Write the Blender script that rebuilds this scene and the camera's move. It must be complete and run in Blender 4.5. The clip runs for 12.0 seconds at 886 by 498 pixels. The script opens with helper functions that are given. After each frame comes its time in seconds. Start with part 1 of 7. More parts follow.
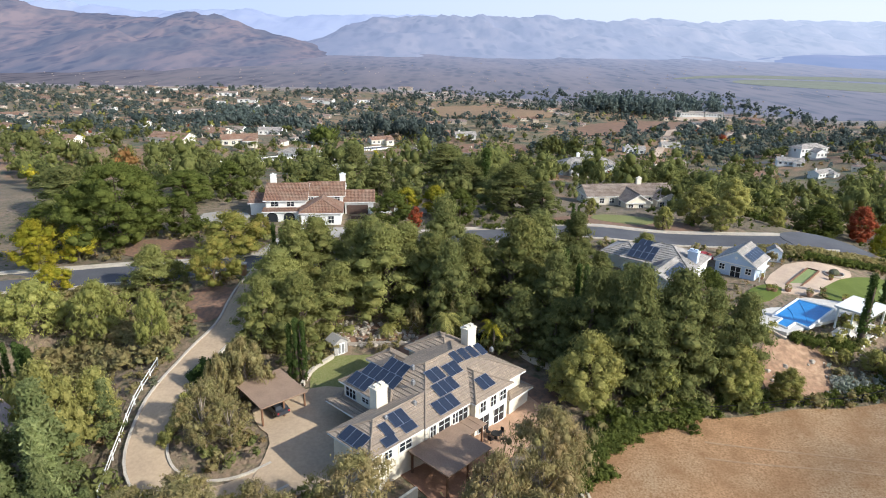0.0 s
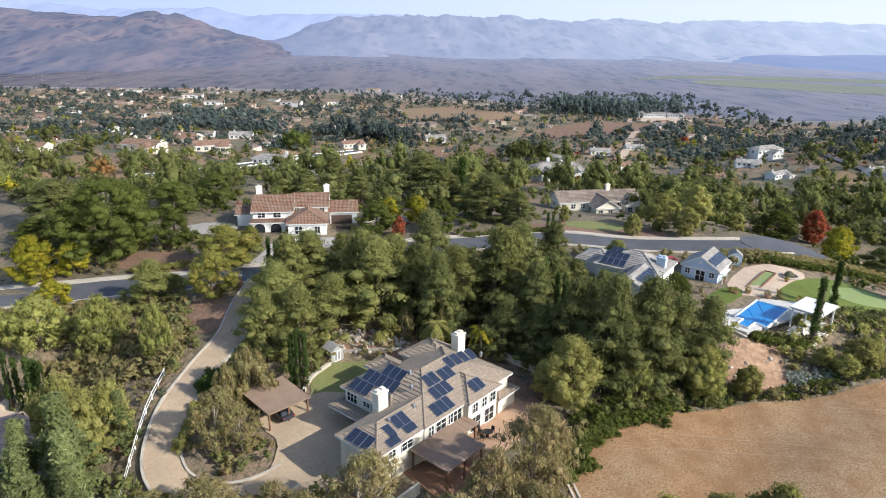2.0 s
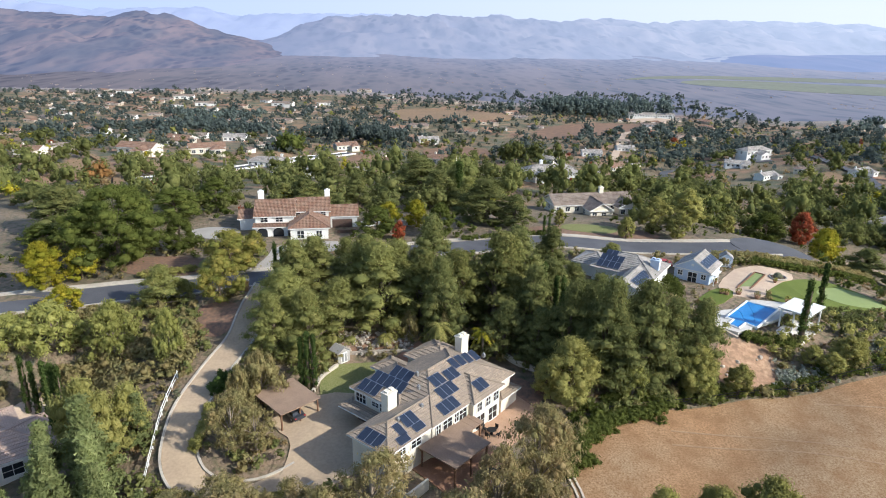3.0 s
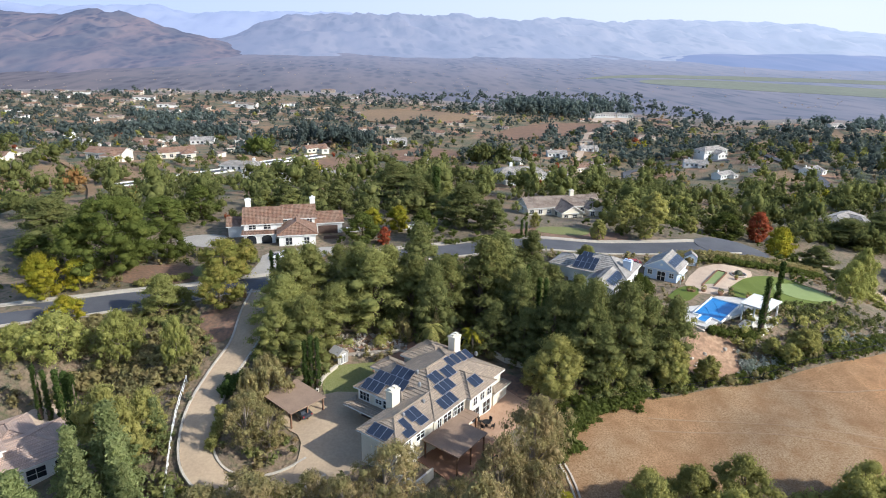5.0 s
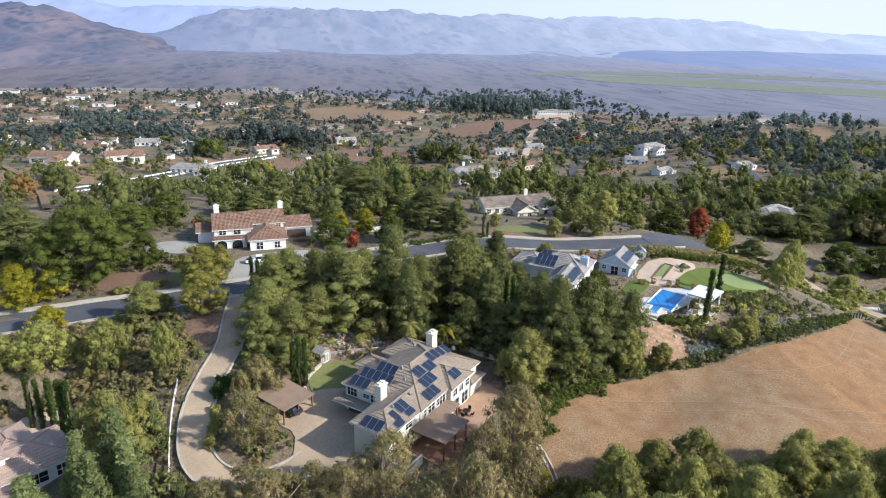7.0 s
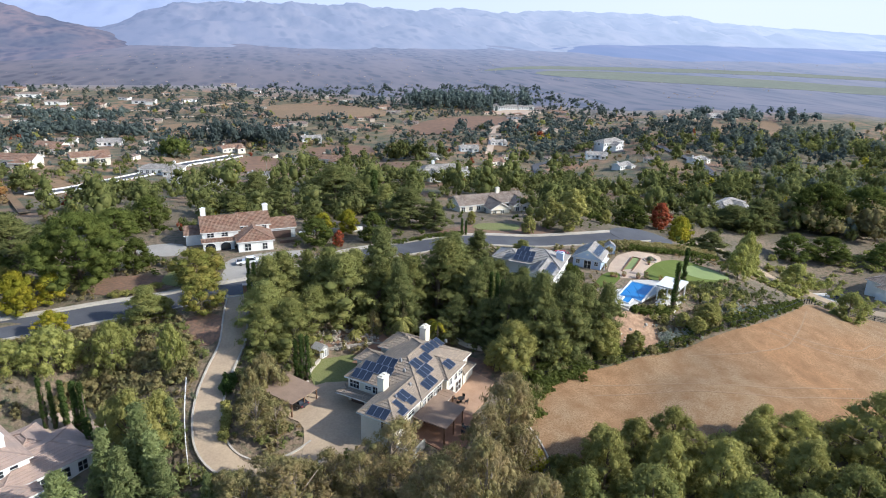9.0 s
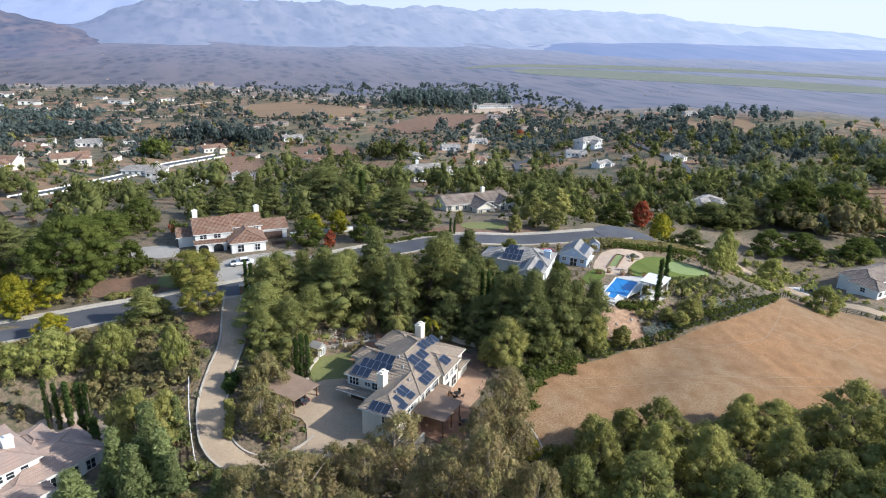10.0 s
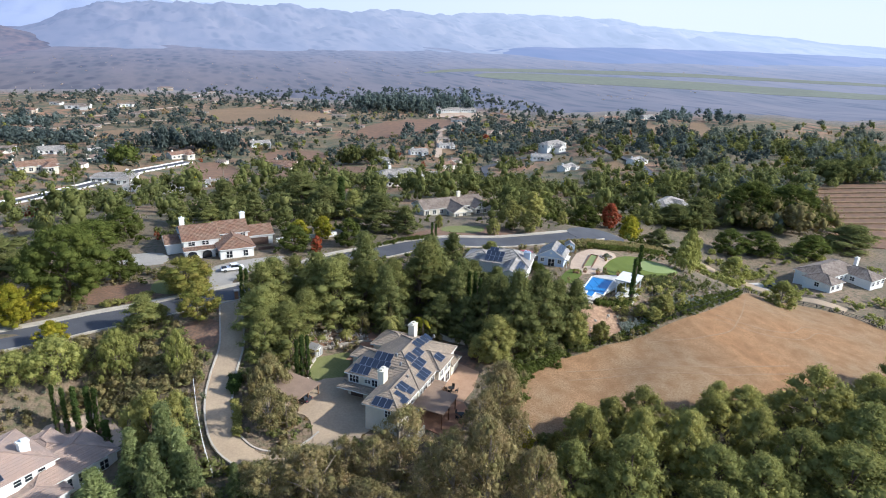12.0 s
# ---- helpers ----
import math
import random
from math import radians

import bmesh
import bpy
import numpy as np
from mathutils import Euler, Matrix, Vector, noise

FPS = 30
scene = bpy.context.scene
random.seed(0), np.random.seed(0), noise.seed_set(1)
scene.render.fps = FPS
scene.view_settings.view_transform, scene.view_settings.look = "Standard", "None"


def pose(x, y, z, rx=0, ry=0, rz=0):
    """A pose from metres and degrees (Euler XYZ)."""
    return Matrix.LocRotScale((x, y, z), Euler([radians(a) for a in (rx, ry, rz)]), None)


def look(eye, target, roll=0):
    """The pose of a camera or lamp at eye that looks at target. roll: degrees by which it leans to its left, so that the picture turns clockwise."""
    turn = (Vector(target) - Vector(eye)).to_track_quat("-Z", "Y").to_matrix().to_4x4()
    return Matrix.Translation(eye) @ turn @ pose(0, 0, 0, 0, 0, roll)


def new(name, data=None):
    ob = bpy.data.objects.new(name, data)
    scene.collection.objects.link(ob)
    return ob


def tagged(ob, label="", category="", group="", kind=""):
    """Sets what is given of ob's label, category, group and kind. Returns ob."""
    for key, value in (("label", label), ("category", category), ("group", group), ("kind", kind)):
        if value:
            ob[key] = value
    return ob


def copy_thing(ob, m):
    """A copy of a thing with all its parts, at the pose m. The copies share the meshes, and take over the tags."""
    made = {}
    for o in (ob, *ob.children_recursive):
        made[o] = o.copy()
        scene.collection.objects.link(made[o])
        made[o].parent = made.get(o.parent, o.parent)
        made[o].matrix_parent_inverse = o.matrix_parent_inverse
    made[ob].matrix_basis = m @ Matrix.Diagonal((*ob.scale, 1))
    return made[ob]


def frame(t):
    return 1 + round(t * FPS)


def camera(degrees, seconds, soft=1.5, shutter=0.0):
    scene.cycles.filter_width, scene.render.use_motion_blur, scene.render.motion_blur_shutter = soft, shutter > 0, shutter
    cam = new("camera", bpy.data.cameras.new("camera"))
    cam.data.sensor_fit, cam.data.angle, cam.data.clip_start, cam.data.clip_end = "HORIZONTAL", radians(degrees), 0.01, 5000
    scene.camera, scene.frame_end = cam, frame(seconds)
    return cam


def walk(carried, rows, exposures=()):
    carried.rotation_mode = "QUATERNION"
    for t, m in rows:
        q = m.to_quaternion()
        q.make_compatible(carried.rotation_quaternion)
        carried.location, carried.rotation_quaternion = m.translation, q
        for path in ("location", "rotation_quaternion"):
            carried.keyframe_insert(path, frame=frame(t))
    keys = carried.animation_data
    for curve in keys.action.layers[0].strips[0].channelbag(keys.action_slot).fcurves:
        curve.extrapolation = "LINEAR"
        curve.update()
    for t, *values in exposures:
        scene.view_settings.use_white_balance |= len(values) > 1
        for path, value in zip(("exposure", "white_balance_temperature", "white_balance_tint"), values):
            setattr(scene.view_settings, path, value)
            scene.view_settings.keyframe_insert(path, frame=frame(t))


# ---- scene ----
cam = camera(67.11, 12.0, soft=1.0)
PATH = [
    (0, (1.22, -68.79, 48.35), (1.22, -21.46, 32.22), 0.90),
    (0.5, (0.56, -70.25, 49.38), (1.37, -22.93, 33.26), 0.88),
    (1, (-0.31, -71.70, 50.42), (1.16, -24.40, 34.27), 0.96),
    (1.5, (-1.19, -73.10, 51.38), (0.79, -25.82, 35.22), 1.01),
    (2, (-2.25, -74.59, 52.41), (0.19, -27.34, 36.24), 1.06),
    (2.5, (-3.33, -76.14, 53.42), (-0.56, -28.91, 37.23), 1.09),
    (4.5, (-8.37, -82.42, 57.19), (-3.36, -35.40, 40.94), 1.18),
    (5, (-9.86, -83.97, 58.09), (-3.96, -37.07, 41.80), 1.29),
    (5.5, (-11.40, -85.54, 59.06), (-4.49, -38.80, 42.71), 1.36),
    (6, (-13.01, -87.16, 59.96), (-5.05, -40.59, 43.57), 1.42),
    (6.5, (-14.73, -88.64, 60.85), (-5.69, -42.29, 44.40), 1.54),
    (7, (-16.42, -90.09, 61.71), (-6.41, -43.97, 45.20), 1.64),
    (9, (-23.89, -95.89, 65.24), (-10.93, -50.63, 48.39), 1.82),
    (9.5, (-25.88, -97.29, 66.14), (-12.16, -52.28, 49.22), 1.87),
    (10, (-27.87, -98.57, 66.92), (-13.37, -53.83, 49.95), 1.93),
    (10.5, (-30.05, -99.70, 67.66), (-14.74, -55.24, 50.65), 2.05),
    (11, (-32.01, -100.81, 68.34), (-16.06, -56.58, 51.33), 2.14),
    (11.5, (-33.98, -101.92, 68.80), (-17.39, -57.89, 51.87), 2.22),
    (12, (-35.75, -102.83, 69.03), (-18.48, -58.96, 52.38), 2.25),
]
walk(cam, [(t, look(eye, target, roll)) for t, eye, target, roll in PATH], exposures=[(0.0, 0.62, 6150, 8), (12.0, 0.58, 5800, 8)])
# ---- lie of the land: known levels, blended smoothly; a slope falls away to the valley ----
LEVELS_NEAR = [
    (-5, -9, 0), (12, 8, 0), (-12, 6, 0), (-20, 6, 0), (-17, 1.8, 0), (3, 16, 0.4), (-13, 22, 1.0), (3, 2, 0), (8, -4, -0.2),
    (-31.5, -1.9, -0.4), (-34.9, 7.9, 1.8), (-32.5, 19.4, 3.5), (-30.7, 30.9, 6.4), (-28, 41, 6.8),
    (30, 20, 2), (15, 30, 2), (0, 40, 4), (-15, 45, 5.5), (18.3, -5.8, -0.5),
]
LEVELS_ROAD = [
    (-69, 34, 3.8), (-52, 40, 5.0), (-3.4, 63.6, 6.0), (29, 67.8, 6.2), (66, 74, 5.0), (88, 74, 3.0),
    (-30, 78, 5.6), (-20, 74, 5.6), (57, 120, -1), (0, 120, 0), (-60, 120, 2), (-80, 70, 5), (-95, 35, 3),
]
LEVELS_EAST = [
    (46, 44, 4.5), (58, 30, 4.5), (51, 26, 4.6), (66, 34, 4.4), (61, 48, 4.5), (76, 40, 3.6), (57, 12.8, -0.8), (74, 18.3, 1.0),
    (45, 9, -0.4), (55, -10, -1), (90, 10, -2), (60, -32, -5), (130, 50, -11), (150, 20, -11), (98, 88, -3),
]
LEVELS_WEST = [
    (-58, 13.9, -3.9), (-60, 0, -4), (-45, -5, -3.6), (-30, -22, -4), (0, -28, -4), (25, -28, -4), (-20, -60, -12), (60, -70, -14), (-90, -20, -9),
]
LEVELS = np.array(LEVELS_NEAR + LEVELS_ROAD + LEVELS_EAST + LEVELS_WEST, float)


def slope_base(x, y):
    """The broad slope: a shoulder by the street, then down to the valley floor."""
    b = np.interp(y, [-400, -60, 40, 90, 200, 330, 500, 700, 3000], [-60, -12, 2, 2, -11, -24, -35, -46, -52])
    east = np.interp(x, [75, 150, 300], [0, 1, 1.15]) * -13
    return b + east * np.interp(y, [-60, 60, 200, 420], [0.6, 1, 0.7, 0])


def ground_z(x, y):
    x, y = np.asarray(x, float), np.asarray(y, float)
    d2 = (x[..., None] - LEVELS[:, 0]) ** 2 + (y[..., None] - LEVELS[:, 1]) ** 2
    w = 1 / (d2 + 9.0) ** 1.6
    away = 1 / (55.0 ** 2) ** 1.6
    rest = LEVELS[:, 2] - slope_base(LEVELS[:, 0], LEVELS[:, 1])
    roll = np.sin(x / 83 + 1.0) * np.cos(y / 97) * 5 + np.sin(x / 31 - y / 43) * 1.5
    roll = roll * np.interp(np.hypot(x - 10, y - 30), [110, 240], [0, 1]) * np.interp(y, [500, 900], [1, 0.15])
    return slope_base(x, y) + (w * rest).sum(-1) / (w.sum(-1) + away) + roll

# ---- sky, sun ----
SUN_AZ, SUN_EL = radians(120), radians(31.5)
world = bpy.data.worlds.new("sky")
scene.world = world
world.use_nodes = True
wn = world.node_tree.nodes
sky = wn.new("ShaderNodeTexSky")
sky.sky_type, sky.sun_disc, sky.sun_elevation, sky.sun_rotation = "NISHITA", False, SUN_EL, SUN_AZ
sky.air_density, sky.dust_density, sky.ozone_density, sky.altitude = 1.0, 1.5, 1.5, 200
wn["Background"].inputs[1].default_value = 0.15
world.node_tree.links.new(sky.outputs[0], wn["Background"].inputs[0])
sun = bpy.data.lights.new("sun", "SUN")
sun.energy, sun.angle, sun.color = 4.1, radians(0.6), (1.0, 0.94, 0.83)
new("sun", sun).matrix_world = look((80 * math.sin(SUN_AZ), 80 * math.cos(SUN_AZ), 80 * math.tan(SUN_EL)), (0, 0, 0))


# ---- materials ----
def shader(name):
    m = bpy.data.materials.new(name)
    m.use_nodes = True
    n, l = m.node_tree.nodes, m.node_tree.links
    return m, n, l, n["Principled BSDF"]


def mixed(n, l, fac, a, b):
    """A colour mix node; fac, a, b are sockets or values."""
    x = n.new("ShaderNodeMix")
    x.data_type = "RGBA"
    for sock, v in ((x.inputs[0], fac), (x.inputs[6], a), (x.inputs[7], b)):
        if hasattr(v, "is_linked"):
            l.new(v, sock)
        else:
            sock.default_value = (*v, 1) if isinstance(v, tuple) else v
    return x.outputs[2]


def grain(n, l, scale, detail=4, lo=0.35, hi=0.65, coord="Object"):
    tc = n.new("ShaderNodeTexCoord")
    t = n.new("ShaderNodeTexNoise")
    t.inputs["Scale"].default_value, t.inputs["Detail"].default_value = scale, detail
    l.new(tc.outputs[coord], t.inputs["Vector"])
    r = n.new("ShaderNodeMapRange")
    r.inputs[1].default_value, r.inputs[2].default_value = lo, hi
    l.new(t.outputs[0], r.inputs[0])
    return r.outputs[0]


def surface(name, c1, c2, c3=None, big=0.15, small=3.0, rough=0.85, bump=0.3, metal=0.0, per_thing=0.0):
    """Two colours blended by large patches, a third by fine grain, with relief from the grain."""
    m, n, l, b = shader(name)
    col = mixed(n, l, grain(n, l, big), c1, c2)
    fine = grain(n, l, small, 6)
    col = mixed(n, l, fine, col, c3 or tuple(v * 0.75 for v in c1)) if c3 else mixed(n, l, 0.25, col, mixed(n, l, fine, c1, tuple(v * 0.55 for v in c2)))
    if per_thing:
        info = n.new("ShaderNodeObjectInfo")
        hsv = n.new("ShaderNodeHueSaturation")
        r = n.new("ShaderNodeMapRange")
        r.inputs[3].default_value, r.inputs[4].default_value = 1 - per_thing, 1 + per_thing
        l.new(info.outputs["Random"], r.inputs[0]), l.new(r.outputs[0], hsv.inputs["Value"]), l.new(col, hsv.inputs["Color"])
        col = hsv.outputs[0]
    l.new(col, b.inputs["Base Color"])
    b.inputs["Roughness"].default_value, b.inputs["Metallic"].default_value = rough, metal
    if rough > 0.8:
        b.inputs["Specular IOR Level"].default_value = 0.15
    if bump:
        bp = n.new("ShaderNodeBump")
        bp.inputs["Strength"].default_value, bp.inputs["Distance"].default_value = bump, 0.06
        l.new(fine, bp.inputs["Height"]), l.new(bp.outputs[0], b.inputs["Normal"])
    return m


def foliage(name, c1, c2, c3, glow=0.42):
    """Leaves: colour varies leaf by leaf and tree by tree; some light passes through."""
    # only near leaves are warmed; the far_ ones stay bluer, as seen through haze
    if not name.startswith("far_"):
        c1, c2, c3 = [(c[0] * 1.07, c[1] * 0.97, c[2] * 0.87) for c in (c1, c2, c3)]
    m, n, l, b = shader(name)
    geo, info = n.new("ShaderNodeNewGeometry"), n.new("ShaderNodeObjectInfo")
    col = mixed(n, l, geo.outputs["Random Per Island"], c1, c2)
    col = mixed(n, l, grain(n, l, 0.45, 3), col, c3)
    fine = grain(n, l, 3.2, 6, 0.38, 0.66)
    dusk = n.new("ShaderNodeMath")
    dusk.operation = "MULTIPLY"
    dusk.inputs[1].default_value = 0.3
    l.new(fine, dusk.inputs[0])
    col = mixed(n, l, dusk.outputs[0], col, tuple(v * 0.55 for v in c1))
    relief = n.new("ShaderNodeBump")
    relief.inputs["Strength"].default_value, relief.inputs["Distance"].default_value = 0.5, 0.2
    l.new(fine, relief.inputs["Height"])
    hsv = n.new("ShaderNodeHueSaturation")
    r = n.new("ShaderNodeMapRange")
    r.inputs[3].default_value, r.inputs[4].default_value = 0.95, 1.5
    l.new(info.outputs["Random"], r.inputs[0]), l.new(r.outputs[0], hsv.inputs["Value"]), l.new(col, hsv.inputs["Color"])
    d, t, mix = n.new("ShaderNodeBsdfDiffuse"), n.new("ShaderNodeBsdfTranslucent"), n.new("ShaderNodeMixShader")
    l.new(hsv.outputs[0], d.inputs[0]), l.new(hsv.outputs[0], t.inputs[0])
    l.new(relief.outputs[0], d.inputs["Normal"])
    mix.inputs[0].default_value = glow
    l.new(d.outputs[0], mix.inputs[1]), l.new(t.outputs[0], mix.inputs[2])
    n.remove(b)
    l.new(mix.outputs[0], n["Material Output"].inputs[0])
    return m


def tile_roof(name, c1, c2, c3, rib=0.0, patch=0.5):
    """Roof tiles: colour changes from tile to tile (brick cells), larger weathering, relief of the ribs and shade
    painted into their troughs.
    """
    m, n, l, b = shader(name)
    tc, br = n.new("ShaderNodeTexCoord"), n.new("ShaderNodeTexBrick")
    br.inputs["Scale"].default_value, br.inputs["Brick Width"].default_value, br.inputs["Row Height"].default_value = 1.0, 0.32, 0.36
    br.inputs["Mortar Size"].default_value, br.inputs["Mortar Smooth"].default_value = 0.03, 0.3
    br.inputs["Color1"].default_value, br.inputs["Color2"].default_value, br.inputs["Mortar"].default_value = (*c1, 1), (*c2, 1), (*[v * 0.68 for v in c2], 1)
    l.new(tc.outputs["UV"], br.inputs["Vector"])
    col = mixed(n, l, grain(n, l, patch, 5, 0.4, 0.7), br.outputs[0], c3)
    l.new(col, b.inputs["Base Color"])
    b.inputs["Roughness"].default_value = 0.8
    bp = n.new("ShaderNodeBump")
    bp.inputs["Strength"].default_value, bp.inputs["Distance"].default_value = 0.6, 0.05
    if rib:
        sep, wave = n.new("ShaderNodeSeparateXYZ"), n.new("ShaderNodeMath")
        wave.operation = "SINE"
        mul = n.new("ShaderNodeMath")
        mul.operation = "MULTIPLY"
        mul.inputs[1].default_value = 2 * math.pi / rib
        l.new(tc.outputs["UV"], sep.inputs[0]), l.new(sep.outputs[0], mul.inputs[0]), l.new(mul.outputs[0], wave.inputs[0])
        l.new(wave.outputs[0], bp.inputs["Height"])
        # troughs between the ribs darkened in the colour, adding to the relief's shade
        groove_shade = n.new("ShaderNodeMapRange")
        groove_shade.inputs[1].default_value, groove_shade.inputs[2].default_value, groove_shade.inputs[4].default_value = -0.2, -1.0, 0.75
        l.new(wave.outputs[0], groove_shade.inputs[0]), l.new(mixed(n, l, groove_shade.outputs[0], col, tuple(v * 0.4 for v in c2)), b.inputs["Base Color"])
    else:
        l.new(br.outputs[1], bp.inputs["Height"])
        bp.invert = True
    l.new(bp.outputs[0], b.inputs["Normal"])
    return m


def plain(name, c, rough=0.5, metal=0.0, glass=0.0):
    m, n, l, b = shader(name)
    b.inputs["Base Color"].default_value, b.inputs["Roughness"].default_value, b.inputs["Metallic"].default_value = (*c, 1), rough, metal
    b.inputs["Transmission Weight"].default_value = glass
    return m


STUCCO = surface("cream_stucco", (0.74, 0.68, 0.56), (0.66, 0.60, 0.49), big=0.4, small=8, bump=0.15)
WHITE = surface("white_stucco", (0.80, 0.79, 0.76), (0.74, 0.72, 0.68), big=0.4, small=8, bump=0.12)
BLUE_SIDING = surface("pale_blue_siding", (0.52, 0.60, 0.72), (0.46, 0.54, 0.66), big=0.6, small=10, bump=0.1)
TRIM = surface("white_trim", (0.78, 0.77, 0.74), (0.72, 0.70, 0.66), big=1, small=9, bump=0.05, rough=0.6)
TILE_TAN = tile_roof("tan_flat_tile", (0.40, 0.31, 0.23), (0.29, 0.225, 0.165), (0.24, 0.19, 0.145))
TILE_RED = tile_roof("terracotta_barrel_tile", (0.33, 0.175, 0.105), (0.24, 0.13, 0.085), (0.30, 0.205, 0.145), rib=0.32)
TILE_PINK = tile_roof("pinkish_clay_tile", (0.50, 0.36, 0.28), (0.40, 0.28, 0.22), (0.33, 0.25, 0.21))
TILE_GREY = tile_roof("grey_flat_tile", (0.33, 0.30, 0.27), (0.24, 0.22, 0.20), (0.40, 0.36, 0.32))
TILE_BROWN = tile_roof("brown_shake", (0.25, 0.19, 0.145), (0.18, 0.135, 0.11), (0.29, 0.235, 0.19))
BROWN_ROOF = surface("brown_rolled_roofing", (0.30, 0.21, 0.15), (0.24, 0.165, 0.12), big=0.5, small=6, bump=0.2)
WOOD = surface("brown_stained_wood", (0.22, 0.12, 0.07), (0.15, 0.08, 0.05), big=1.2, small=9, bump=0.3)
BROWN_DOOR = surface("brown_painted_door", (0.10, 0.06, 0.045), (0.07, 0.045, 0.035), big=1, small=7, bump=0.1, rough=0.55)
CONCRETE = surface("pale_concrete", (0.47, 0.355, 0.24), (0.40, 0.30, 0.205), big=0.25, small=2.5, bump=0.15)
KERB = surface("kerb_concrete", (0.52, 0.46, 0.38), (0.42, 0.37, 0.31), big=0.6, small=4, bump=0.15)
DRIVE_PAVING = surface("weathered_drive_concrete", (0.40, 0.365, 0.32), (0.33, 0.30, 0.26), big=0.2, small=3, bump=0.15)
DECKING = surface("pool_deck_concrete", (0.62, 0.58, 0.53), (0.55, 0.51, 0.46), big=0.3, small=3, bump=0.1)
ASPHALT = surface("grey_asphalt", (0.115, 0.115, 0.125), (0.085, 0.085, 0.095), big=0.2, small=6, bump=0.15)
BRICK_PAVE = surface("terracotta_paving", (0.34, 0.19, 0.12), (0.28, 0.155, 0.10), big=0.5, small=5, bump=0.2)
ORANGE_PAVE = surface("orange_tan_paving", (0.45, 0.29, 0.19), (0.38, 0.235, 0.15), big=0.5, small=5, bump=0.2)
BANK = surface("eroded_tan_earth", (0.42, 0.275, 0.175), (0.34, 0.20, 0.125), (0.24, 0.15, 0.095), big=0.3, small=1.2, bump=0.9)
SOIL = surface("red_brown_soil", (0.30, 0.17, 0.11), (0.22, 0.13, 0.085), (0.16, 0.11, 0.08), big=0.2, small=1.6, bump=0.8)
SAND = surface("decomposed_granite", (0.55, 0.42, 0.31), (0.48, 0.36, 0.27), big=0.4, small=3, bump=0.2)
LAWN = surface("green_lawn", (0.17, 0.185, 0.058), (0.135, 0.155, 0.05), (0.22, 0.21, 0.09), big=0.25, small=4, bump=0.5)
TURF = surface("bright_turf", (0.135, 0.165, 0.036), (0.112, 0.140, 0.030), big=0.2, small=5, bump=0.3)
PUTTING = surface("pale_putting_turf", (0.24, 0.285, 0.115), (0.215, 0.26, 0.10), big=0.2, small=6, bump=0.2)
GLASS = plain("dark_window_glass", (0.02, 0.024, 0.03), rough=0.06)
PANEL_FRAME = plain("aluminium_frame", (0.45, 0.47, 0.52), rough=0.35, metal=0.8)
METAL = plain("grey_metal", (0.35, 0.35, 0.36), rough=0.45, metal=0.7)
BARK = surface("bark", (0.17, 0.125, 0.09), (0.11, 0.08, 0.06), big=1.5, small=7, bump=0.8)
PALE_BARK = surface("pale_bark", (0.34, 0.28, 0.22), (0.22, 0.17, 0.13), big=1.0, small=6, bump=0.5)
STONE = surface("pale_stone", (0.46, 0.40, 0.33), (0.34, 0.29, 0.24), big=0.6, small=4, bump=0.6, per_thing=0.25)
COVER = surface("blue_pool_cover", (0.03, 0.235, 0.56), (0.022, 0.19, 0.48), big=0.4, small=2.0, bump=0.15, rough=0.35)
WATER = plain("dark_pond_water", (0.012, 0.022, 0.02), rough=0.04)


def solar_cells():
    m, n, l, b = shader("blue_solar_cells")
    tc, br = n.new("ShaderNodeTexCoord"), n.new("ShaderNodeTexBrick")
    br.offset = 0.0
    br.inputs["Scale"].default_value, br.inputs["Brick Width"].default_value, br.inputs["Row Height"].default_value = 1.0, 0.165, 0.165
    br.inputs["Mortar Size"].default_value = 0.006
    br.inputs["Color1"].default_value, br.inputs["Color2"].default_value, br.inputs["Mortar"].default_value = (0.016, 0.023, 0.042, 1), (0.021, 0.029, 0.052, 1), (0.05, 0.056, 0.075, 1)
    l.new(tc.outputs["Object"], br.inputs["Vector"]), l.new(br.outputs[0], b.inputs["Base Color"])
    b.inputs["Roughness"].default_value = 0.28
    return m


CELLS = solar_cells()


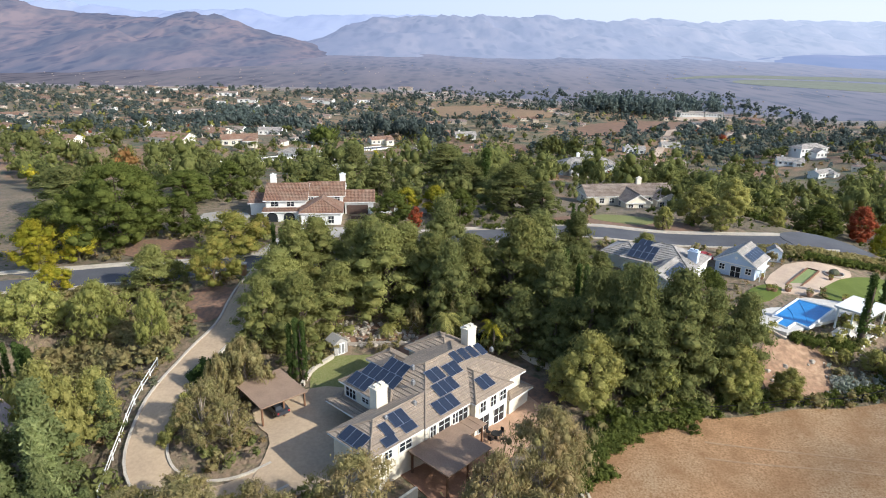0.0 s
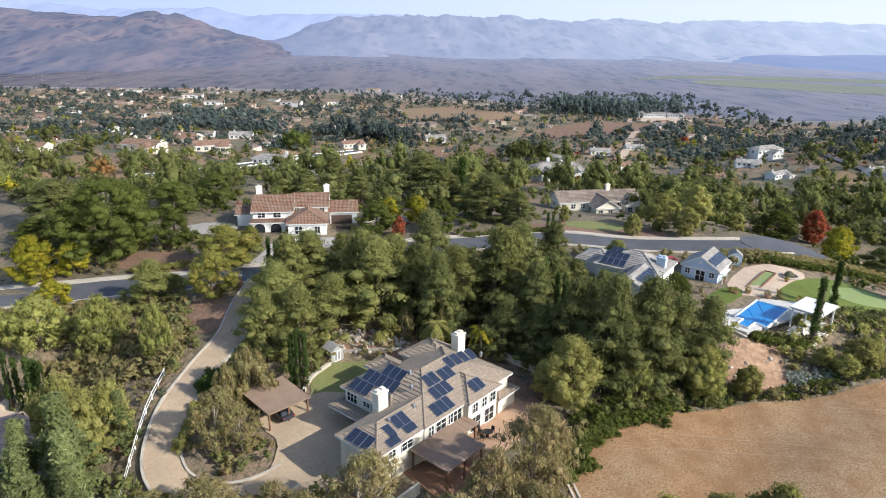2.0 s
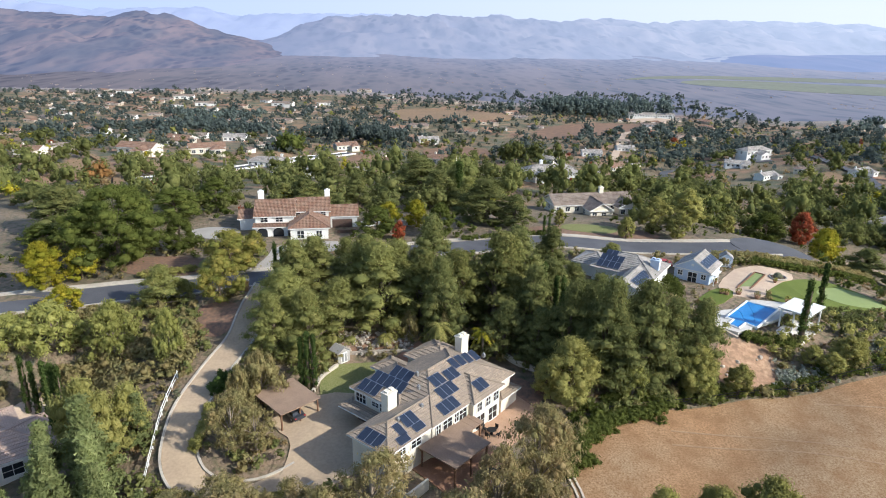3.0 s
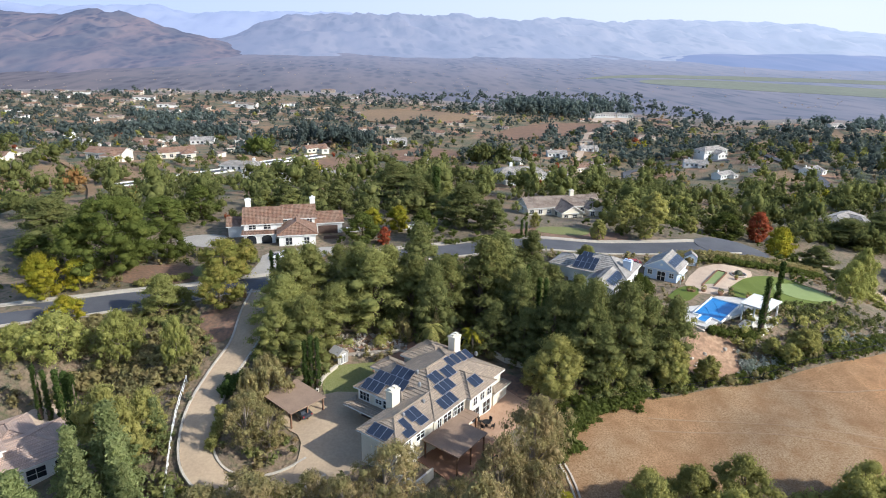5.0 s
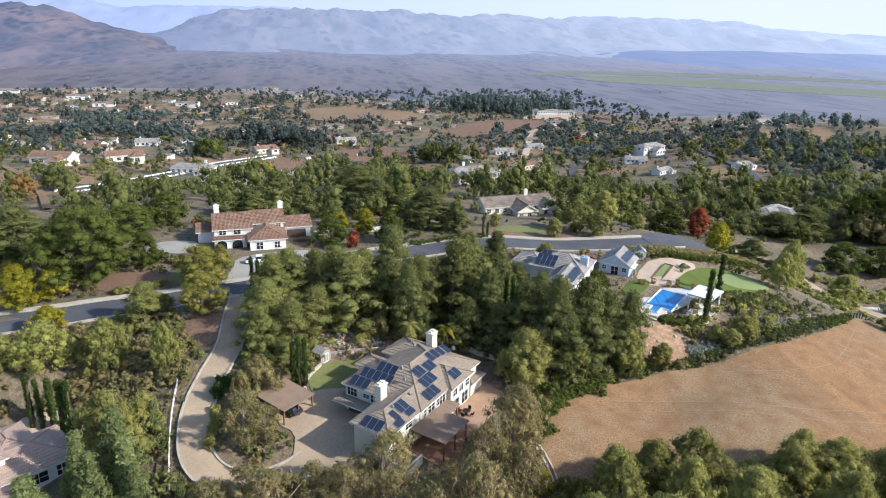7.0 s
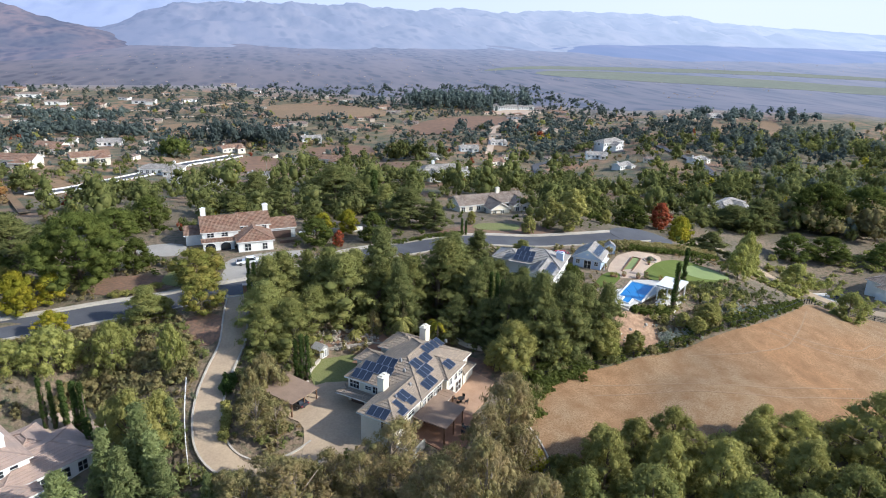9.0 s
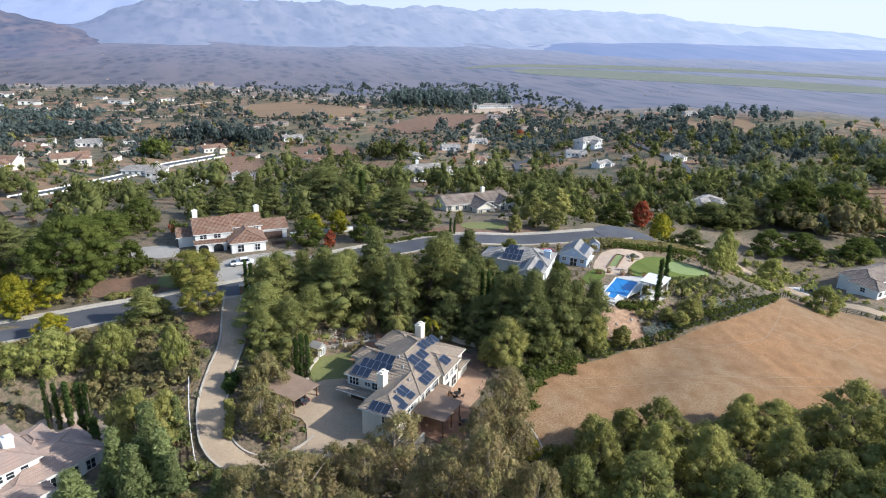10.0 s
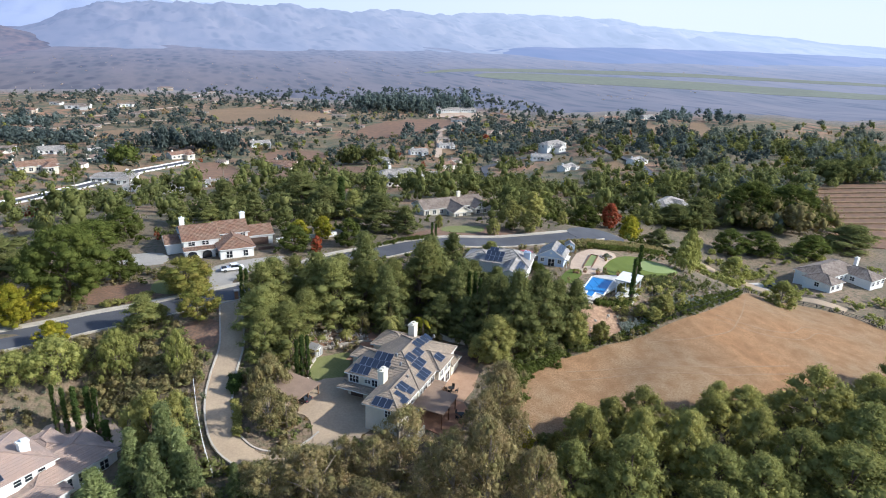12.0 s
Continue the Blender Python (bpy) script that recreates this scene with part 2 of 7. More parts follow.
# ---- mesh building ----
class Build:
    """Vertices, faces and UVs (metres along the face) of one mesh."""

    def __init__(self):
        self.v, self.f, self.uv = [], [], []

    def face(self, pts, along=None, up=None):
        k = len(self.v)
        self.v += [tuple(p) for p in pts]
        self.f.append(tuple(range(k, k + len(pts))))
        along, up = Vector(along or (1, 0, 0)), Vector(up or (0, 1, 0))
        self.uv += [(Vector(p).dot(along), Vector(p).dot(up)) for p in pts]
        return self

    def box(self, x0, x1, y0, y1, z0, z1, m=None):
        c = [Vector((x, y, z)) for z in (z0, z1) for x, y in ((x0, y0), (x1, y0), (x1, y1), (x0, y1))]
        if m:
            c = [m @ p for p in c]
        for q in ((3, 2, 1, 0), (4, 5, 6, 7), (0, 1, 5, 4), (1, 2, 6, 5), (2, 3, 7, 6), (3, 0, 4, 7)):
            self.face([c[i] for i in q])
        return self

    def tube(self, pts, radii, sides=6):
        rings = []
        for i, p in enumerate(pts):
            d = (Vector(pts[min(i + 1, len(pts) - 1)]) - Vector(pts[max(i - 1, 0)])).normalized()
            a = d.orthogonal().normalized()
            b = d.cross(a)
            k = len(self.v)
            for s in range(sides):
                t = 2 * math.pi * s / sides
                self.v.append(tuple(Vector(p) + radii[i] * (a * math.cos(t) + b * math.sin(t))))
            rings.append(k)
        for r0, r1 in zip(rings, rings[1:]):
            for s in range(sides):
                q = (r0 + s, r0 + (s + 1) % sides, r1 + (s + 1) % sides, r1 + s)
                self.f.append(q)
                self.uv += [(0, 0)] * 4
        self.f.append(tuple(rings[-1] + s for s in range(sides)))
        self.uv += [(0, 0)] * sides
        return self

    def mesh(self, name, material, smooth=False):
        me = bpy.data.meshes.new(name)
        me.from_pydata(self.v, [], self.f)
        layer = me.uv_layers.new(name="uv")
        if len(self.uv) == len(me.loops):
            layer.data.foreach_set("uv", np.array(self.uv, np.float32).ravel())
        if name == "roof":
            bm = bmesh.new()
            bm.from_mesh(me)
            bmesh.ops.remove_doubles(bm, verts=bm.verts, dist=0.002)
            bm.to_mesh(me)
            bm.free()
        me.materials.append(material)
        if smooth:
            me.shade_smooth()
        return me


def part(name, build, material, parent=None, label="", smooth=False, m=None):
    """One mesh object under a thing or a part."""
    me = build if isinstance(build, bpy.types.Mesh) else build.mesh(name, material, smooth)
    ob = new(name, me)
    ob.parent = parent
    if m is not None:
        ob.matrix_basis = m
    if label:
        ob["label"] = label
    return ob


def thing(name, label, category, m=None, group="", kind=""):
    ob = new(name)
    ob.empty_display_size = 0.5
    if m is not None:
        ob.matrix_basis = m
    return tagged(ob, label, category, group, kind)


def grid_mesh(name, X, Y, Z, material):
    ny, nx = Z.shape
    v = np.stack([X, Y, Z], -1).reshape(-1, 3)
    k = (np.arange(ny - 1)[:, None] * nx + np.arange(nx - 1)[None]).ravel()
    f = np.stack([k, k + 1, k + nx + 1, k + nx], 1)
    me = bpy.data.meshes.new(name)
    me.from_pydata(v.tolist(), [], f.tolist())
    me.materials.append(material)
    me.shade_smooth()
    return me




# ---- ground ----
def ground_material():
    """Dry soil, litter and scrub near by; tilled brown fields, orchards and grey-mauve brush towards the valley, its
    colour also paled for haze.
    """
    m, n, l, b = shader("dry_ground")
    tc, sep = n.new("ShaderNodeTexCoord"), n.new("ShaderNodeSeparateXYZ")
    l.new(tc.outputs["Object"], sep.inputs[0])

    def ramp(sock, lo, hi):
        r = n.new("ShaderNodeMapRange")
        r.inputs[1].default_value, r.inputs[2].default_value = lo, hi
        l.new(sock, r.inputs[0])
        return r.outputs[0]
    near = mixed(n, l, grain(n, l, 0.07, 5), (0.25, 0.175, 0.115), (0.15, 0.115, 0.075))
    near = mixed(n, l, grain(n, l, 0.9, 8, 0.45, 0.7), near, (0.085, 0.085, 0.04))
    mid = mixed(n, l, grain(n, l, 0.02, 4, 0.42, 0.58), (0.30, 0.17, 0.10), (0.18, 0.135, 0.075))
    mid = mixed(n, l, grain(n, l, 0.09, 8, 0.42, 0.62), mid, (0.085, 0.09, 0.05))
    # dry valley brush, with distance haze mixed into its base colour
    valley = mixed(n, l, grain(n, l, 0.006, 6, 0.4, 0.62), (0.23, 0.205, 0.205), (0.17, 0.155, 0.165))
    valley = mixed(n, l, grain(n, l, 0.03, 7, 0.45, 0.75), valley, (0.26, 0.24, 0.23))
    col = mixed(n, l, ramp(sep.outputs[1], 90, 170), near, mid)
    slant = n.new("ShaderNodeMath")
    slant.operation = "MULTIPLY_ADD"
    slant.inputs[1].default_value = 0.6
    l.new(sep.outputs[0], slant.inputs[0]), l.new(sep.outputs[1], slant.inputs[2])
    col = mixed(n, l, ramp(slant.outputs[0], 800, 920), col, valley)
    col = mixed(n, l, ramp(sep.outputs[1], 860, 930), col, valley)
    l.new(col, b.inputs["Base Color"])
    b.inputs["Roughness"].default_value = 0.95
    bp = n.new("ShaderNodeBump")
    bp.inputs["Strength"].default_value, bp.inputs["Distance"].default_value = 0.7, 0.25
    l.new(grain(n, l, 1.4, 8), bp.inputs["Height"]), l.new(bp.outputs[0], b.inputs["Normal"])
    return m


def stretch(lo, hi, step, far_lo, far_hi, grow=1.09):
    """Even steps between lo and hi, growing ones out to the far limits."""
    mid = list(np.arange(lo, hi + step, step))
    out, s = [mid[-1]], step
    while out[-1] < far_hi:
        s *= grow
        out.append(out[-1] + s)
    back, s = [mid[0]], step
    while back[-1] > far_lo:
        s *= grow
        back.append(back[-1] - s)
    return np.array(back[:0:-1] + mid + out[1:])


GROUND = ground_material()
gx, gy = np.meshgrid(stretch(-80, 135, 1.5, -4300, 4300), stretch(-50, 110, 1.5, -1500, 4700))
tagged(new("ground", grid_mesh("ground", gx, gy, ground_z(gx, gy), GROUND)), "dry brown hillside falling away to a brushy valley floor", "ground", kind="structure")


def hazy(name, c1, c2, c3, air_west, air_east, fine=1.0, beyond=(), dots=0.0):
    """A plain distant backdrop: dry brush far off, with the haze before it painted in as emission, paler towards the
    sun.
    """
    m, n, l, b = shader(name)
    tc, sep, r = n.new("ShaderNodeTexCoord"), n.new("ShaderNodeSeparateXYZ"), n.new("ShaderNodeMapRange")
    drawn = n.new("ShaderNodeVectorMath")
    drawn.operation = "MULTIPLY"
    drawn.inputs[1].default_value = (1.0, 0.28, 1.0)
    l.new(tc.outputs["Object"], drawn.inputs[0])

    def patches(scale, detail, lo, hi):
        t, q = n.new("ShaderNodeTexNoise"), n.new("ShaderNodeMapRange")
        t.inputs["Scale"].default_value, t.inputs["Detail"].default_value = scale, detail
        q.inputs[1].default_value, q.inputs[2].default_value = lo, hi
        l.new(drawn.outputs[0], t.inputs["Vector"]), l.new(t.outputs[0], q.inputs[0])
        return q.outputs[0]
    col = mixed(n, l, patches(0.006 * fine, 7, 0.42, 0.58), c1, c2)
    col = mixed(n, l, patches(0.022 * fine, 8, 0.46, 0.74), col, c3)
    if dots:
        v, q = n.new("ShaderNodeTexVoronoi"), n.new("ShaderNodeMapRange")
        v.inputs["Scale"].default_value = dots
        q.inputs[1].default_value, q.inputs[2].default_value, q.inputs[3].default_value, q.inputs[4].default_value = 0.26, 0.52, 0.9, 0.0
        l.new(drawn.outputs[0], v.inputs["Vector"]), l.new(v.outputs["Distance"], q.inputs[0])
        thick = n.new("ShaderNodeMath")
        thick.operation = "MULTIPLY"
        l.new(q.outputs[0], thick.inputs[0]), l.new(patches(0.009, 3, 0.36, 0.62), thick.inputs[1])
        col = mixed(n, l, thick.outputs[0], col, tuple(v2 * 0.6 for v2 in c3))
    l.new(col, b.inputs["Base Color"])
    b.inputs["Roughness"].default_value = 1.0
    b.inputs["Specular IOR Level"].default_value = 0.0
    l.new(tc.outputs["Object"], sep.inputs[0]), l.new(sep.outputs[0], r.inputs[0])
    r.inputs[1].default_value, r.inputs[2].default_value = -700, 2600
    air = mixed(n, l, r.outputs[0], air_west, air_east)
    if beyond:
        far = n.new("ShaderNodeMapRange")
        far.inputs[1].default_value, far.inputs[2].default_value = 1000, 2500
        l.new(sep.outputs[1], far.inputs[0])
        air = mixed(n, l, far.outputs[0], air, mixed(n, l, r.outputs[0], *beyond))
    # emission stands in for the sunlit haze; the brush itself gives no light
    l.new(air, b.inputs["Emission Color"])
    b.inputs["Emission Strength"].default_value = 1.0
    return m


def ridge(name, label, x0, x1, y0, depth, height, material, seed, rough=1.0, step=26, foot=1.0, base=-62):
    """A range of hills: long slopes with gullies and an uneven crest. height: function of x giving the crest's level."""
    xs, ys = np.arange(x0, x1, step), np.linspace(0, 1, 40)
    X, T = np.meshgrid(xs, ys)
    Y = y0 + T * depth
    crest = np.vectorize(height)(X)
    nz = np.array([[noise.fractal(Vector((x / 330 + seed, t * depth / 330, seed * 3.1)), 0.9, 2.1, 6) for x in xs] for t in ys])
    gully = np.array([[abs(noise.fractal(Vector((x / 170 - seed, t * depth / 420, seed)), 0.75, 2.2, 6)) for x in xs] for t in ys])
    shape = np.sin(np.clip(T, 0, 1) * math.pi * 0.62) / math.sin(math.pi * 0.62)
    shape = np.where(T > 0.8, np.interp(T, [0.8, 1.0], [1, 0.3]) * np.sin(0.8 * math.pi * 0.62) / math.sin(math.pi * 0.62), shape)
    shape = np.clip(shape, 0, 1.2) ** foot
    Z = base + (crest - base) * np.clip(shape, 0, 1.2) + (nz * 0.16 - gully * 0.30) * rough * (crest - base) * np.sin(np.clip(T, 0, 1) * math.pi)
    return tagged(new(name, grid_mesh(name, X, Y, Z, material)), label, "hills", kind="structure")


def bumps(rows):
    return lambda x: float(np.interp(x, [r[0] for r in rows], [r[1] for r in rows]))


# the last two colours of each are painted haze, west and east
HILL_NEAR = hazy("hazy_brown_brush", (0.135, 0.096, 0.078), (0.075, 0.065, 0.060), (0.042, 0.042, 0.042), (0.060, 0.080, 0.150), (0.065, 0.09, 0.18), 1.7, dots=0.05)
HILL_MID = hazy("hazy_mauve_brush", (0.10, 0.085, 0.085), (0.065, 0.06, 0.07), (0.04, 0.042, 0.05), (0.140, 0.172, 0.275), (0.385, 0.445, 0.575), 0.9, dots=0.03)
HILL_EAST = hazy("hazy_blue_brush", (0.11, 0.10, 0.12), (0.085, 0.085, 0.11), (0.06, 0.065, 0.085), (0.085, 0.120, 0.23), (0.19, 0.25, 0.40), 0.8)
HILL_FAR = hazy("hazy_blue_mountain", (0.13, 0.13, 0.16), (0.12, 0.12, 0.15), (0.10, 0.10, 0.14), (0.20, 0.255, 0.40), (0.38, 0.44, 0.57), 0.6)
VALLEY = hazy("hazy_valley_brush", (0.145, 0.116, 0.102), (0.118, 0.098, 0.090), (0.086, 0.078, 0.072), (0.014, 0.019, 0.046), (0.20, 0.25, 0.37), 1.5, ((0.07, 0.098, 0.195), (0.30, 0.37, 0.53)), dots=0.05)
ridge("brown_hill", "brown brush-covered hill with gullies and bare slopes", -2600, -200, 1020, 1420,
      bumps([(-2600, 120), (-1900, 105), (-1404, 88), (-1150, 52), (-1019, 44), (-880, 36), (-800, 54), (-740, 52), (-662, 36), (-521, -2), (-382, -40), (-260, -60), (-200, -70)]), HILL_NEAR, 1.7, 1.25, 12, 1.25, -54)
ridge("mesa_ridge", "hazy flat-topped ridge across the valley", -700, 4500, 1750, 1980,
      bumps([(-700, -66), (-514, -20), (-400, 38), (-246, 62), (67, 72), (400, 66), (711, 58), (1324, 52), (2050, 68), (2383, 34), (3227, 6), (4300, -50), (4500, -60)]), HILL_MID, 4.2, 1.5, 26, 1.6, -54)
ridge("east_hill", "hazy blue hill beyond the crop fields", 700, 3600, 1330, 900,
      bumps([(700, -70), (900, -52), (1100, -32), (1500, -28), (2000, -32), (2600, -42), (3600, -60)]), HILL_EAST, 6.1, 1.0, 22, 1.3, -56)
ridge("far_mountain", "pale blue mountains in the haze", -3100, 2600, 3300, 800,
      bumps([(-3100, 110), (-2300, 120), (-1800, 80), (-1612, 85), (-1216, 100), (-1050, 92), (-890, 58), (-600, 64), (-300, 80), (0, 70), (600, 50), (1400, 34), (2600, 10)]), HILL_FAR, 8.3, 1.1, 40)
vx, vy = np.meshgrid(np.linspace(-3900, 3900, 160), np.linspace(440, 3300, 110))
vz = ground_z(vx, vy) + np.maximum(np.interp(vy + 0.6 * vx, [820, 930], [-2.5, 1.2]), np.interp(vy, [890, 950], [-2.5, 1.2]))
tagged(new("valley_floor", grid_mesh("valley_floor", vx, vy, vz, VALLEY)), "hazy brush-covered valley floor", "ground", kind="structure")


def sky_backdrop():
    """Bright milky air low over the horizon, far behind the hills."""
    m, n, l, b = shader("milky_sky")
    tc, sep, r = n.new("ShaderNodeTexCoord"), n.new("ShaderNodeSeparateXYZ"), n.new("ShaderNodeMapRange")
    l.new(tc.outputs["Object"], sep.inputs[0]), l.new(sep.outputs[2], r.inputs[0])
    r.inputs[1].default_value, r.inputs[2].default_value = 150, 900
    e = n.new("ShaderNodeEmission")
    s = n.new("ShaderNodeMapRange")
    s.inputs[1].default_value, s.inputs[2].default_value = -2200, 2800
    l.new(sep.outputs[0], s.inputs[0])
    low = mixed(n, l, s.outputs[0], (0.38, 0.46, 0.65), (0.60, 0.635, 0.71))
    l.new(mixed(n, l, r.outputs[0], low, (0.46, 0.58, 0.84)), e.inputs[0])
    e.inputs[1].default_value = 1.0
    n.remove(b)
    l.new(e.outputs[0], n["Material Output"].inputs[0])
    a = np.linspace(radians(-62), radians(75), 60)
    A, Zs = np.meshgrid(a, np.array([-120.0, 60, 240, 500, 900]))
    return tagged(new("backdrop", grid_mesh("backdrop", 4720 * np.sin(A), 4720 * np.cos(A), Zs, m)), "pale milky sky low over the horizon", "sky", kind="structure")


sky_backdrop()


# ---- surfaces laid on the ground ----
def inside(px, py, poly):
    """Which of the points lie inside the polygon."""
    hit = np.zeros(px.shape, bool)
    for (x0, y0), (x1, y1) in zip(poly, poly[1:] + poly[:1]):
        hit ^= ((y0 > py) != (y1 > py)) & (px < (x1 - x0) * (py - y0) / (y1 - y0 + 1e-9) + x0)
    return hit


def rounded(poly, times=2):
    for _ in range(times):
        poly = [q for (x0, y0), (x1, y1) in zip(poly, poly[1:] + poly[:1]) for q in ((0.75 * x0 + 0.25 * x1, 0.75 * y0 + 0.25 * y1), (0.25 * x0 + 0.75 * x1, 0.25 * y0 + 0.75 * y1))]
    return poly


CLEAR_AREAS, CLEAR_WAYS = [], []


def is_clear(x, y):
    return not any(inside(np.array([x]), np.array([y]), p)[0] for p in CLEAR_AREAS)


def laid(name, poly, material, label, category, lift=0.08, kind="structure", soft=2, cell=1.0, level=None):
    """A surface with the given outline that follows the ground, with a rim going into it."""
    poly = rounded(list(poly), soft) if soft else list(poly)
    CLEAR_AREAS.append(poly)
    bm = bmesh.new()
    vs = [bm.verts.new((x, y, 0)) for x, y in poly]
    bm.faces.new(vs)
    x0, x1, y0, y1 = min(p[0] for p in poly), max(p[0] for p in poly), min(p[1] for p in poly), max(p[1] for p in poly)
    for axis, lo, hi in ((0, x0, x1), (1, y0, y1)):
        for c in np.arange(lo + cell, hi, cell):
            co, no = [0, 0, 0], [0, 0, 0]
            co[axis], no[axis] = c, 1
            bmesh.ops.bisect_plane(bm, geom=bm.verts[:] + bm.edges[:] + bm.faces[:], plane_co=co, plane_no=no)
    rim = [e for e in bm.edges if e.is_boundary]
    low = bmesh.ops.extrude_edge_only(bm, edges=rim)["geom"]
    low = [v for v in low if isinstance(v, bmesh.types.BMVert)]
    allv = list(bm.verts)
    z = ground_z([v.co.x for v in allv], [v.co.y for v in allv]) if level is None else np.full(len(allv), level)
    for v, h in zip(allv, z):
        v.co.z = h + lift
    for v in low:
        v.co.z -= max(0.5, lift + 0.3)
    bmesh.ops.recalc_face_normals(bm, faces=bm.faces)
    me = bpy.data.meshes.new(name)
    bm.to_mesh(me)
    bm.free()
    me.materials.append(material)
    return tagged(new(name, me), label, category, kind=kind)


def smooth_line(pts, step=1.5):
    """A rounded way through the points."""
    pts = np.array(pts, float)
    d = np.r_[0, np.cumsum(np.hypot(*np.diff(pts, axis=0).T))]
    s = np.linspace(0, d[-1], max(4, int(d[-1] / step)))
    x, y = np.interp(s, d, pts[:, 0]), np.interp(s, d, pts[:, 1])
    for _ in range(6):
        x[1:-1], y[1:-1] = (x[:-2] + 2 * x[1:-1] + x[2:]) / 4, (y[:-2] + 2 * y[1:-1] + y[2:]) / 4
    return x, y


def strip(name, pts, half, material, label, category, lift=0.10, side=0.0, thick=0.4, kind="structure"):
    """A band along a way: a road, a kerb, a low wall. side moves it across."""
    x, y = smooth_line(pts)
    CLEAR_WAYS.append((x, y, half + abs(side)))
    tx, ty = np.gradient(x), np.gradient(y)
    n = np.hypot(tx, ty)
    nx, ny = -ty / n, tx / n
    b = Build()
    zc = ground_z(x, y)
    rows = [(x + nx * (side + s), y + ny * (side + s), zc * 0.5 + 0.5 * ground_z(x + nx * (side + s), y + ny * (side + s)) + lift - (thick if abs(s) > half else 0)) for s in (-half - 0.02, -half, 0, half, half + 0.02)]
    for i in range(len(x) - 1):
        for (xa, ya, za), (xb, yb, zb) in zip(rows, rows[1:]):
            b.face([(xa[i], ya[i], za[i]), (xa[i + 1], ya[i + 1], za[i + 1]), (xb[i + 1], yb[i + 1], zb[i + 1]), (xb[i], yb[i], zb[i])][::-1])
    return tagged(part(name, b, material), label, category, kind=kind)


def mown_field():
    """Mown dry grass: reddish low down, greyer tan towards the rise, matted straw at several sizes."""
    m, n, l, b = shader("mown_dry_grass")
    col = mixed(n, l, grain(n, l, 0.028, 4, 0.40, 0.60), (0.40, 0.218, 0.108), (0.335, 0.242, 0.150))
    col = mixed(n, l, grain(n, l, 0.3, 9, 0.40, 0.72), col, (0.245, 0.140, 0.072))
    straw = grain(n, l, 4.0, 10, 0.36, 0.68)
    col = mixed(n, l, straw, col, (0.195, 0.112, 0.056))
    l.new(col, b.inputs["Base Color"])
    b.inputs["Roughness"].default_value, b.inputs["Specular IOR Level"].default_value = 0.95, 0.1
    bp = n.new("ShaderNodeBump")
    bp.inputs["Strength"].default_value, bp.inputs["Distance"].default_value = 0.5, 0.05
    l.new(straw, bp.inputs["Height"]), l.new(bp.outputs[0], b.inputs["Normal"])
    return m


DRY_GRASS = mown_field()
STUBBLE = surface("flattened_stubble", (0.36, 0.255, 0.16), (0.29, 0.195, 0.115), (0.24, 0.155, 0.09), big=0.3, small=2.0, bump=0.4, rough=0.95)
FIELD = [(17.5, -7), (20, 0), (28.5, 5.6), (38.4, 7.1), (45.4, 8.6), (54, 10.5), (65, 12.2), (81, 16.3), (97, 22.6), (110, 30.5), (119.5, 36.5), (131, 24.5), (143, 15), (147, 2), (128, -9), (98, -14), (71, -16), (45, -17), (22, -18), (15, -14)]
laid("field", FIELD, DRY_GRASS, "mown field of dry tan grass with tyre marks", "field", 0.10, soft=1, cell=2.0)
for way in ([(104, 25), (112, 20), (121, 19), (128, 12), (130, 3)], [(102, 22), (111, 17), (120, 16), (126, 10), (128, 2)], [(86, 16), (95, 9), (104, 7), (112, 12), (120, 10)],
            [(84, 14), (94, 6), (105, 4), (114, 9), (121, 7)], [(60, 9), (72, 6), (84, 8), (96, 17), (106, 26)], [(34, 2), (46, 1), (58, -3), (72, -6), (88, -6)], [(33, -1), (46, -2), (58, -6), (72, -9), (90, -9)]):
    strip("tyre_track", way, 0.16, STUBBLE, "pale flattened tyre track in the dry grass", "track", 0.125, thick=0.1)
STREET = [(-120, 30), (-90, 35), (-74, 38.5), (-64, 40.3), (-55, 42), (-45, 43.5), (-31, 44), (-22, 48), (-12, 56), (-4, 61), (8, 65.3), (18.5, 67.3), (29, 68), (41, 67.5), (55, 67), (66, 66.5), (76, 67), (84, 70)]
strip("street", STREET, 3.9, ASPHALT, "curving grey asphalt residential street", "road", 0.10)
for s in (-4.25, 4.25):
    strip("kerb", STREET, 0.2, KERB, "pale concrete kerb along the street", "kerb", 0.24, side=s)
strip("pavement", STREET, 0.55, KERB, "pale concrete pavement beside the street", "pavement", 0.22, side=5.4)
laid("turning_circle", [(76, 63), (84, 61), (92, 64), (96, 70), (93, 76), (86, 79), (78, 76), (74, 70)], ASPHALT, "dark asphalt turning circle at the street's end", "road", 0.14)
strip("east_road", [(94, 74), (103, 79), (112, 80), (119, 74), (124.5, 66), (129, 58), (131.5, 49), (133, 38), (142, 22)], 2.2, CONCRETE, "pale concrete lane running down the slope", "road", 0.12)
DRIVE = [(-29.5, 41), (-30, 33), (-30.2, 28.5), (-30.3, 24.5), (-32.2, 18.4), (-33.8, 12.6), (-34.5, 7), (-34.6, 3), (-34, -2), (-31, -7), (-26, -8.8), (-20.5, -8), (-17, -5)]
strip("driveway", DRIVE, 2.15, CONCRETE, "curving pale concrete driveway", "driveway", 0.13)
for s in (-2.35, 2.35):
    strip("kerb", DRIVE, 0.16, KERB, "low pale kerb edging the driveway", "kerb", 0.32, side=s)
laid("courtyard", [(-23.5, 7), (-22, 3.5), (-19.3, 1), (-19.5, -3.5), (-20.5, -8), (-15, -9), (-10, -6), (-6, -4), (-6, 9), (-13, 12), (-19, 10)], CONCRETE, "pale concrete parking court before the garage", "driveway", 0.16, soft=1)
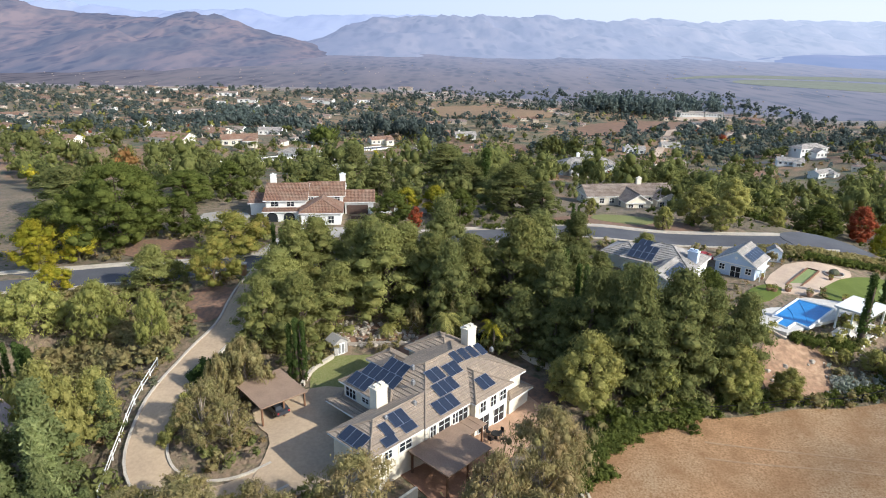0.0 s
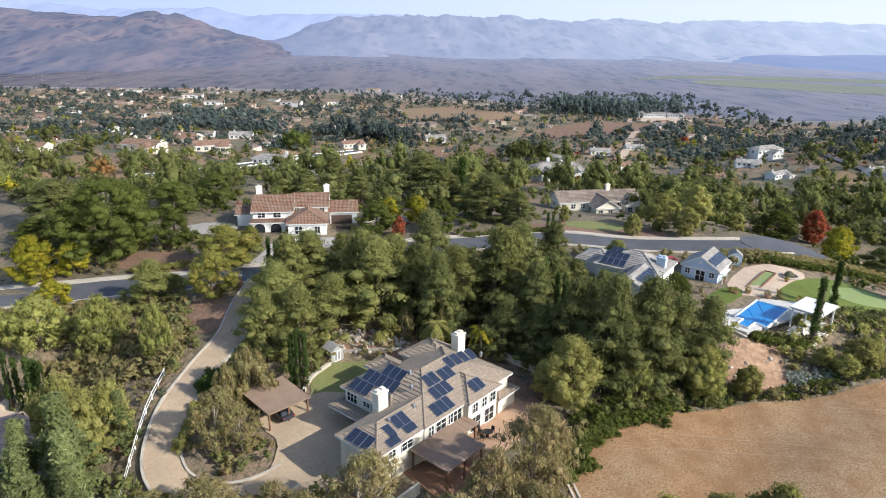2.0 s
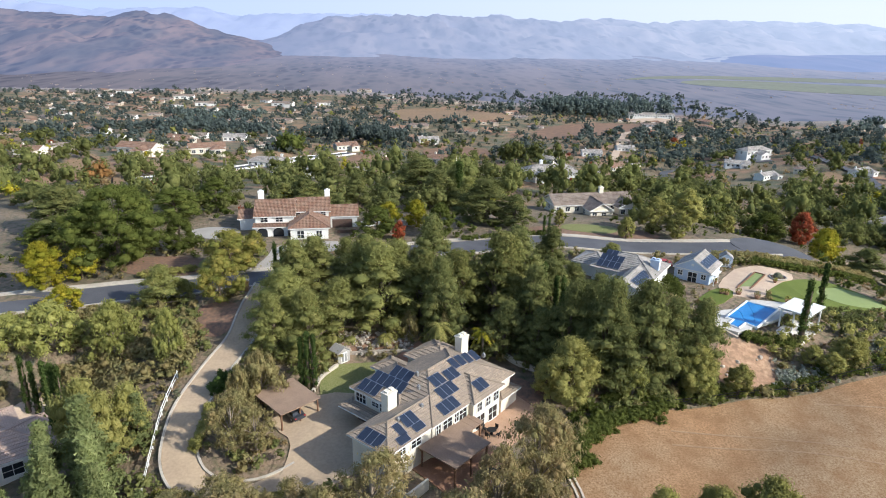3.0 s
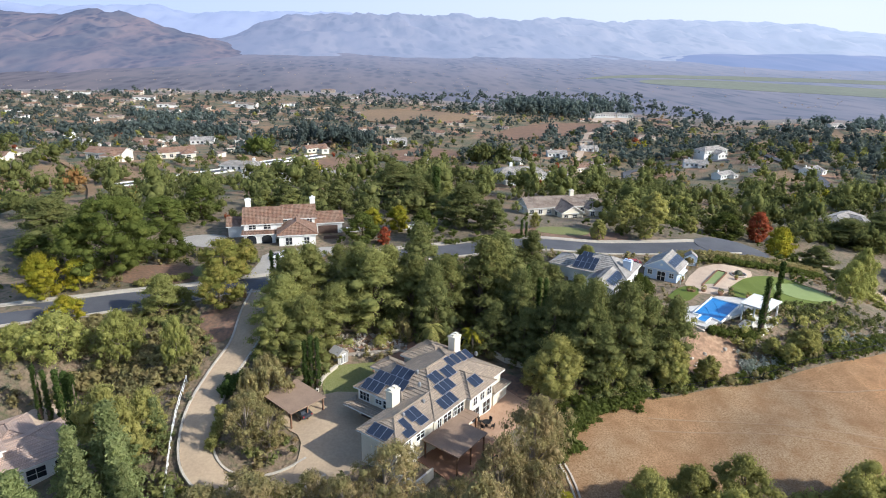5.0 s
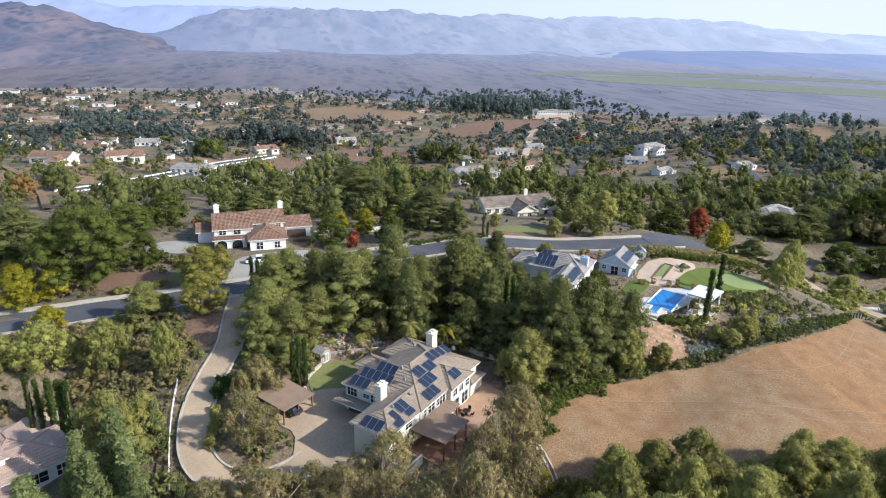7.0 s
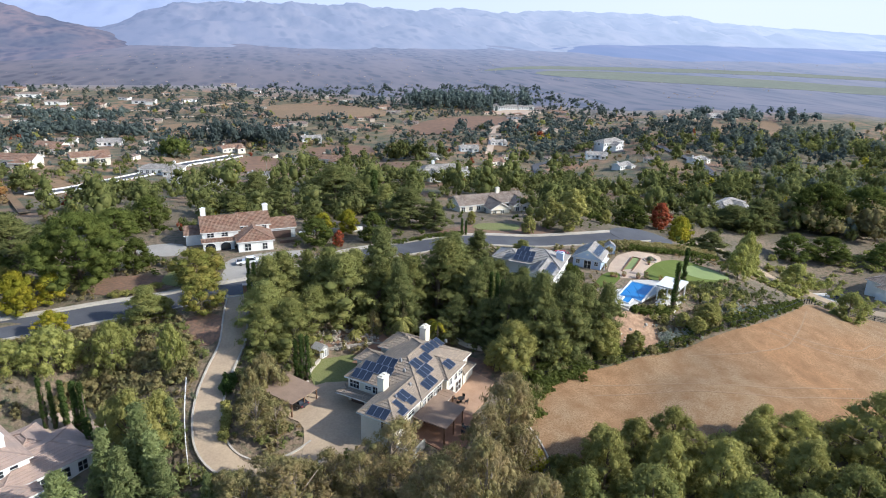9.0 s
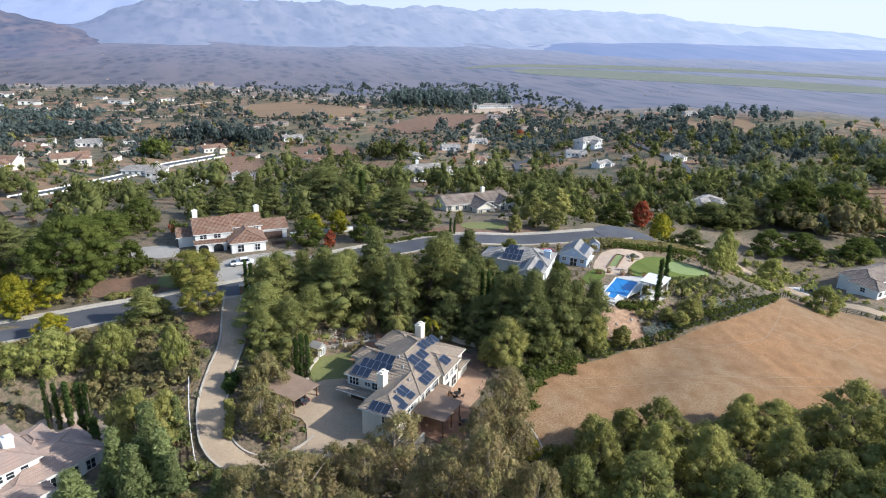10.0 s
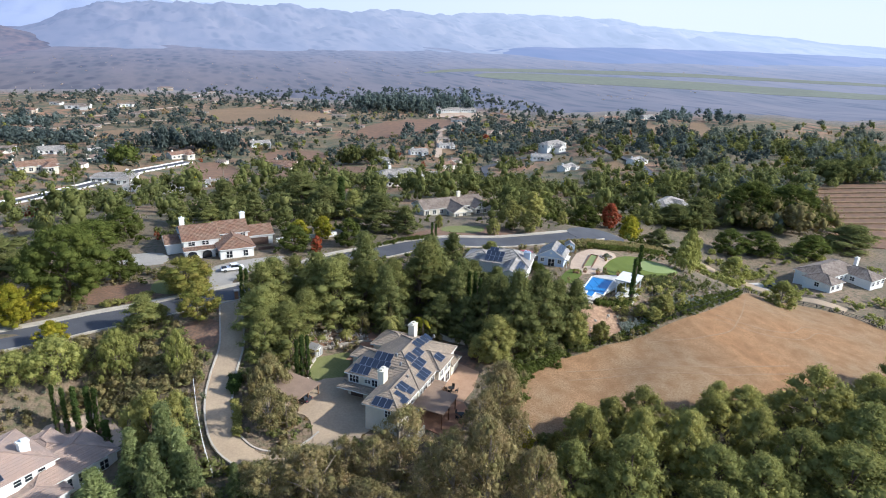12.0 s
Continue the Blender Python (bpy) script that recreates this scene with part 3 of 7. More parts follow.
laid("lawn", [(-17.2, 11), (-14, 8.8), (-10, 12), (-8, 17), (-7, 20.5), (-12, 20.5), (-16.5, 20)], LAWN, "small green lawn behind the garage", "lawn", 0.10)
laid("rock_bank", [(-14.5, 23), (-7, 24), (-3, 25), (-4, 28.5), (-10, 28.5), (-15, 27)], SOIL, "stony brown bank above the lawn", "ground", 0.09)
laid("bare_slope", [(-40, 34.5), (-32.6, 33), (-32.4, 27), (-34.5, 23.5), (-38.5, 25), (-40, 29)], SOIL, "bare red-brown soil beside the driveway", "ground", 0.09)
laid("pine_litter", [(-62, 52), (-50, 49), (-42, 52), (-44, 58), (-55, 62), (-64, 60)], SOIL, "red-brown mulch under the garden trees", "ground", 0.09)
laid("front_lawn", [(-47, 53), (-38, 50), (-35, 55), (-38, 62), (-46, 62)], LAWN, "mown front lawn by the street", "lawn", 0.12)
laid("entrance_drive", [(-34.5, 49.3), (-29, 49.8), (-27.5, 57), (-22, 62), (-15, 65.5), (-13, 70), (-20, 70), (-27, 69), (-33, 66), (-33, 60)], DRIVE_PAVING, "pale concrete entrance drive of the tiled villa", "driveway", 0.14, soft=1)
laid("west_terrace", [(-65, 13), (-63, 17.5), (-54, 18.5), (-51.5, 12), (-49, 6), (-55, 5), (-60, 8)], SAND, "pale gravel terrace with planting strips", "terrace", 0.10, soft=1)
laid("villa_terrace", [(-56, 76), (-45, 71), (-42, 76), (-45, 82), (-54, 82)], DRIVE_PAVING, "pale paved side terrace of the villa", "terrace", 0.12, soft=1)
laid("north_drive", [(20, 74), (40, 72), (58, 72), (60, 78), (46, 86), (30, 82)], SOIL, "bare garden ground by the street", "ground", 0.09)
laid("north_lawn", [(34, 78), (48, 76), (52, 84), (38, 86)], LAWN, "green garden lawn beyond the street", "lawn", 0.14)
laid("pool_bank", [(49, 22.2), (58.5, 23), (58.2, 18.5), (55.2, 12.4), (47, 11.2), (46.6, 16)], BANK, "eroded reddish earth bank below the pool", "ground", 0.10)
PADZ = 4.75
laid("pool_deck", [(49.2, 26.3), (53.2, 22.6), (69.5, 31), (70.5, 34.5), (58.2, 38), (53, 33)], DECKING, "pale concrete pool deck", "terrace", 0.0, soft=0, level=PADZ)
laid("granite_court", [(58, 39), (60, 45.5), (70, 56), (81, 54.5), (78.5, 49), (70, 43.5), (65.8, 37), (60, 37.5)], SAND, "tan decomposed-granite garden court", "terrace", 0.12, soft=1)
laid("turf", [(66, 36), (66.5, 39), (73, 46), (84, 52.5), (92, 50), (95, 39), (84, 36.5), (73, 33.5)], TURF, "bright green artificial turf", "lawn", 0.16)
laid("putting_green", [(79, 42), (82, 46), (90, 49), (94, 43), (92.5, 38.5), (83, 38)], PUTTING, "paler putting green in the turf", "lawn", 0.24)
laid("side_lawn", [(50, 34), (54, 38.5), (59.5, 43), (61, 39), (54.5, 33)], TURF, "green turf beside the guest house", "lawn", 0.16, soft=1)


# ---- houses ----
def clip_band(poly, s0, s1, axis):
    """The part of a polygon (list of Vectors) that lies between s0 and s1 along axis."""
    for sign, lim in ((1, s0), (-1, -s1)):
        out = []
        for p, q in zip(poly, poly[1:] + poly[:1]):
            a, b = sign * p.dot(axis) - lim, sign * q.dot(axis) - lim
            if a >= 0:
                out.append(p)
            if (a > 0) != (b > 0) and abs(a - b) > 1e-9:
                out.append(p + (q - p) * (a / (a - b)))
        poly = out
        if len(poly) < 3:
            return []
    return poly


def slope_face(b, pts, course=0.36, proud=0.09):
    """A roof slope laid in courses: each course's lower edge stands proud of the one below."""
    pts = [Vector(p) for p in pts]
    nrm = (pts[1] - pts[0]).cross(pts[2] - pts[0]).normalized()
    along = Vector((0, 0, 1)).cross(nrm).normalized()
    up = nrm.cross(along).normalized()
    lo, hi = min(p.dot(up) for p in pts), max(p.dot(up) for p in pts)
    k = lo
    while k < hi - 0.02:
        band = clip_band(pts, k, k + course, up)
        if len(band) >= 3:
            b.face([p + nrm * (proud * (1 - (p.dot(up) - k) / course)) for p in band], along, up)
            low = sorted([p for p in band if p.dot(up) < k + 0.02], key=lambda p: p.dot(along))
            if len(low) >= 2:
                b.face([low[0], low[-1], low[-1] + nrm * proud, low[0] + nrm * proud], along, up)
        k += course


def block(house, x0, x1, y0, y1, z0, ze, pitch, ridge, ends, wall, roof, over=0.5, course=0.6, trim=TRIM, label_roof=""):
    """One wing of a house: walls under eaves that span x0..x1 by y0..y1, a roof with its ridge along 'x' or 'y',
    each end 'h' hipped or 'g' gabled."""
    w = Build()
    w.box(x0 + over, x1 - over, y0 + over, y1 - over, z0, ze + 0.02)
    b, t = Build(), Build()
    swap = ridge == "y"
    a0, a1, c0, c1 = (y0, y1, x0, x1) if swap else (x0, x1, y0, y1)
    half, mid = (c1 - c0) / 2, (c0 + c1) / 2
    zr = ze + half * pitch
    r0, r1 = a0 + (half if ends[0] == "h" else 0), a1 - (half if ends[1] == "h" else 0)

    def P(a, c, z):
        return (c, a, z) if swap else (a, c, z)

    def add(face):
        slope_face(b, face if not swap else face[::-1], course)
    add([P(a0, c0, ze), P(a1, c0, ze), P(r1, mid, zr), P(r0, mid, zr)])
    add([P(a1, c1, ze), P(a0, c1, ze), P(r0, mid, zr), P(r1, mid, zr)])
    for a, r, e, s in ((a0, r0, ends[0], 1), (a1, r1, ends[1], -1)):
        tri = [P(a, c1, ze), P(a, c0, ze), P(r, mid, zr)] if s > 0 else [P(a, c0, ze), P(a, c1, ze), P(r, mid, zr)]
        if e == "h":
            add(tri)
        else:
            g = a + s * over
            w.face([P(g, c0 + over, ze), P(g, c1 - over, ze), P(g, mid, zr - over * pitch)])
            for cc in (c0, c1):
                t.face([P(a, cc, ze - 0.2), P(a, mid, zr - 0.2), P(a, mid, zr + 0.03), P(a, cc, ze + 0.03)])
    # ridge and hip caps
    caps = [(P(r0, mid, zr + 0.03), P(r1, mid, zr + 0.03))]
    for r, a, e in ((r0, a0, ends[0]), (r1, a1, ends[1])):
        if e == "h":
            caps += [(P(a, cc, ze + 0.03), P(r, mid, zr + 0.03)) for cc in (c0, c1)]
    # fascia and soffit
    for (xa, ya), (xb, yb) in (((x0, y0), (x1, y0)), ((x1, y0), (x1, y1)), ((x1, y1), (x0, y1)), ((x0, y1), (x0, y0))):
        t.face([(xa, ya, ze - 0.22), (xb, yb, ze - 0.22), (xb, yb, ze + 0.01), (xa, ya, ze + 0.01)])
    t.face([(x0, y0, ze - 0.2), (x0, y1, ze - 0.2), (x1, y1, ze - 0.2), (x1, y0, ze - 0.2)])
    part("wall", w, wall, house)
    top = part("roof", b, roof, house, label_roof)
    if course < 1:
        for p, q in caps:
            part("ridge_cap", Build().tube([p, q], [0.13, 0.13], 6), roof, top)
    part("fascia", t, trim, house)
    return zr


def window(house, m, w, h, panes=2, trim=TRIM):
    """A window standing on the plane of m (x across, z up, y into the wall): frame, bars and panes."""
    f = Build()
    for x0, x1, z0, z1 in ((-w / 2 - 0.1, w / 2 + 0.1, h / 2, h / 2 + 0.12), (-w / 2 - 0.12, w / 2 + 0.12, -h / 2 - 0.12, -h / 2), (-w / 2 - 0.1, -w / 2, -h / 2, h / 2), (w / 2, w / 2 + 0.1, -h / 2, h / 2)):
        f.box(x0, x1, -0.09, 0.05, z0, z1)
    for k in range(1, panes):
        x = -w / 2 + w * k / panes
        f.box(x - 0.04, x + 0.04, -0.06, 0.05, -h / 2, h / 2)
    f.box(-w / 2, w / 2, -0.05, 0.05, -0.03, 0.03)
    fr = part("window", f, trim, house, m=m)
    part("pane", Build().box(-w / 2, w / 2, -0.015, 0.04, -h / 2, h / 2), GLASS, fr)
    return fr


def facing(x, y, z, turn):
    """A wall plane at x, y, z whose outside looks along -y turned by turn degrees."""
    return pose(x, y, z, 0, 0, turn)


def chimney(house, x, y, z0, z1, w, d, material=None, pots=2):
    b = Build().box(x - w / 2, x + w / 2, y - d / 2, y + d / 2, z0, z1 - 0.35)
    b.box(x - w / 2 - 0.1, x + w / 2 + 0.1, y - d / 2 - 0.1, y + d / 2 + 0.1, z1 - 0.5, z1 - 0.28)
    c = part("chimney", b, material or STUCCO, house, "stuccoed chimney stack")
    for k in range(pots):
        u = (k - (pots - 1) / 2) * w * 0.5
        p = Build().box(x + u - 0.22, x + u + 0.22, y - 0.22, y + 0.22, z1 - 0.3, z1 - 0.05)
        p.box(x + u - 0.3, x + u + 0.3, y - 0.3, y + 0.3, z1 - 0.05, z1 + 0.02)
        part("chimney_cap", p, material or STUCCO, c)


PANEL = Build().box(-0.585, 0.585, -0.96, 0.96, 0, 0.04).mesh("solar_panel", PANEL_FRAME)
PANEL_FACE = Build().box(-0.555, 0.555, -0.93, 0.93, 0.03, 0.046).mesh("cell_sheet", CELLS)


def array(house, x, y, z, yaw, tilt, cols, rows, wide=False):
    """Solar modules in rows on a slope: centre, the way the slope faces (degrees from -y), its tilt."""
    base = pose(x, y, z, 0, 0, yaw) @ pose(0, 0, 0, tilt, 0, 0)
    w, h = (1.96, 1.2) if wide else (1.2, 1.96)
    for i in range(cols):
        for j in range(rows):
            m = base @ pose((i - (cols - 1) / 2) * w, (j - (rows - 1) / 2) * h, 0.14, 0, 0, 90 if wide else 0)
            p = part("solar_panel", PANEL, PANEL_FRAME, house, "blue solar panel with a metal frame", m=m)
            part("cell_sheet", PANEL_FACE, CELLS, p)


def main_house():
    h = thing("house", "cream two-storey house with tan tile hip roofs and solar panels", "house", pose(-5.8, -9.9, 0, 0, 0, 47))
    k = dict(wall=STUCCO, roof=TILE_TAN)
    EZ = 5.0
    block(h, -0.4, 13, 0, 7.2, -2.5, EZ, 0.44, "x", "hg", **k)
    block(h, 7.7, 26.5, -0.15, 13.6, -1, EZ, 0.44, "x", "hh", **k)
    block(h, 7.6, 17.4, 5.6, 15.3, -0.5, EZ, 0.50, "y", "hh", **k)
    block(h, 15.5, 22.8, -0.95, 9, -1, EZ, 0.46, "y", "hg", **k)
    block(h, 14.6, 19.2, 11.5, 18.2, -0.5, EZ - 0.7, 0.46, "y", "gh", **k)
    block(h, 20.2, 27.6, 8.5, 16.5, -0.5, EZ - 0.3, 0.46, "x", "hh", **k)
    block(h, 22.4, 27.4, -0.9, 6, -1, 2.55, 0.30, "y", "hg", **k)
    block(h, 5.9, 8.8, 6.8, 15.9, 2.4, 2.6, 0.25, "y", "hh", over=0.05, wall=STUCCO, roof=TILE_TAN)
    chimney(h, 7.0, 6.9, 3.0, 8.2, 1.7, 1.2)
    chimney(h, 26.2, 9.7, -0.5, 8.4, 1.7, 1.3)
    # windows of the sunny long side
    for a, z, w, hh, n in ((2.6, 4.0, 1.1, 1.1, 2), (5.2, 3.9, 1.8, 1.2, 2), (9.4, 3.75, 0.9, 1.5, 2), (11.3, 3.75, 1.9, 1.7, 2), (13.2, 3.75, 0.9, 1.5, 2)):
        window(h, facing(a, 0.48 if a < 8 else 0.33, z, 0), w, hh, n)
    for a, w, hh, n in ((14.6, 1.6, 1.9, 2), (17.4, 1.0, 1.4, 2), (19.4, 1.0, 1.4, 2), (21.3, 1.2, 1.4, 2)):
        window(h, facing(a, 0.33 if a < 15 else -0.47, 3.7, 0), w, hh, n)
    for a, w in ((9.6, 2.2), (12.6, 2.2), (17.6, 2.0), (20.6, 2.0)):
        window(h, facing(a, 0.33 if a < 15 else -0.47, 1.25, 0), w, 2.1, 2)
    for b, w in ((2.4, 1.0),):
        window(h, facing(0.08, b, 3.9, -90), w, 1.3, 2)
    for b, w, hh in ((13.4, 1.9, 1.5), (10.6, 1.2, 0.7), (8.8, 1.7, 1.3)):
        window(h, facing(8.08, b, 3.85, -90), w, hh, 3 if w > 1.5 else 2)
    for b in (9.0, 12.8):
        d = Build().box(-1.3, 1.3, -0.06, 0.04, 0, 2.2)
        for kz in range(1, 4):
            d.box(-1.28, 1.28, -0.085, -0.05, kz * 0.55 - 0.02, kz * 0.55 + 0.02)
        part("garage_door", d, BROWN_DOOR, h, "dark brown sectional garage door", m=facing(8.05, b, 0.15, -90))
    # solar arrays
    t1, t2 = math.degrees(math.atan(0.44)), math.degrees(math.atan(0.50))

    def on(a, b, a_eave=None, b_eave=None, p=0.44):
        return EZ + (a - a_eave if a_eave is not None else b - b_eave) * p
    for a, b, c in ((8.75, 12.2, 3), (10.5, 10.2, 5), (12.2, 9.3, 3)):
        array(h, a, b, on(a, b, a_eave=7.6, p=0.5), -90, t2, c, 1)
    for a, b, c in ((12.3, 1.1, 3), (14.2, 2.95, 3), (14.3, 4.8, 2), (17.1, 4.5, 2), (19.0, 5.6, 1), (20.4, 5.5, 1), (21.8, 5.3, 1), (23.2, 5.1, 1)):
        array(h, a, b, on(a, b, b_eave=-0.15), 0, t1, c, 1)
    array(h, 19.15, 0.85, on(19.15, 0.85, b_eave=-0.95, p=0.46), 0, math.degrees(math.atan(0.46)), 2, 1)
    array(h, 5.9, 2.4, on(5.9, 2.4, b_eave=0), 0, t1, 2, 1), array(h, 6.2, 1.0, on(6.2, 1.0, b_eave=0), 0, t1, 1, 1, True)
    array(h, 3.6, 1.9, on(3.6, 1.9, b_eave=0), 0, t1, 1, 1), array(h, 3.0, 0.7, on(3.0, 0.7, b_eave=0), 0, t1, 1, 1, True)
    array(h, 0.65, 3.65, on(0.65, 3.65, a_eave=-0.4), -90, t1, 3, 1)
    # vents on the slopes
    for a, b in ((11.0, 5.2), (9.0, 2.9), (4.6, 3.0), (12.6, 6.9), (24.8, 4.4)):
        z = EZ + b * 0.44
        v = Build().box(a - 0.2, a + 0.2, b - 0.2, b + 0.2, z - 0.2, z + 0.35)
        v.tube([(a, b, z + 0.3), (a, b, z + 0.5)], [0.2, 0.12], 8)
        part("roof_vent", v, METAL, h, "pale metal roof vent")
    return h


def cover(name, label, category, m, w, d, z, roof, posts, slope=0.0, slats=False):
    """An open roof on posts: deck, beams, posts."""
    c = thing(name, label, category, m)
    r = Build()
    dz = slope * d
    if slats:
        k = int(w / 0.3)
        for i in range(k):
            x = -w / 2 + (i + 0.5) * w / k
            r.box(x - 0.1, x + 0.1, -d / 2, d / 2, z - 0.06, z + 0.06)
    else:
        r.face([(-w / 2, -d / 2, z), (w / 2, -d / 2, z), (w / 2, d / 2, z + dz), (-w / 2, d / 2, z + dz)])
        r.face([(-w / 2, -d / 2, z - 0.14), (-w / 2, d / 2, z + dz - 0.14), (w / 2, d / 2, z + dz - 0.14), (w / 2, -d / 2, z - 0.14)])
        for (xa, ya, za), (xb, yb, zb) in (((-w / 2, -d / 2, z), (w / 2, -d / 2, z)), ((w / 2, -d / 2, z), (w / 2, d / 2, z + dz)), ((w / 2, d / 2, z + dz), (-w / 2, d / 2, z + dz)), ((-w / 2, d / 2, z + dz), (-w / 2, -d / 2, z))):
            r.face([(xa, ya, za - 0.14), (xb, yb, zb - 0.14), (xb, yb, zb), (xa, ya, za)])
        for i in range(int(w / 1.2) if w < 5 else 0):
            x = -w / 2 + (i + 0.5) * 1.2
            part("batten", Build().tube([(x, -d / 2, z + 0.01), (x, d / 2, z + dz + 0.01)], [0.04, 0.04], 4), roof, c)
    part("roof", r, roof, c)
    for y in (-d / 2 + 0.4, d / 2 - 0.4):
        zb = z + slope * (y + d / 2) - 0.15
        part("beam", Build().box(-w / 2, w / 2, y - 0.09, y + 0.09, zb - 0.25, zb), WOOD, c)
        for i in range(posts):
            x = -w / 2 + 0.3 + i * (w - 0.6) / (posts - 1)
            part("post", Build().box(x - 0.1, x + 0.1, y - 0.1, y + 0.1, -0.6, zb - 0.2), WOOD if roof is not WHITE else WHITE, c)
    return c


AX = pose(-5.8, -9.9, 0, 0, 0, 47)
main_house()
laid("patio", [tuple((AX @ Vector(p))[:2]) for p in ((4.5, 0.5, 0), (4.5, -8, 0), (13, -8.5, 0), (15, -6, 0), (15, 0.5, 0))], BRICK_PAVE, "terracotta-coloured paved patio", "terrace", 0.14, soft=0)
laid("patio", [tuple((AX @ Vector(p))[:2]) for p in ((14.8, 0.5, 0), (14.8, -6, 0), (20, -6.2, 0), (27, -5, 0), (28, 1, 0))], ORANGE_PAVE, "orange-tan paved patio along the house", "terrace", 0.13, soft=0)
laid("side_court", [tuple((AX @ Vector(p))[:2]) for p in ((26, -4, 0), (26, 14, 0), (31, 15, 0), (32, -3, 0))], SOIL, "shaded bare-earth yard at the house's end", "terrace", 0.12, soft=0)
laid("rear_patio", [tuple((AX @ Vector(p))[:2]) for p in ((19, 15.5, 0), (28, 15.5, 0), (29, 21, 0), (18, 21, 0))], BRICK_PAVE, "terracotta rear patio", "terrace", 0.14, soft=0)
cover("patio_cover", "brown flat patio roof on wooden posts", "patio cover", AX @ pose(9.1, -2.7, 0.1), 7.2, 6.2, 2.75, BROWN_ROOF, 3, 0.03)
cover("porch_roof", "small brown slatted porch roof beside the house wall", "patio cover", AX @ pose(14.2, -0.7, 0.1), 3.9, 2.9, 2.6, BROWN_ROOF, 2, 0.05)
cover("carport", "brown flat-roofed carport by the courtyard", "carport", pose(-20.9, 7.6, 0.1, 0, 0, 42), 6.6, 7.2, 2.65, BROWN_ROOF, 3, 0.04)


def villa():
    """The white tiled villa across the street."""
    h = thing("house", "white stucco villa with red barrel-tile roofs", "house", pose(-25.2, 71.6, 5.5, 0, 0, 6))
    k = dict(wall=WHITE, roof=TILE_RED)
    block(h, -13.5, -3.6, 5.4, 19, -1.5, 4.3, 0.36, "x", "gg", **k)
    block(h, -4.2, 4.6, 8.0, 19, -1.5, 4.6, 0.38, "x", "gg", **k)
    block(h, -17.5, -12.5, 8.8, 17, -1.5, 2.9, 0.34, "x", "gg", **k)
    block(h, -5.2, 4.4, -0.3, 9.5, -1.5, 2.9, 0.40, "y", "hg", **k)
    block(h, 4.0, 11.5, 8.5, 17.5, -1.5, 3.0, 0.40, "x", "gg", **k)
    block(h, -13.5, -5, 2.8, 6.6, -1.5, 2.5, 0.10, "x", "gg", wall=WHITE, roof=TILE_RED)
    chimney(h, -12.2, 14.5, 3, 8.6, 1.3, 1.1, WHITE, 1), chimney(h, 3.9, 14.5, 3, 8.6, 1.3, 1.1, WHITE, 1)
    for x, w in ((-11.0, 1.6), (-7.5, 1.6)):
        window(h, facing(x, 5.88, 3.45, 0), w, 1.1, 2)
    for x, z in ((-3.2, 3.9), (2.8, 3.9)):
        window(h, facing(x, 8.48, z, 0), 1.1, 1.0, 2)
    window(h, facing(-2.4, 0.18, 1.3, 0), 1.5, 1.8, 2), window(h, facing(1.8, 0.18, 1.3, 0), 1.2, 1.6, 2)
    # arched entrance and arcade: dark sheets on the wall stand in for shaded openings
    for x in (-11.3, -7.6):
        a = Build()
        arc = [(x - 1.2, 3.2, 0.0)] + [(x + 1.2 * math.cos(t), 3.2, 1.3 + 0.9 * math.sin(t)) for t in np.linspace(math.pi, 0, 11)] + [(x + 1.2, 3.2, 0.0)]
        a.face(arc)
        a.face([(p[0], p[1] + 0.1, p[2]) for p in arc[::-1]])
        part("archway", a, GLASS, h, "dark arched sheet standing for a shaded opening")
        arc2 = [Vector((x + 1.28 * math.cos(t), 3.16, 1.3 + 0.98 * math.sin(t))) for t in np.linspace(math.pi, 0, 11)]
        part("arch_trim", Build().tube(arc2, [0.1] * 11, 5), WHITE, h)
    d = Build().box(4.9, 9.8, 8.85, 9.02, -0.4, 2.2)
    for kz in range(1, 4):
        d.box(4.92, 9.78, 8.83, 8.86, kz * 0.6 - 0.42, kz * 0.6 - 0.38)
    part("garage_door", d, BROWN_DOOR, h, "wide brown garage door")
    g = Build().box(6, 10.5, 4.2, 4.35, -1.5, 0.9)
    part("gate", g, BROWN_DOOR, h, "low dark red wooden gate")
    rail = Build()
    for i in range(22):
        rail.box(-13.2 + i * 0.36, -13.16 + i * 0.36, 2.9, 2.94, 2.5, 3.3)
    rail.box(-13.3, -5.3, 2.88, 2.96, 3.3, 3.36)
    part("balcony_rail", rail, BROWN_DOOR, h)
    part("garden_wall", Build().box(12, 30, 9.2, 9.5, -1.5, 1.2), WHITE, h, "long low white garden wall")
    return h


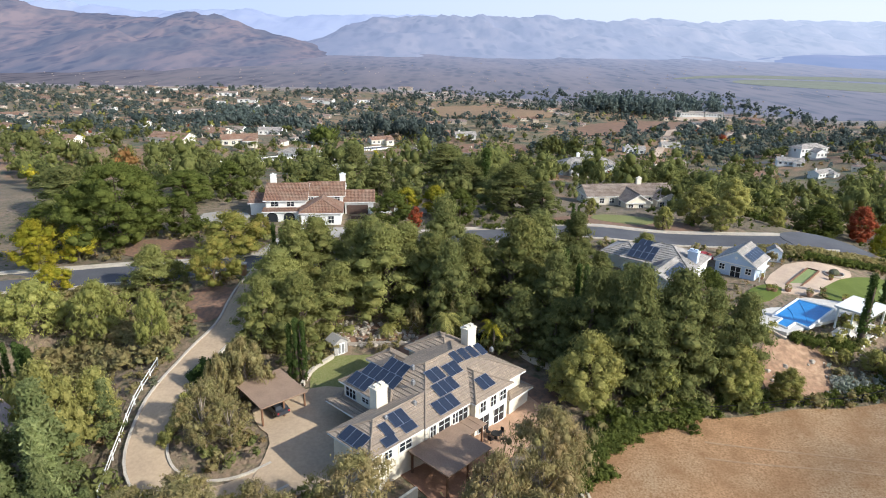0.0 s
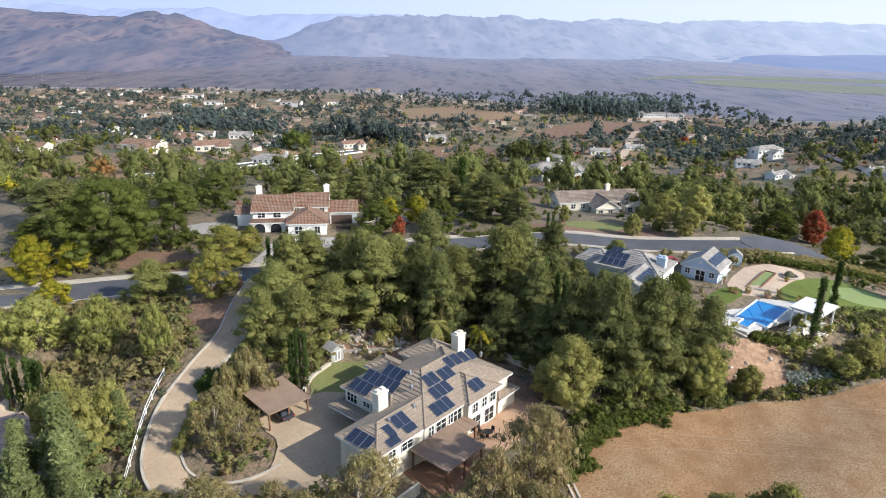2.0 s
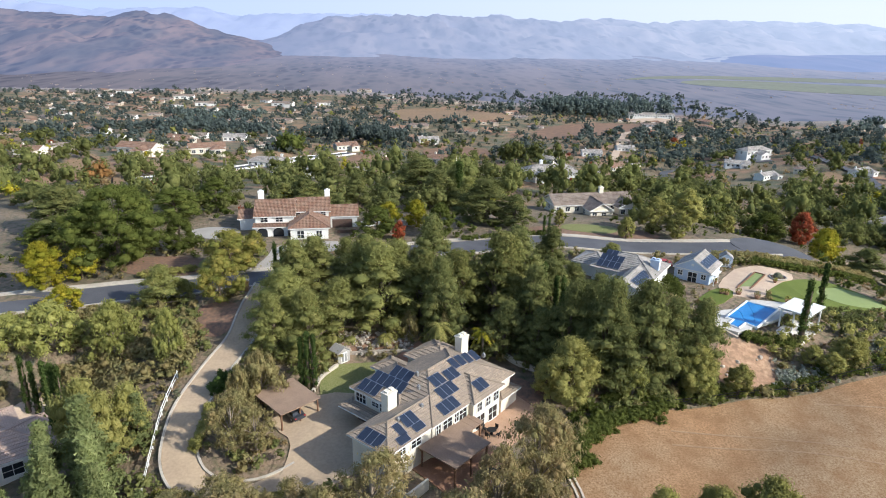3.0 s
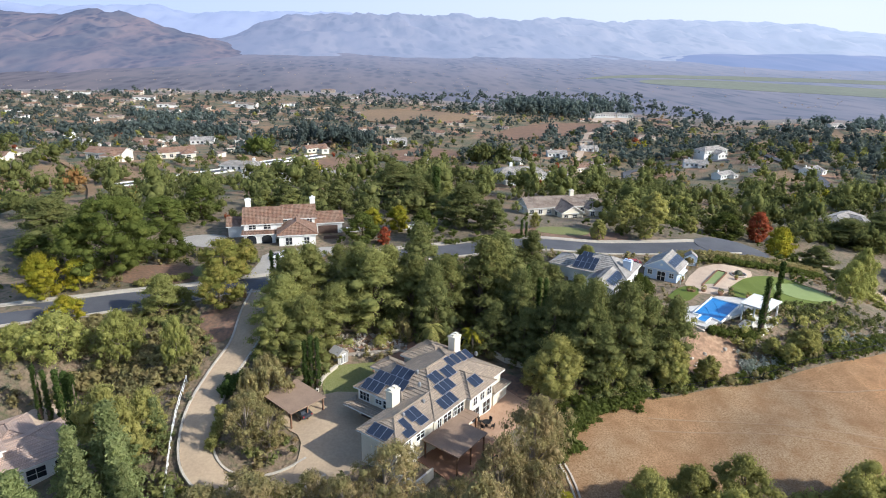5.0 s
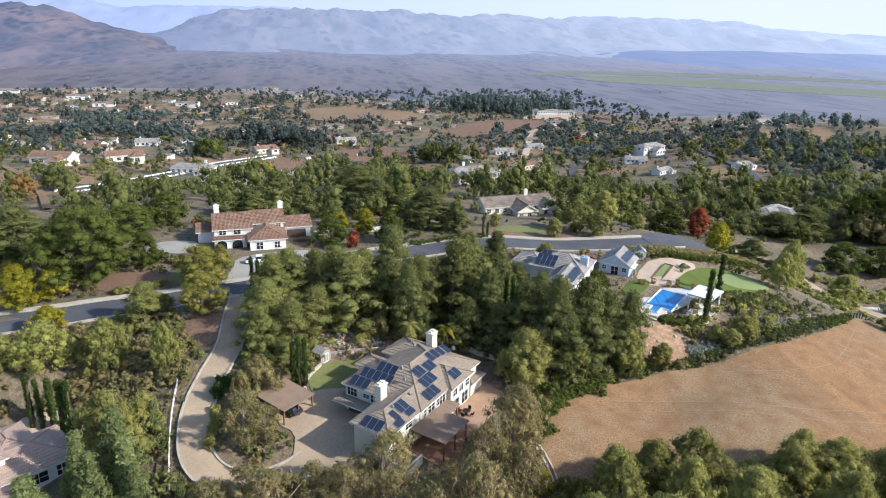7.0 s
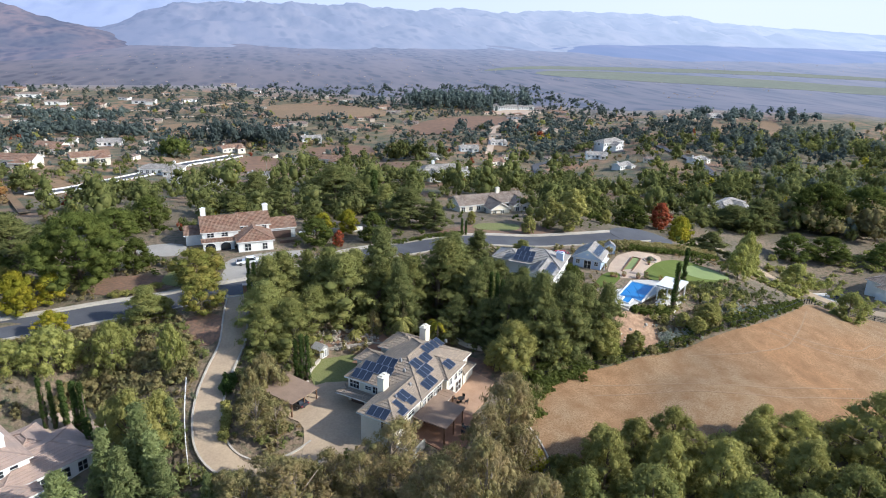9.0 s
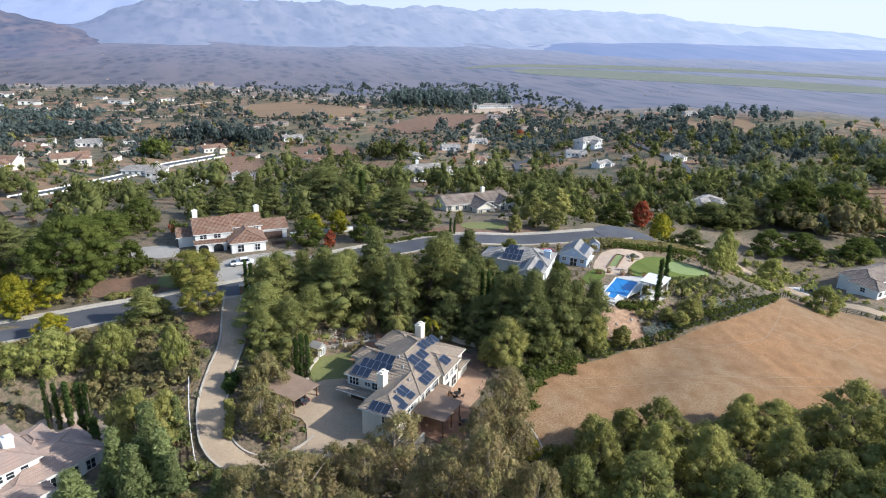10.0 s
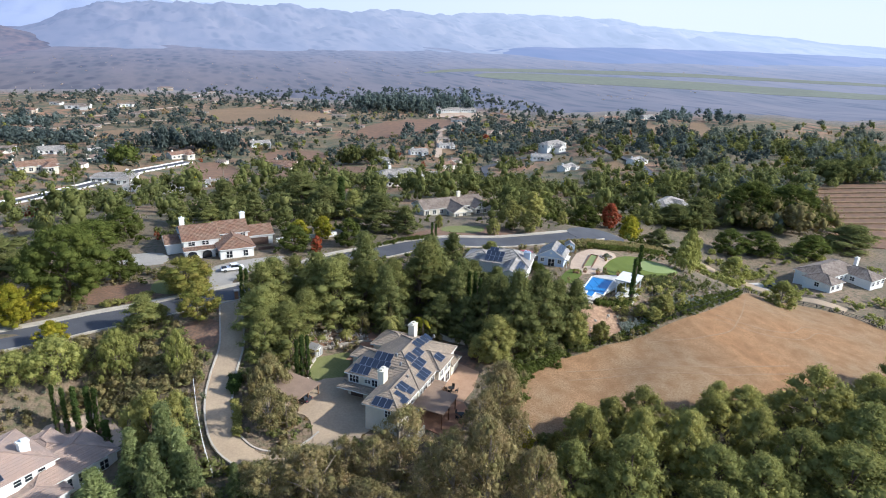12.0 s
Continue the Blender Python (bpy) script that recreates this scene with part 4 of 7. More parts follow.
def guest_house():
    h = thing("guest_house", "small pale blue gabled guest house with solar panels", "house", pose(54.65, 46.25, 4.6, 0, 0, -40.5))
    block(h, -3.9, 3.9, 0, 8.0, -0.8, 2.6, 0.60, "y", "gg", wall=BLUE_SIDING, roof=TILE_GREY, over=0.35)
    for x, w in ((-2.3, 0.9), (2.4, 0.9)):
        window(h, facing(x, 0.32, 1.5, 0), w, 1.0, 2)
    window(h, facing(0.2, 0.32, 1.0, 0), 1.7, 2.0, 2)
    window(h, facing(3.58, 5, 1.4, 90), 1.2, 1.1, 2)
    vent = Build().tube([(0, 0.30, 3.6), (0, 0.26, 3.6)], [0.3, 0.3], 12)
    part("gable_vent", vent, TRIM, h)
    for y in (1.7, 4.1, 6.5):
        array(h, 2.0, y, 2.6 + (3.9 - 2.0) * 0.60, 90, math.degrees(math.atan(0.60)), 2, 1)
    for y in (0.4, 3.2):
        part("porch_post", Build().box(4.4, 4.55, y, y + 0.15, -0.6, 2.2), TRIM, h)
    part("porch_roof", Build().box(3.5, 4.8, 0.2, 4.2, 2.2, 2.35), TRIM, h)
    return h


def solar_house():
    h = thing("house", "white house with grey hip roof and dark solar panels", "house", pose(SOLAR_AT[0], SOLAR_AT[1], 4.5, 0, 0, -38))
    k = dict(wall=WHITE, roof=TILE_GREY)
    block(h, -7, 6.2, -5.5, 5.5, -1, 3.6, 0.44, "x", "hh", **k)
    block(h, -1.3, 6.0, -12.5, 0, -1, 3.3, 0.44, "y", "gg", **k)
    block(h, -12, -4, -3, 5, -1, 2.9, 0.42, "x", "hh", **k)
    chimney(h, 4.7, -0.4, 1, 6.3, 1.7, 1.2, BLUE_SIDING, 2)
    p = math.degrees(math.atan(0.44))
    array(h, -3.4, -3.2, 3.62 + 2.3 * 0.44, 0, p, 4, 2)
    array(h, -4.0, -1.0, 3.62 + 4.5 * 0.44, 0, p, 2, 1)
    array(h, 0.6, -7.4, 3.32 + 1.9 * 0.44, -90, p, 6, 1)
    array(h, 4.3, -7.4, 3.32 + 1.7 * 0.44, 90, p, 6, 1)
    for x in (1.6, 4.8):
        window(h, facing(x, -12.02, 1.5, 0), 1.4, 1.4, 2)
    for y in (-10, -6, -3):
        window(h, facing(5.52, y, 1.5, 90), 1.3, 1.3, 2)
    window(h, facing(5.72, 2.5, 1.5, 90), 1.3, 1.3, 2)
    return h


def west_house():
    h = thing("house", "white house with pinkish tile roofs and a white chimney", "house", pose(-61.6, -3.4, -3.6, 0, 0, 37))
    k = dict(wall=WHITE, roof=TILE_PINK)
    block(h, -14, 4, 0.0, 13, -2, 5.2, 0.36, "x", "hh", **k)
    block(h, -2, 12.4, -2.5, 7.5, -2, 2.9, 0.36, "x", "hh", **k)
    block(h, 2, 9, 3, 12, -2, 3.1, 0.36, "y", "hh", **k)
    block(h, -16, 3, -5, 2, -2, 2.4, 0.28, "x", "hh", **k)
    chimney(h, 1.2, 4.6, 3, 8.3, 1.5, 1.0, WHITE, 1)
    for x in (-2.2, -0.6, 1.4, -6, -8):
        window(h, facing(x, 0.48, 4.2, 0), 1.1, 1.1, 1)
    for x, w in ((3.5, 1.5), (6.5, 2.4), (9.6, 1.4)):
        window(h, facing(x, -2.02, 1.3, 0), w, 1.7, 2)
    array(h, -6, 2.6, 5.25 + 2.6 * 0.36, 0, 20, 4, 2)
    return h


def plain_house(label, m, wall, roof, blocks, chim=None):
    """A house of the neighbourhood from its wings (x0, x1, y0, y1, eave, pitch, ridge, ends)."""
    h = thing("house", label, "house", m)
    for x0, x1, y0, y1, ze, p, r, e in blocks:
        block(h, x0, x1, y0, y1, -2.5, ze, p, r, e, wall=wall, roof=roof)
        for x in np.arange(x0 + 1.8, x1 - 1.2, 2.9):
            window(h, facing(float(x), y0 + 0.48, ze - 1.3, 0), 1.3, 1.3, 2)
        window(h, facing(x0 + 0.48, (y0 + y1) / 2, ze - 1.3, -90), 1.4, 1.3, 2)
    if chim:
        chimney(h, *chim, wall, 1)
    return h


SOLAR_AT = (42.3, 46.6)
villa(), guest_house(), solar_house(), west_house()
plain_house("beige house with a brown tile roof beyond the street", pose(54, 116, -1, 0, 0, 8), STUCCO, TILE_BROWN,
            [(-13, 13, -1, 9, 3.4, 0.48, "x", "gg"), (-4, 4, -7, 3, 3.0, 0.55, "y", "gg"), (6, 14, -5, 4, 3.0, 0.5, "y", "gg")], (4, 4, 3, 7.8, 1.3, 1.0))
plain_house("large grey-roofed house among trees", pose(62, 205, float(ground_z(62, 205)), 0, 0, 5), WHITE, TILE_GREY,
            [(-12, 12, 0, 10, 4.6, 0.5, "x", "hh"), (-10, -2, -6, 4, 3.6, 0.55, "y", "gg"), (4, 11, -5, 4, 3.2, 0.5, "y", "gg")], (-4, 6, 3, 9, 1.3, 1.0))
plain_house("low white house with a pale roof near the lower road", pose(-72, 262, float(ground_z(-72, 262)), 0, 0, -10), WHITE, TILE_GREY,
            [(-11, 11, 0, 9, 3.0, 0.42, "x", "hh"), (2, 10, -5, 4, 3.0, 0.42, "y", "hg")], (6, 5, 2, 6.5, 1.2, 1.0))
plain_house("white house on the eastern slope", pose(224, 330, float(ground_z(224, 330)), 0, 0, 20), WHITE, TILE_GREY,
            [(-12, 10, 0, 10, 5.5, 0.45, "x", "hh"), (-6, 3, -6, 4, 4.0, 0.5, "y", "gg")])
plain_house("pale house among dark trees east of the lane", pose(172, 135, float(ground_z(172, 135)), 0, 0, 30), WHITE, TILE_GREY,
            [(-10, 10, 0, 9, 3.2, 0.42, "x", "hh"), (-2, 6, -5, 4, 3.0, 0.42, "y", "hg")])
plain_house("grey-roofed house below the mown field", pose(165, 41, float(ground_z(165, 41)), 0, 0, 10), WHITE, TILE_BROWN,
            [(-13, 9, 0, 11, 3.2, 0.42, "x", "hh"), (0, 9, -8, 5, 3.0, 0.44, "y", "hh"), (-16, -8, -4, 6, 3.0, 0.42, "y", "hh")], (10, 3, 2, 6.5, 1.3, 1.0))


# ---- tilled fields, lanes and houses of the far slopes ----
TILLED = surface("tilled_brown_soil", (0.27, 0.155, 0.095), (0.215, 0.13, 0.085), (0.17, 0.108, 0.075), big=0.02, small=0.25, bump=0.5)
# crop green with the valley's haze painted in as paler colour
GREEN_CROP = surface("hazed_green_crop", (0.215, 0.225, 0.175), (0.185, 0.195, 0.155), big=0.01, small=0.1, bump=0.1)
TAN_SOIL = surface("dry_tan_soil", (0.31, 0.195, 0.115), (0.25, 0.16, 0.095), (0.20, 0.14, 0.08), big=0.03, small=0.5, bump=0.4)
for poly in ([(104, 498), (207, 612), (243, 575), (195, 469), (103, 417)], [(-40, 329), (-20, 357), (-5, 329), (-8, 250), (-17, 226), (-32, 280)], [(31, 290), (54, 306), (69, 278), (49, 222), (38, 225)],
             [(10, 362), (12, 392), (58, 400), (57, 353), (28, 336)], [(250, 420), (300, 400), (330, 460), (270, 480)], [(-190, 520), (-140, 510), (-120, 560), (-180, 575)]):
    laid("tilled_field", poly, TILLED, "bare brown tilled field", "field", 0.6, cell=9.0, soft=2)
for poly in ([(-86, 319), (-79, 327), (-65, 315), (-74, 292)], [(-65, 285), (-58, 294), (-53, 251), (-60, 251)], [(-127, 243), (-104, 231), (-101, 214), (-121, 217)],
             [(-152, 246), (-136, 222), (-120, 207), (-132, 192), (-155, 206)], [(-21, 710), (69, 721), (113, 584), (82, 529), (-4, 515)], [(119, 354), (138, 368), (157, 367), (151, 350), (124, 340)],
             [(216, 260), (228, 268), (227, 246), (208, 222), (200, 228)], [(446, 532), (440, 508), (368, 377), (336, 372)], [(485, 496), (508, 493), (395, 358), (375, 358)],
             [(-260, 560), (-225, 545), (-205, 590), (-250, 610)], [(-110, 500), (-70, 490), (-60, 530), (-100, 545)], [(60, 130), (74, 126), (80, 138), (64, 142)]):
    laid("bare_ground", poly, TAN_SOIL, "open dry tan ground between the gardens", "ground", 0.7, cell=9.0, soft=2)
laid("farmyard", [(236, 652), (285, 677), (302, 640), (292, 620), (246, 585)], SAND, "pale dusty farmyard", "ground", 0.8, cell=9.0, soft=1)
TERRACES = [(300, 180), (390, 140), (310, 58), (228, 66), (202, 76)]
laid("terraced_field", TERRACES, TILLED, "brown terraced field on the eastern slope", "field", 0.4, cell=6.0, soft=1)
for k in range(1, 11):
    u = k / 11
    p, q = (202 + 98 * u, 76 + 104 * u), (298 + 92 * u, 56 + 84 * u)
    strip("terrace_bank", [p, ((p[0] + q[0]) / 2, (p[1] + q[1]) / 2 - 2), q], 1.1, TAN_SOIL, "low pale bank between the terraces", "bank", 1.1, thick=1.0)
for poly in ([(470, 1130), (640, 1010), (1150, 660), (1240, 760), (850, 1130), (600, 1230)], [(380, 1180), (560, 1260), (980, 1180), (1500, 820), (1560, 880), (1000, 1300), (560, 1340)],):
    laid("crop_field", poly, GREEN_CROP, "green crop field on the valley floor, colour paled for haze", "field", 1.5, cell=40.0)
for way, half, stone in (([(-98, 140), (-113, 180), (-128, 216), (-152, 250), (-210, 300)], 1.4, TAN_SOIL), ([(258, 345), (255, 328), (243, 281), (236, 247), (222, 215)], 2.4, ASPHALT),
                         ([(250, 580), (222, 520), (175, 452), (150, 385), (130, 335)], 2.4, SAND), ([(370, 500), (382, 506), (429, 513), (470, 508)], 2.6, SAND), ([(-240, 500), (-170, 560), (-100, 590), (-30, 600)], 2.6, SAND),
                         ([(-300, 720), (-200, 700), (-120, 690), (-40, 740)], 2.6, SAND), ([(110, 230), (135, 260), (150, 300), (190, 320), (225, 318)], 2.2, ASPHALT)):
    strip("far_lane", way, half, stone, "narrow lane between the far gardens", "road", 0.75)
LANE = [(-112, 196), (-101, 212), (-94, 227), (-83, 253), (-73, 278), (-63, 307), (-50, 330), (-36, 350)]
strip("lower_lane", LANE, 2.2, ASPHALT, "narrow lane between white fences", "road", 0.5)


def rail_fence(name, label, pts, gap, rails, h, material, side=0.0):
    """A fence along a way: posts and rails."""
    f = thing(name, label, "fence")
    x, y = smooth_line(pts, gap)
    tx, ty = np.gradient(x), np.gradient(y)
    n = np.hypot(tx, ty)
    x, y = x - ty / n * side, y + tx / n * side
    z = ground_z(x, y)
    post = Build().box(-0.07, 0.07, -0.07, 0.07, -0.4, h + 0.08).mesh("post", material)
    for i in range(len(x)):
        part("post", post, material, f, m=pose(x[i], y[i], z[i]))
        if i + 1 < len(x):
            for r in range(rails):
                zr = h * (r + 0.8) / rails
                b = Build()
                p, q = Vector((x[i], y[i], z[i] + zr)), Vector((x[i + 1], y[i + 1], z[i + 1] + zr))
                b.tube([p, q], [0.06, 0.06], 4)
                part("rail", b, material, f)
    return f


for s in (-3.6, 3.6):
    strip("lane_wall", LANE, 0.15, WHITE, "low white wall along the lower lane", "wall", 0.75, side=s, thick=1.0)


FAR_WALL = surface("weathered_tan_stucco", (0.50, 0.42, 0.33), (0.42, 0.35, 0.28), big=0.2, small=3, bump=0.1)
FAR_CLAY = tile_roof("dull_clay_tile", (0.27, 0.185, 0.145), (0.21, 0.15, 0.12), (0.24, 0.185, 0.15))


def cottage(kind, far=False):
    """A distant house: walls, hip or gable roof, windows and a chimney; fewer openings for the farthest."""
    wall, roof, label = ((STUCCO, TILE_RED, "cream house with a red tile roof"), (STUCCO, TILE_BROWN, "beige house with a brown roof"),
                         (WHITE, TILE_GREY, "white house with a dull roof"), (STUCCO, FAR_CLAY, "cream house with a clay tile roof"))[kind]
    h = thing("house", label + (" near the valley" if far else " on the far slope"), "house", group="houses on the far slope")
    if far:
        wall, roof = (FAR_WALL if kind != 2 else wall), (TILE_BROWN if kind == 2 else roof)
        block(h, -13, 11, -4.5, 5, -2, 3.0, 0.34, "x", "hh" if kind % 2 else "gg", wall=wall, roof=roof, course=1.2)
        block(h, 2, 10, -10, 1, -2, 2.8, 0.36, "y", "hg", wall=wall, roof=roof, course=1.2)
        for x in (-8, -2):
            window(h, facing(x, -4.02, 1.4, 0), 2.6, 1.5, 2)
        return h
    block(h, -9, 9, -4.5, 5, -2, 3.2, 0.42, "x", "hh" if kind % 2 else "gg", wall=wall, roof=roof, course=1.2)
    block(h, 1, 8, -9, 1, -2, 2.9, 0.42, "y", "hg", wall=wall, roof=roof, course=1.2)
    for x in (-6.5, -3, 0):
        window(h, facing(x, -4.02, 1.6, 0), 1.6, 1.4, 2)
    window(h, facing(4.5, -8.52, 1.5, 0), 2.0, 1.5, 2)
    chimney(h, -5, 1.5, 2, 6.2, 1.1, 0.9, wall, 1)
    return h


rng = random.Random(77)
COTTAGES = [cottage(k) for k in range(4)] + [cottage(k, True) for k in range(4)]
placed = []
HOUSE_SPOTS = [(3, 4, 17), (-26, 80, 13), (-36, 80, 9), (-14, 82, 8), (57.5, 49.5, 7.5), (42, 46, 11), (-61, 2, 15), (54, 118, 16), (62, 208, 17), (-72, 266, 15), (224, 334, 15), (172, 139, 14), (164, 44, 18), (-21, 8, 5.5), (10, -4, 4)]
HOUSE_SPOTS += [(47, 98, 9)] + [(x + 1, y - d, 13) for x, y in LANE for d in (14, 32, 48) if y > 210]


def settle(k, x, y, s, turn):
    m = pose(x, y, float(ground_z(x, y)) + 0.4, 0, 0, turn) @ Matrix.Diagonal((s, s, s, 1))
    if not COTTAGES[k].get("placed"):
        COTTAGES[k].matrix_basis = m
        COTTAGES[k]["placed"] = 1
    else:
        copy_thing(COTTAGES[k], m)
    placed.append((x, y))


# houses that stand out, then the scattered rest
for k, x, y, s, turn in ((0, -137, 269, 1.15, -15), (0, -110, 292, 0.95, 20), (2, -118, 389, 0.9, 5), (6, -234, 744, 1.0, 5), (6, -144, 746, 1.1, -8), (7, -74, 645, 1.0, -12), (7, -56, 925, 0.9, 0), (2, 16, 416, 0.95, 10),
                         (6, -279, 809, 1.1, 10), (4, -320, 781, 1.1, -5), (4, -308, 866, 0.9, 0), (6, -378, 876, 0.9, 15), (7, 7, 880, 0.8, 0), (5, 60, 790, 0.8, 12), (6, -24, 847, 0.9, -10), (6, 90, 745, 1.0, 5),
                         (0, 395, 512, 1.0, 0), (2, 448, 520, 1.0, 8), (2, 238, 255, 0.8, 25), (5, 160, 400, 0.8, -5), (2, 150, 372, 0.8, 0)):
    settle(k, x, y, s, turn)
while len(placed) < 150:
    y = 175 + 740 * rng.random() ** 0.62
    x = rng.uniform(-0.85, 1.2) * (y + 60) * 0.8
    if any((x - a) ** 2 + (y - b) ** 2 < 25 ** 2 for a, b in placed) or any((x - a) ** 2 + (y - b) ** 2 < (r + 18) ** 2 for a, b, r in HOUSE_SPOTS[:13]):
        continue
    if not is_clear(x, y) or y + 0.45 * x > 800 or x > 360 + max(0, 430 - y) or x > 60 and rng.random() < 0.55:
        continue
    settle(rng.choice((0, 0, 1, 2, 3)) + (4 if y > 380 else 0), x, y, rng.uniform(0.6, 0.95) * (0.85 if y > 380 else 1), rng.uniform(-35, 35))
HOUSE_SPOTS += [(x, y - 2, 8.5) for x, y in placed]
# the farm at the edge of the valley
plain_house("long white farm buildings beside the tilled field", pose(275, 668, float(ground_z(275, 668)) + 0.5, 0, 0, -8), WHITE, TILE_GREY,
            [(-22, 8, 0, 12, 4.0, 0.35, "x", "gg"), (10, 30, 4, 14, 3.6, 0.35, "x", "gg")])


# ---- plants ----
def leaf_blades(name, c, nrm, size, material, rng, aspect=1.5, hang=None):
    """Leaves or leafy twigs: one pointed blade at each place."""
    n = len(c)
    ref = rng.normal(size=(n, 3)) if hang is None else np.tile(np.array(hang, float), (n, 1)) + rng.normal(size=(n, 3)) * 0.35
    t = np.cross(nrm, np.cross(ref, nrm))
    t /= np.linalg.norm(t, axis=1)[:, None] + 1e-9
    b = np.cross(nrm, t)
    s = size[:, None] * 0.5
    v = np.stack([c + t * s * aspect, c - t * s * aspect * 0.7 + b * s * 0.85, c - t * s * aspect * 0.7 - b * s * 0.85], 1).reshape(-1, 3)
    me = bpy.data.meshes.new(name)
    me.vertices.add(3 * n), me.loops.add(3 * n), me.polygons.add(n)
    me.vertices.foreach_set("co", v.ravel().astype(np.float32))
    me.loops.foreach_set("vertex_index", np.arange(3 * n, dtype=np.int32))
    me.polygons.foreach_set("loop_start", np.arange(0, 3 * n, 3, dtype=np.int32))
    me.update(calc_edges=True)
    me.materials.append(material)
    return me


def ico(level):
    bm = bmesh.new()
    bmesh.ops.create_icosphere(bm, subdivisions=level, radius=1.0)
    v, f = np.array([tuple(p.co) for p in bm.verts]), np.array([[p.index for p in q.verts] for q in bm.faces])
    bm.free()
    return v, f


ICO = (ico(1), ico(2))


def leafy(name, c, nrm, size, material, rng, aspect, hang, lumps, radii, level=0):
    """Foliage: uneven inner masses of twigs (lumps with radii) under a loose cover of small leaves, one mesh."""
    n = len(c)
    ref = rng.normal(size=(n, 3)) if hang is None else np.tile(np.array(hang, float), (n, 1)) + rng.normal(size=(n, 3)) * 0.45
    t = np.cross(nrm, np.cross(ref, nrm))
    t /= np.linalg.norm(t, axis=1)[:, None] + 1e-9
    b = np.cross(nrm, t)
    s = size[:, None] * 0.5
    v = np.stack([c + t * s * aspect, c - t * s * aspect * 0.7 + b * s * 0.75, c - t * s * aspect * 0.7 - b * s * 0.75], 1).reshape(-1, 3)
    bv, bf = ICO[level]
    k = len(lumps)
    turn = rng.random(k) * 2 * math.pi
    co, si = np.cos(turn)[:, None], np.sin(turn)[:, None]
    shape = np.stack([bv[None, :, 0] * co - bv[None, :, 1] * si, bv[None, :, 0] * si + bv[None, :, 1] * co, np.repeat(bv[None, :, 2], k, 0)], -1)
    shape *= rng.uniform(0.62, 1.12, (k, len(bv), 1))
    core = (lumps[:, None, :] + shape * radii[:, None, :]).reshape(-1, 3)
    faces = (bf[None] + (np.arange(k) * len(bv))[:, None, None]).reshape(-1, 3) + 3 * n
    every = np.r_[np.arange(3 * n), faces.ravel()].astype(np.int32)
    v = np.r_[v, core]
    me = bpy.data.meshes.new(name)
    me.vertices.add(len(v)), me.loops.add(len(every)), me.polygons.add(len(every) // 3)
    me.vertices.foreach_set("co", v.ravel().astype(np.float32))
    me.loops.foreach_set("vertex_index", every)
    me.polygons.foreach_set("loop_start", np.arange(0, len(every), 3, dtype=np.int32))
    me.update(calc_edges=True)
    me.shade_smooth()
    me.materials.append(material)
    return me


def unit(rng, n):
    d = rng.normal(size=(n, 3))
    return d / np.linalg.norm(d, axis=1)[:, None]


KINDS = dict(  # crown start, profile (height share: radius share), clumps, clump radius, leaves in a clump, leaf size, flatten, limbs
    broad=dict(h=9, w=9, start=0.12, prof=[(0.1, 0.55), (0.3, 0.95), (0.55, 1.0), (0.8, 0.75), (1, 0.25)], clumps=85, cr=(0.9, 1.45), leaves=84, leaf=(0.23, 0.44), flat=0.75, core=0.55),
    giant=dict(h=16, w=22, start=0.14, prof=[(0.1, 0.5), (0.3, 0.95), (0.55, 1.0), (0.8, 0.78), (1, 0.3)], clumps=230, cr=(1.3, 2.3), leaves=93, leaf=(0.31, 0.57), flat=0.7, core=0.5),
    oak=dict(h=9, w=10, start=0.05, prof=[(0.05, 0.7), (0.3, 1.0), (0.6, 0.9), (0.85, 0.55), (1, 0.2)], clumps=95, cr=(0.8, 1.4), leaves=80, leaf=(0.23, 0.44), flat=0.7, core=0.5),
    pine=dict(h=14, w=10, start=0.10, prof=[(0.05, 0.8), (0.22, 1.0), (0.45, 0.88), (0.68, 0.62), (0.88, 0.33), (1, 0.06)], clumps=100, cr=(0.9, 1.7), leaves=86, leaf=(0.23, 0.48), flat=0.72, core=0.3),
    cedar=dict(h=12, w=8, start=0.04, prof=[(0.03, 1.0), (0.25, 0.85), (0.5, 0.6), (0.75, 0.34), (1, 0.03)], clumps=110, cr=(0.6, 1.05), leaves=52, leaf=(0.29, 0.57), flat=0.45, core=0.3),
    euc=dict(h=11, w=9, start=0.22, prof=[(0.2, 0.6), (0.45, 0.95), (0.7, 1.0), (0.9, 0.6), (1, 0.25)], clumps=80, cr=(0.6, 1.15), leaves=88, leaf=(0.18, 0.37), flat=0.8, core=0.25, droop=0.5),
    pepper=dict(h=8, w=10, start=0.12, prof=[(0.1, 0.85), (0.35, 1.0), (0.65, 0.85), (0.9, 0.5), (1, 0.2)], clumps=80, cr=(0.8, 1.3), leaves=77, leaf=(0.27, 0.52), flat=0.8, core=0.45, droop=1.0),
    cypress=dict(h=9, w=1.0, start=0.02, prof=[(0.02, 0.7), (0.2, 1.0), (0.5, 0.85), (0.8, 0.5), (1, 0.03)], clumps=80, cr=(0.22, 0.36), leaves=51, leaf=(0.17, 0.31), flat=1.7, core=0.1, up=1.0),
)


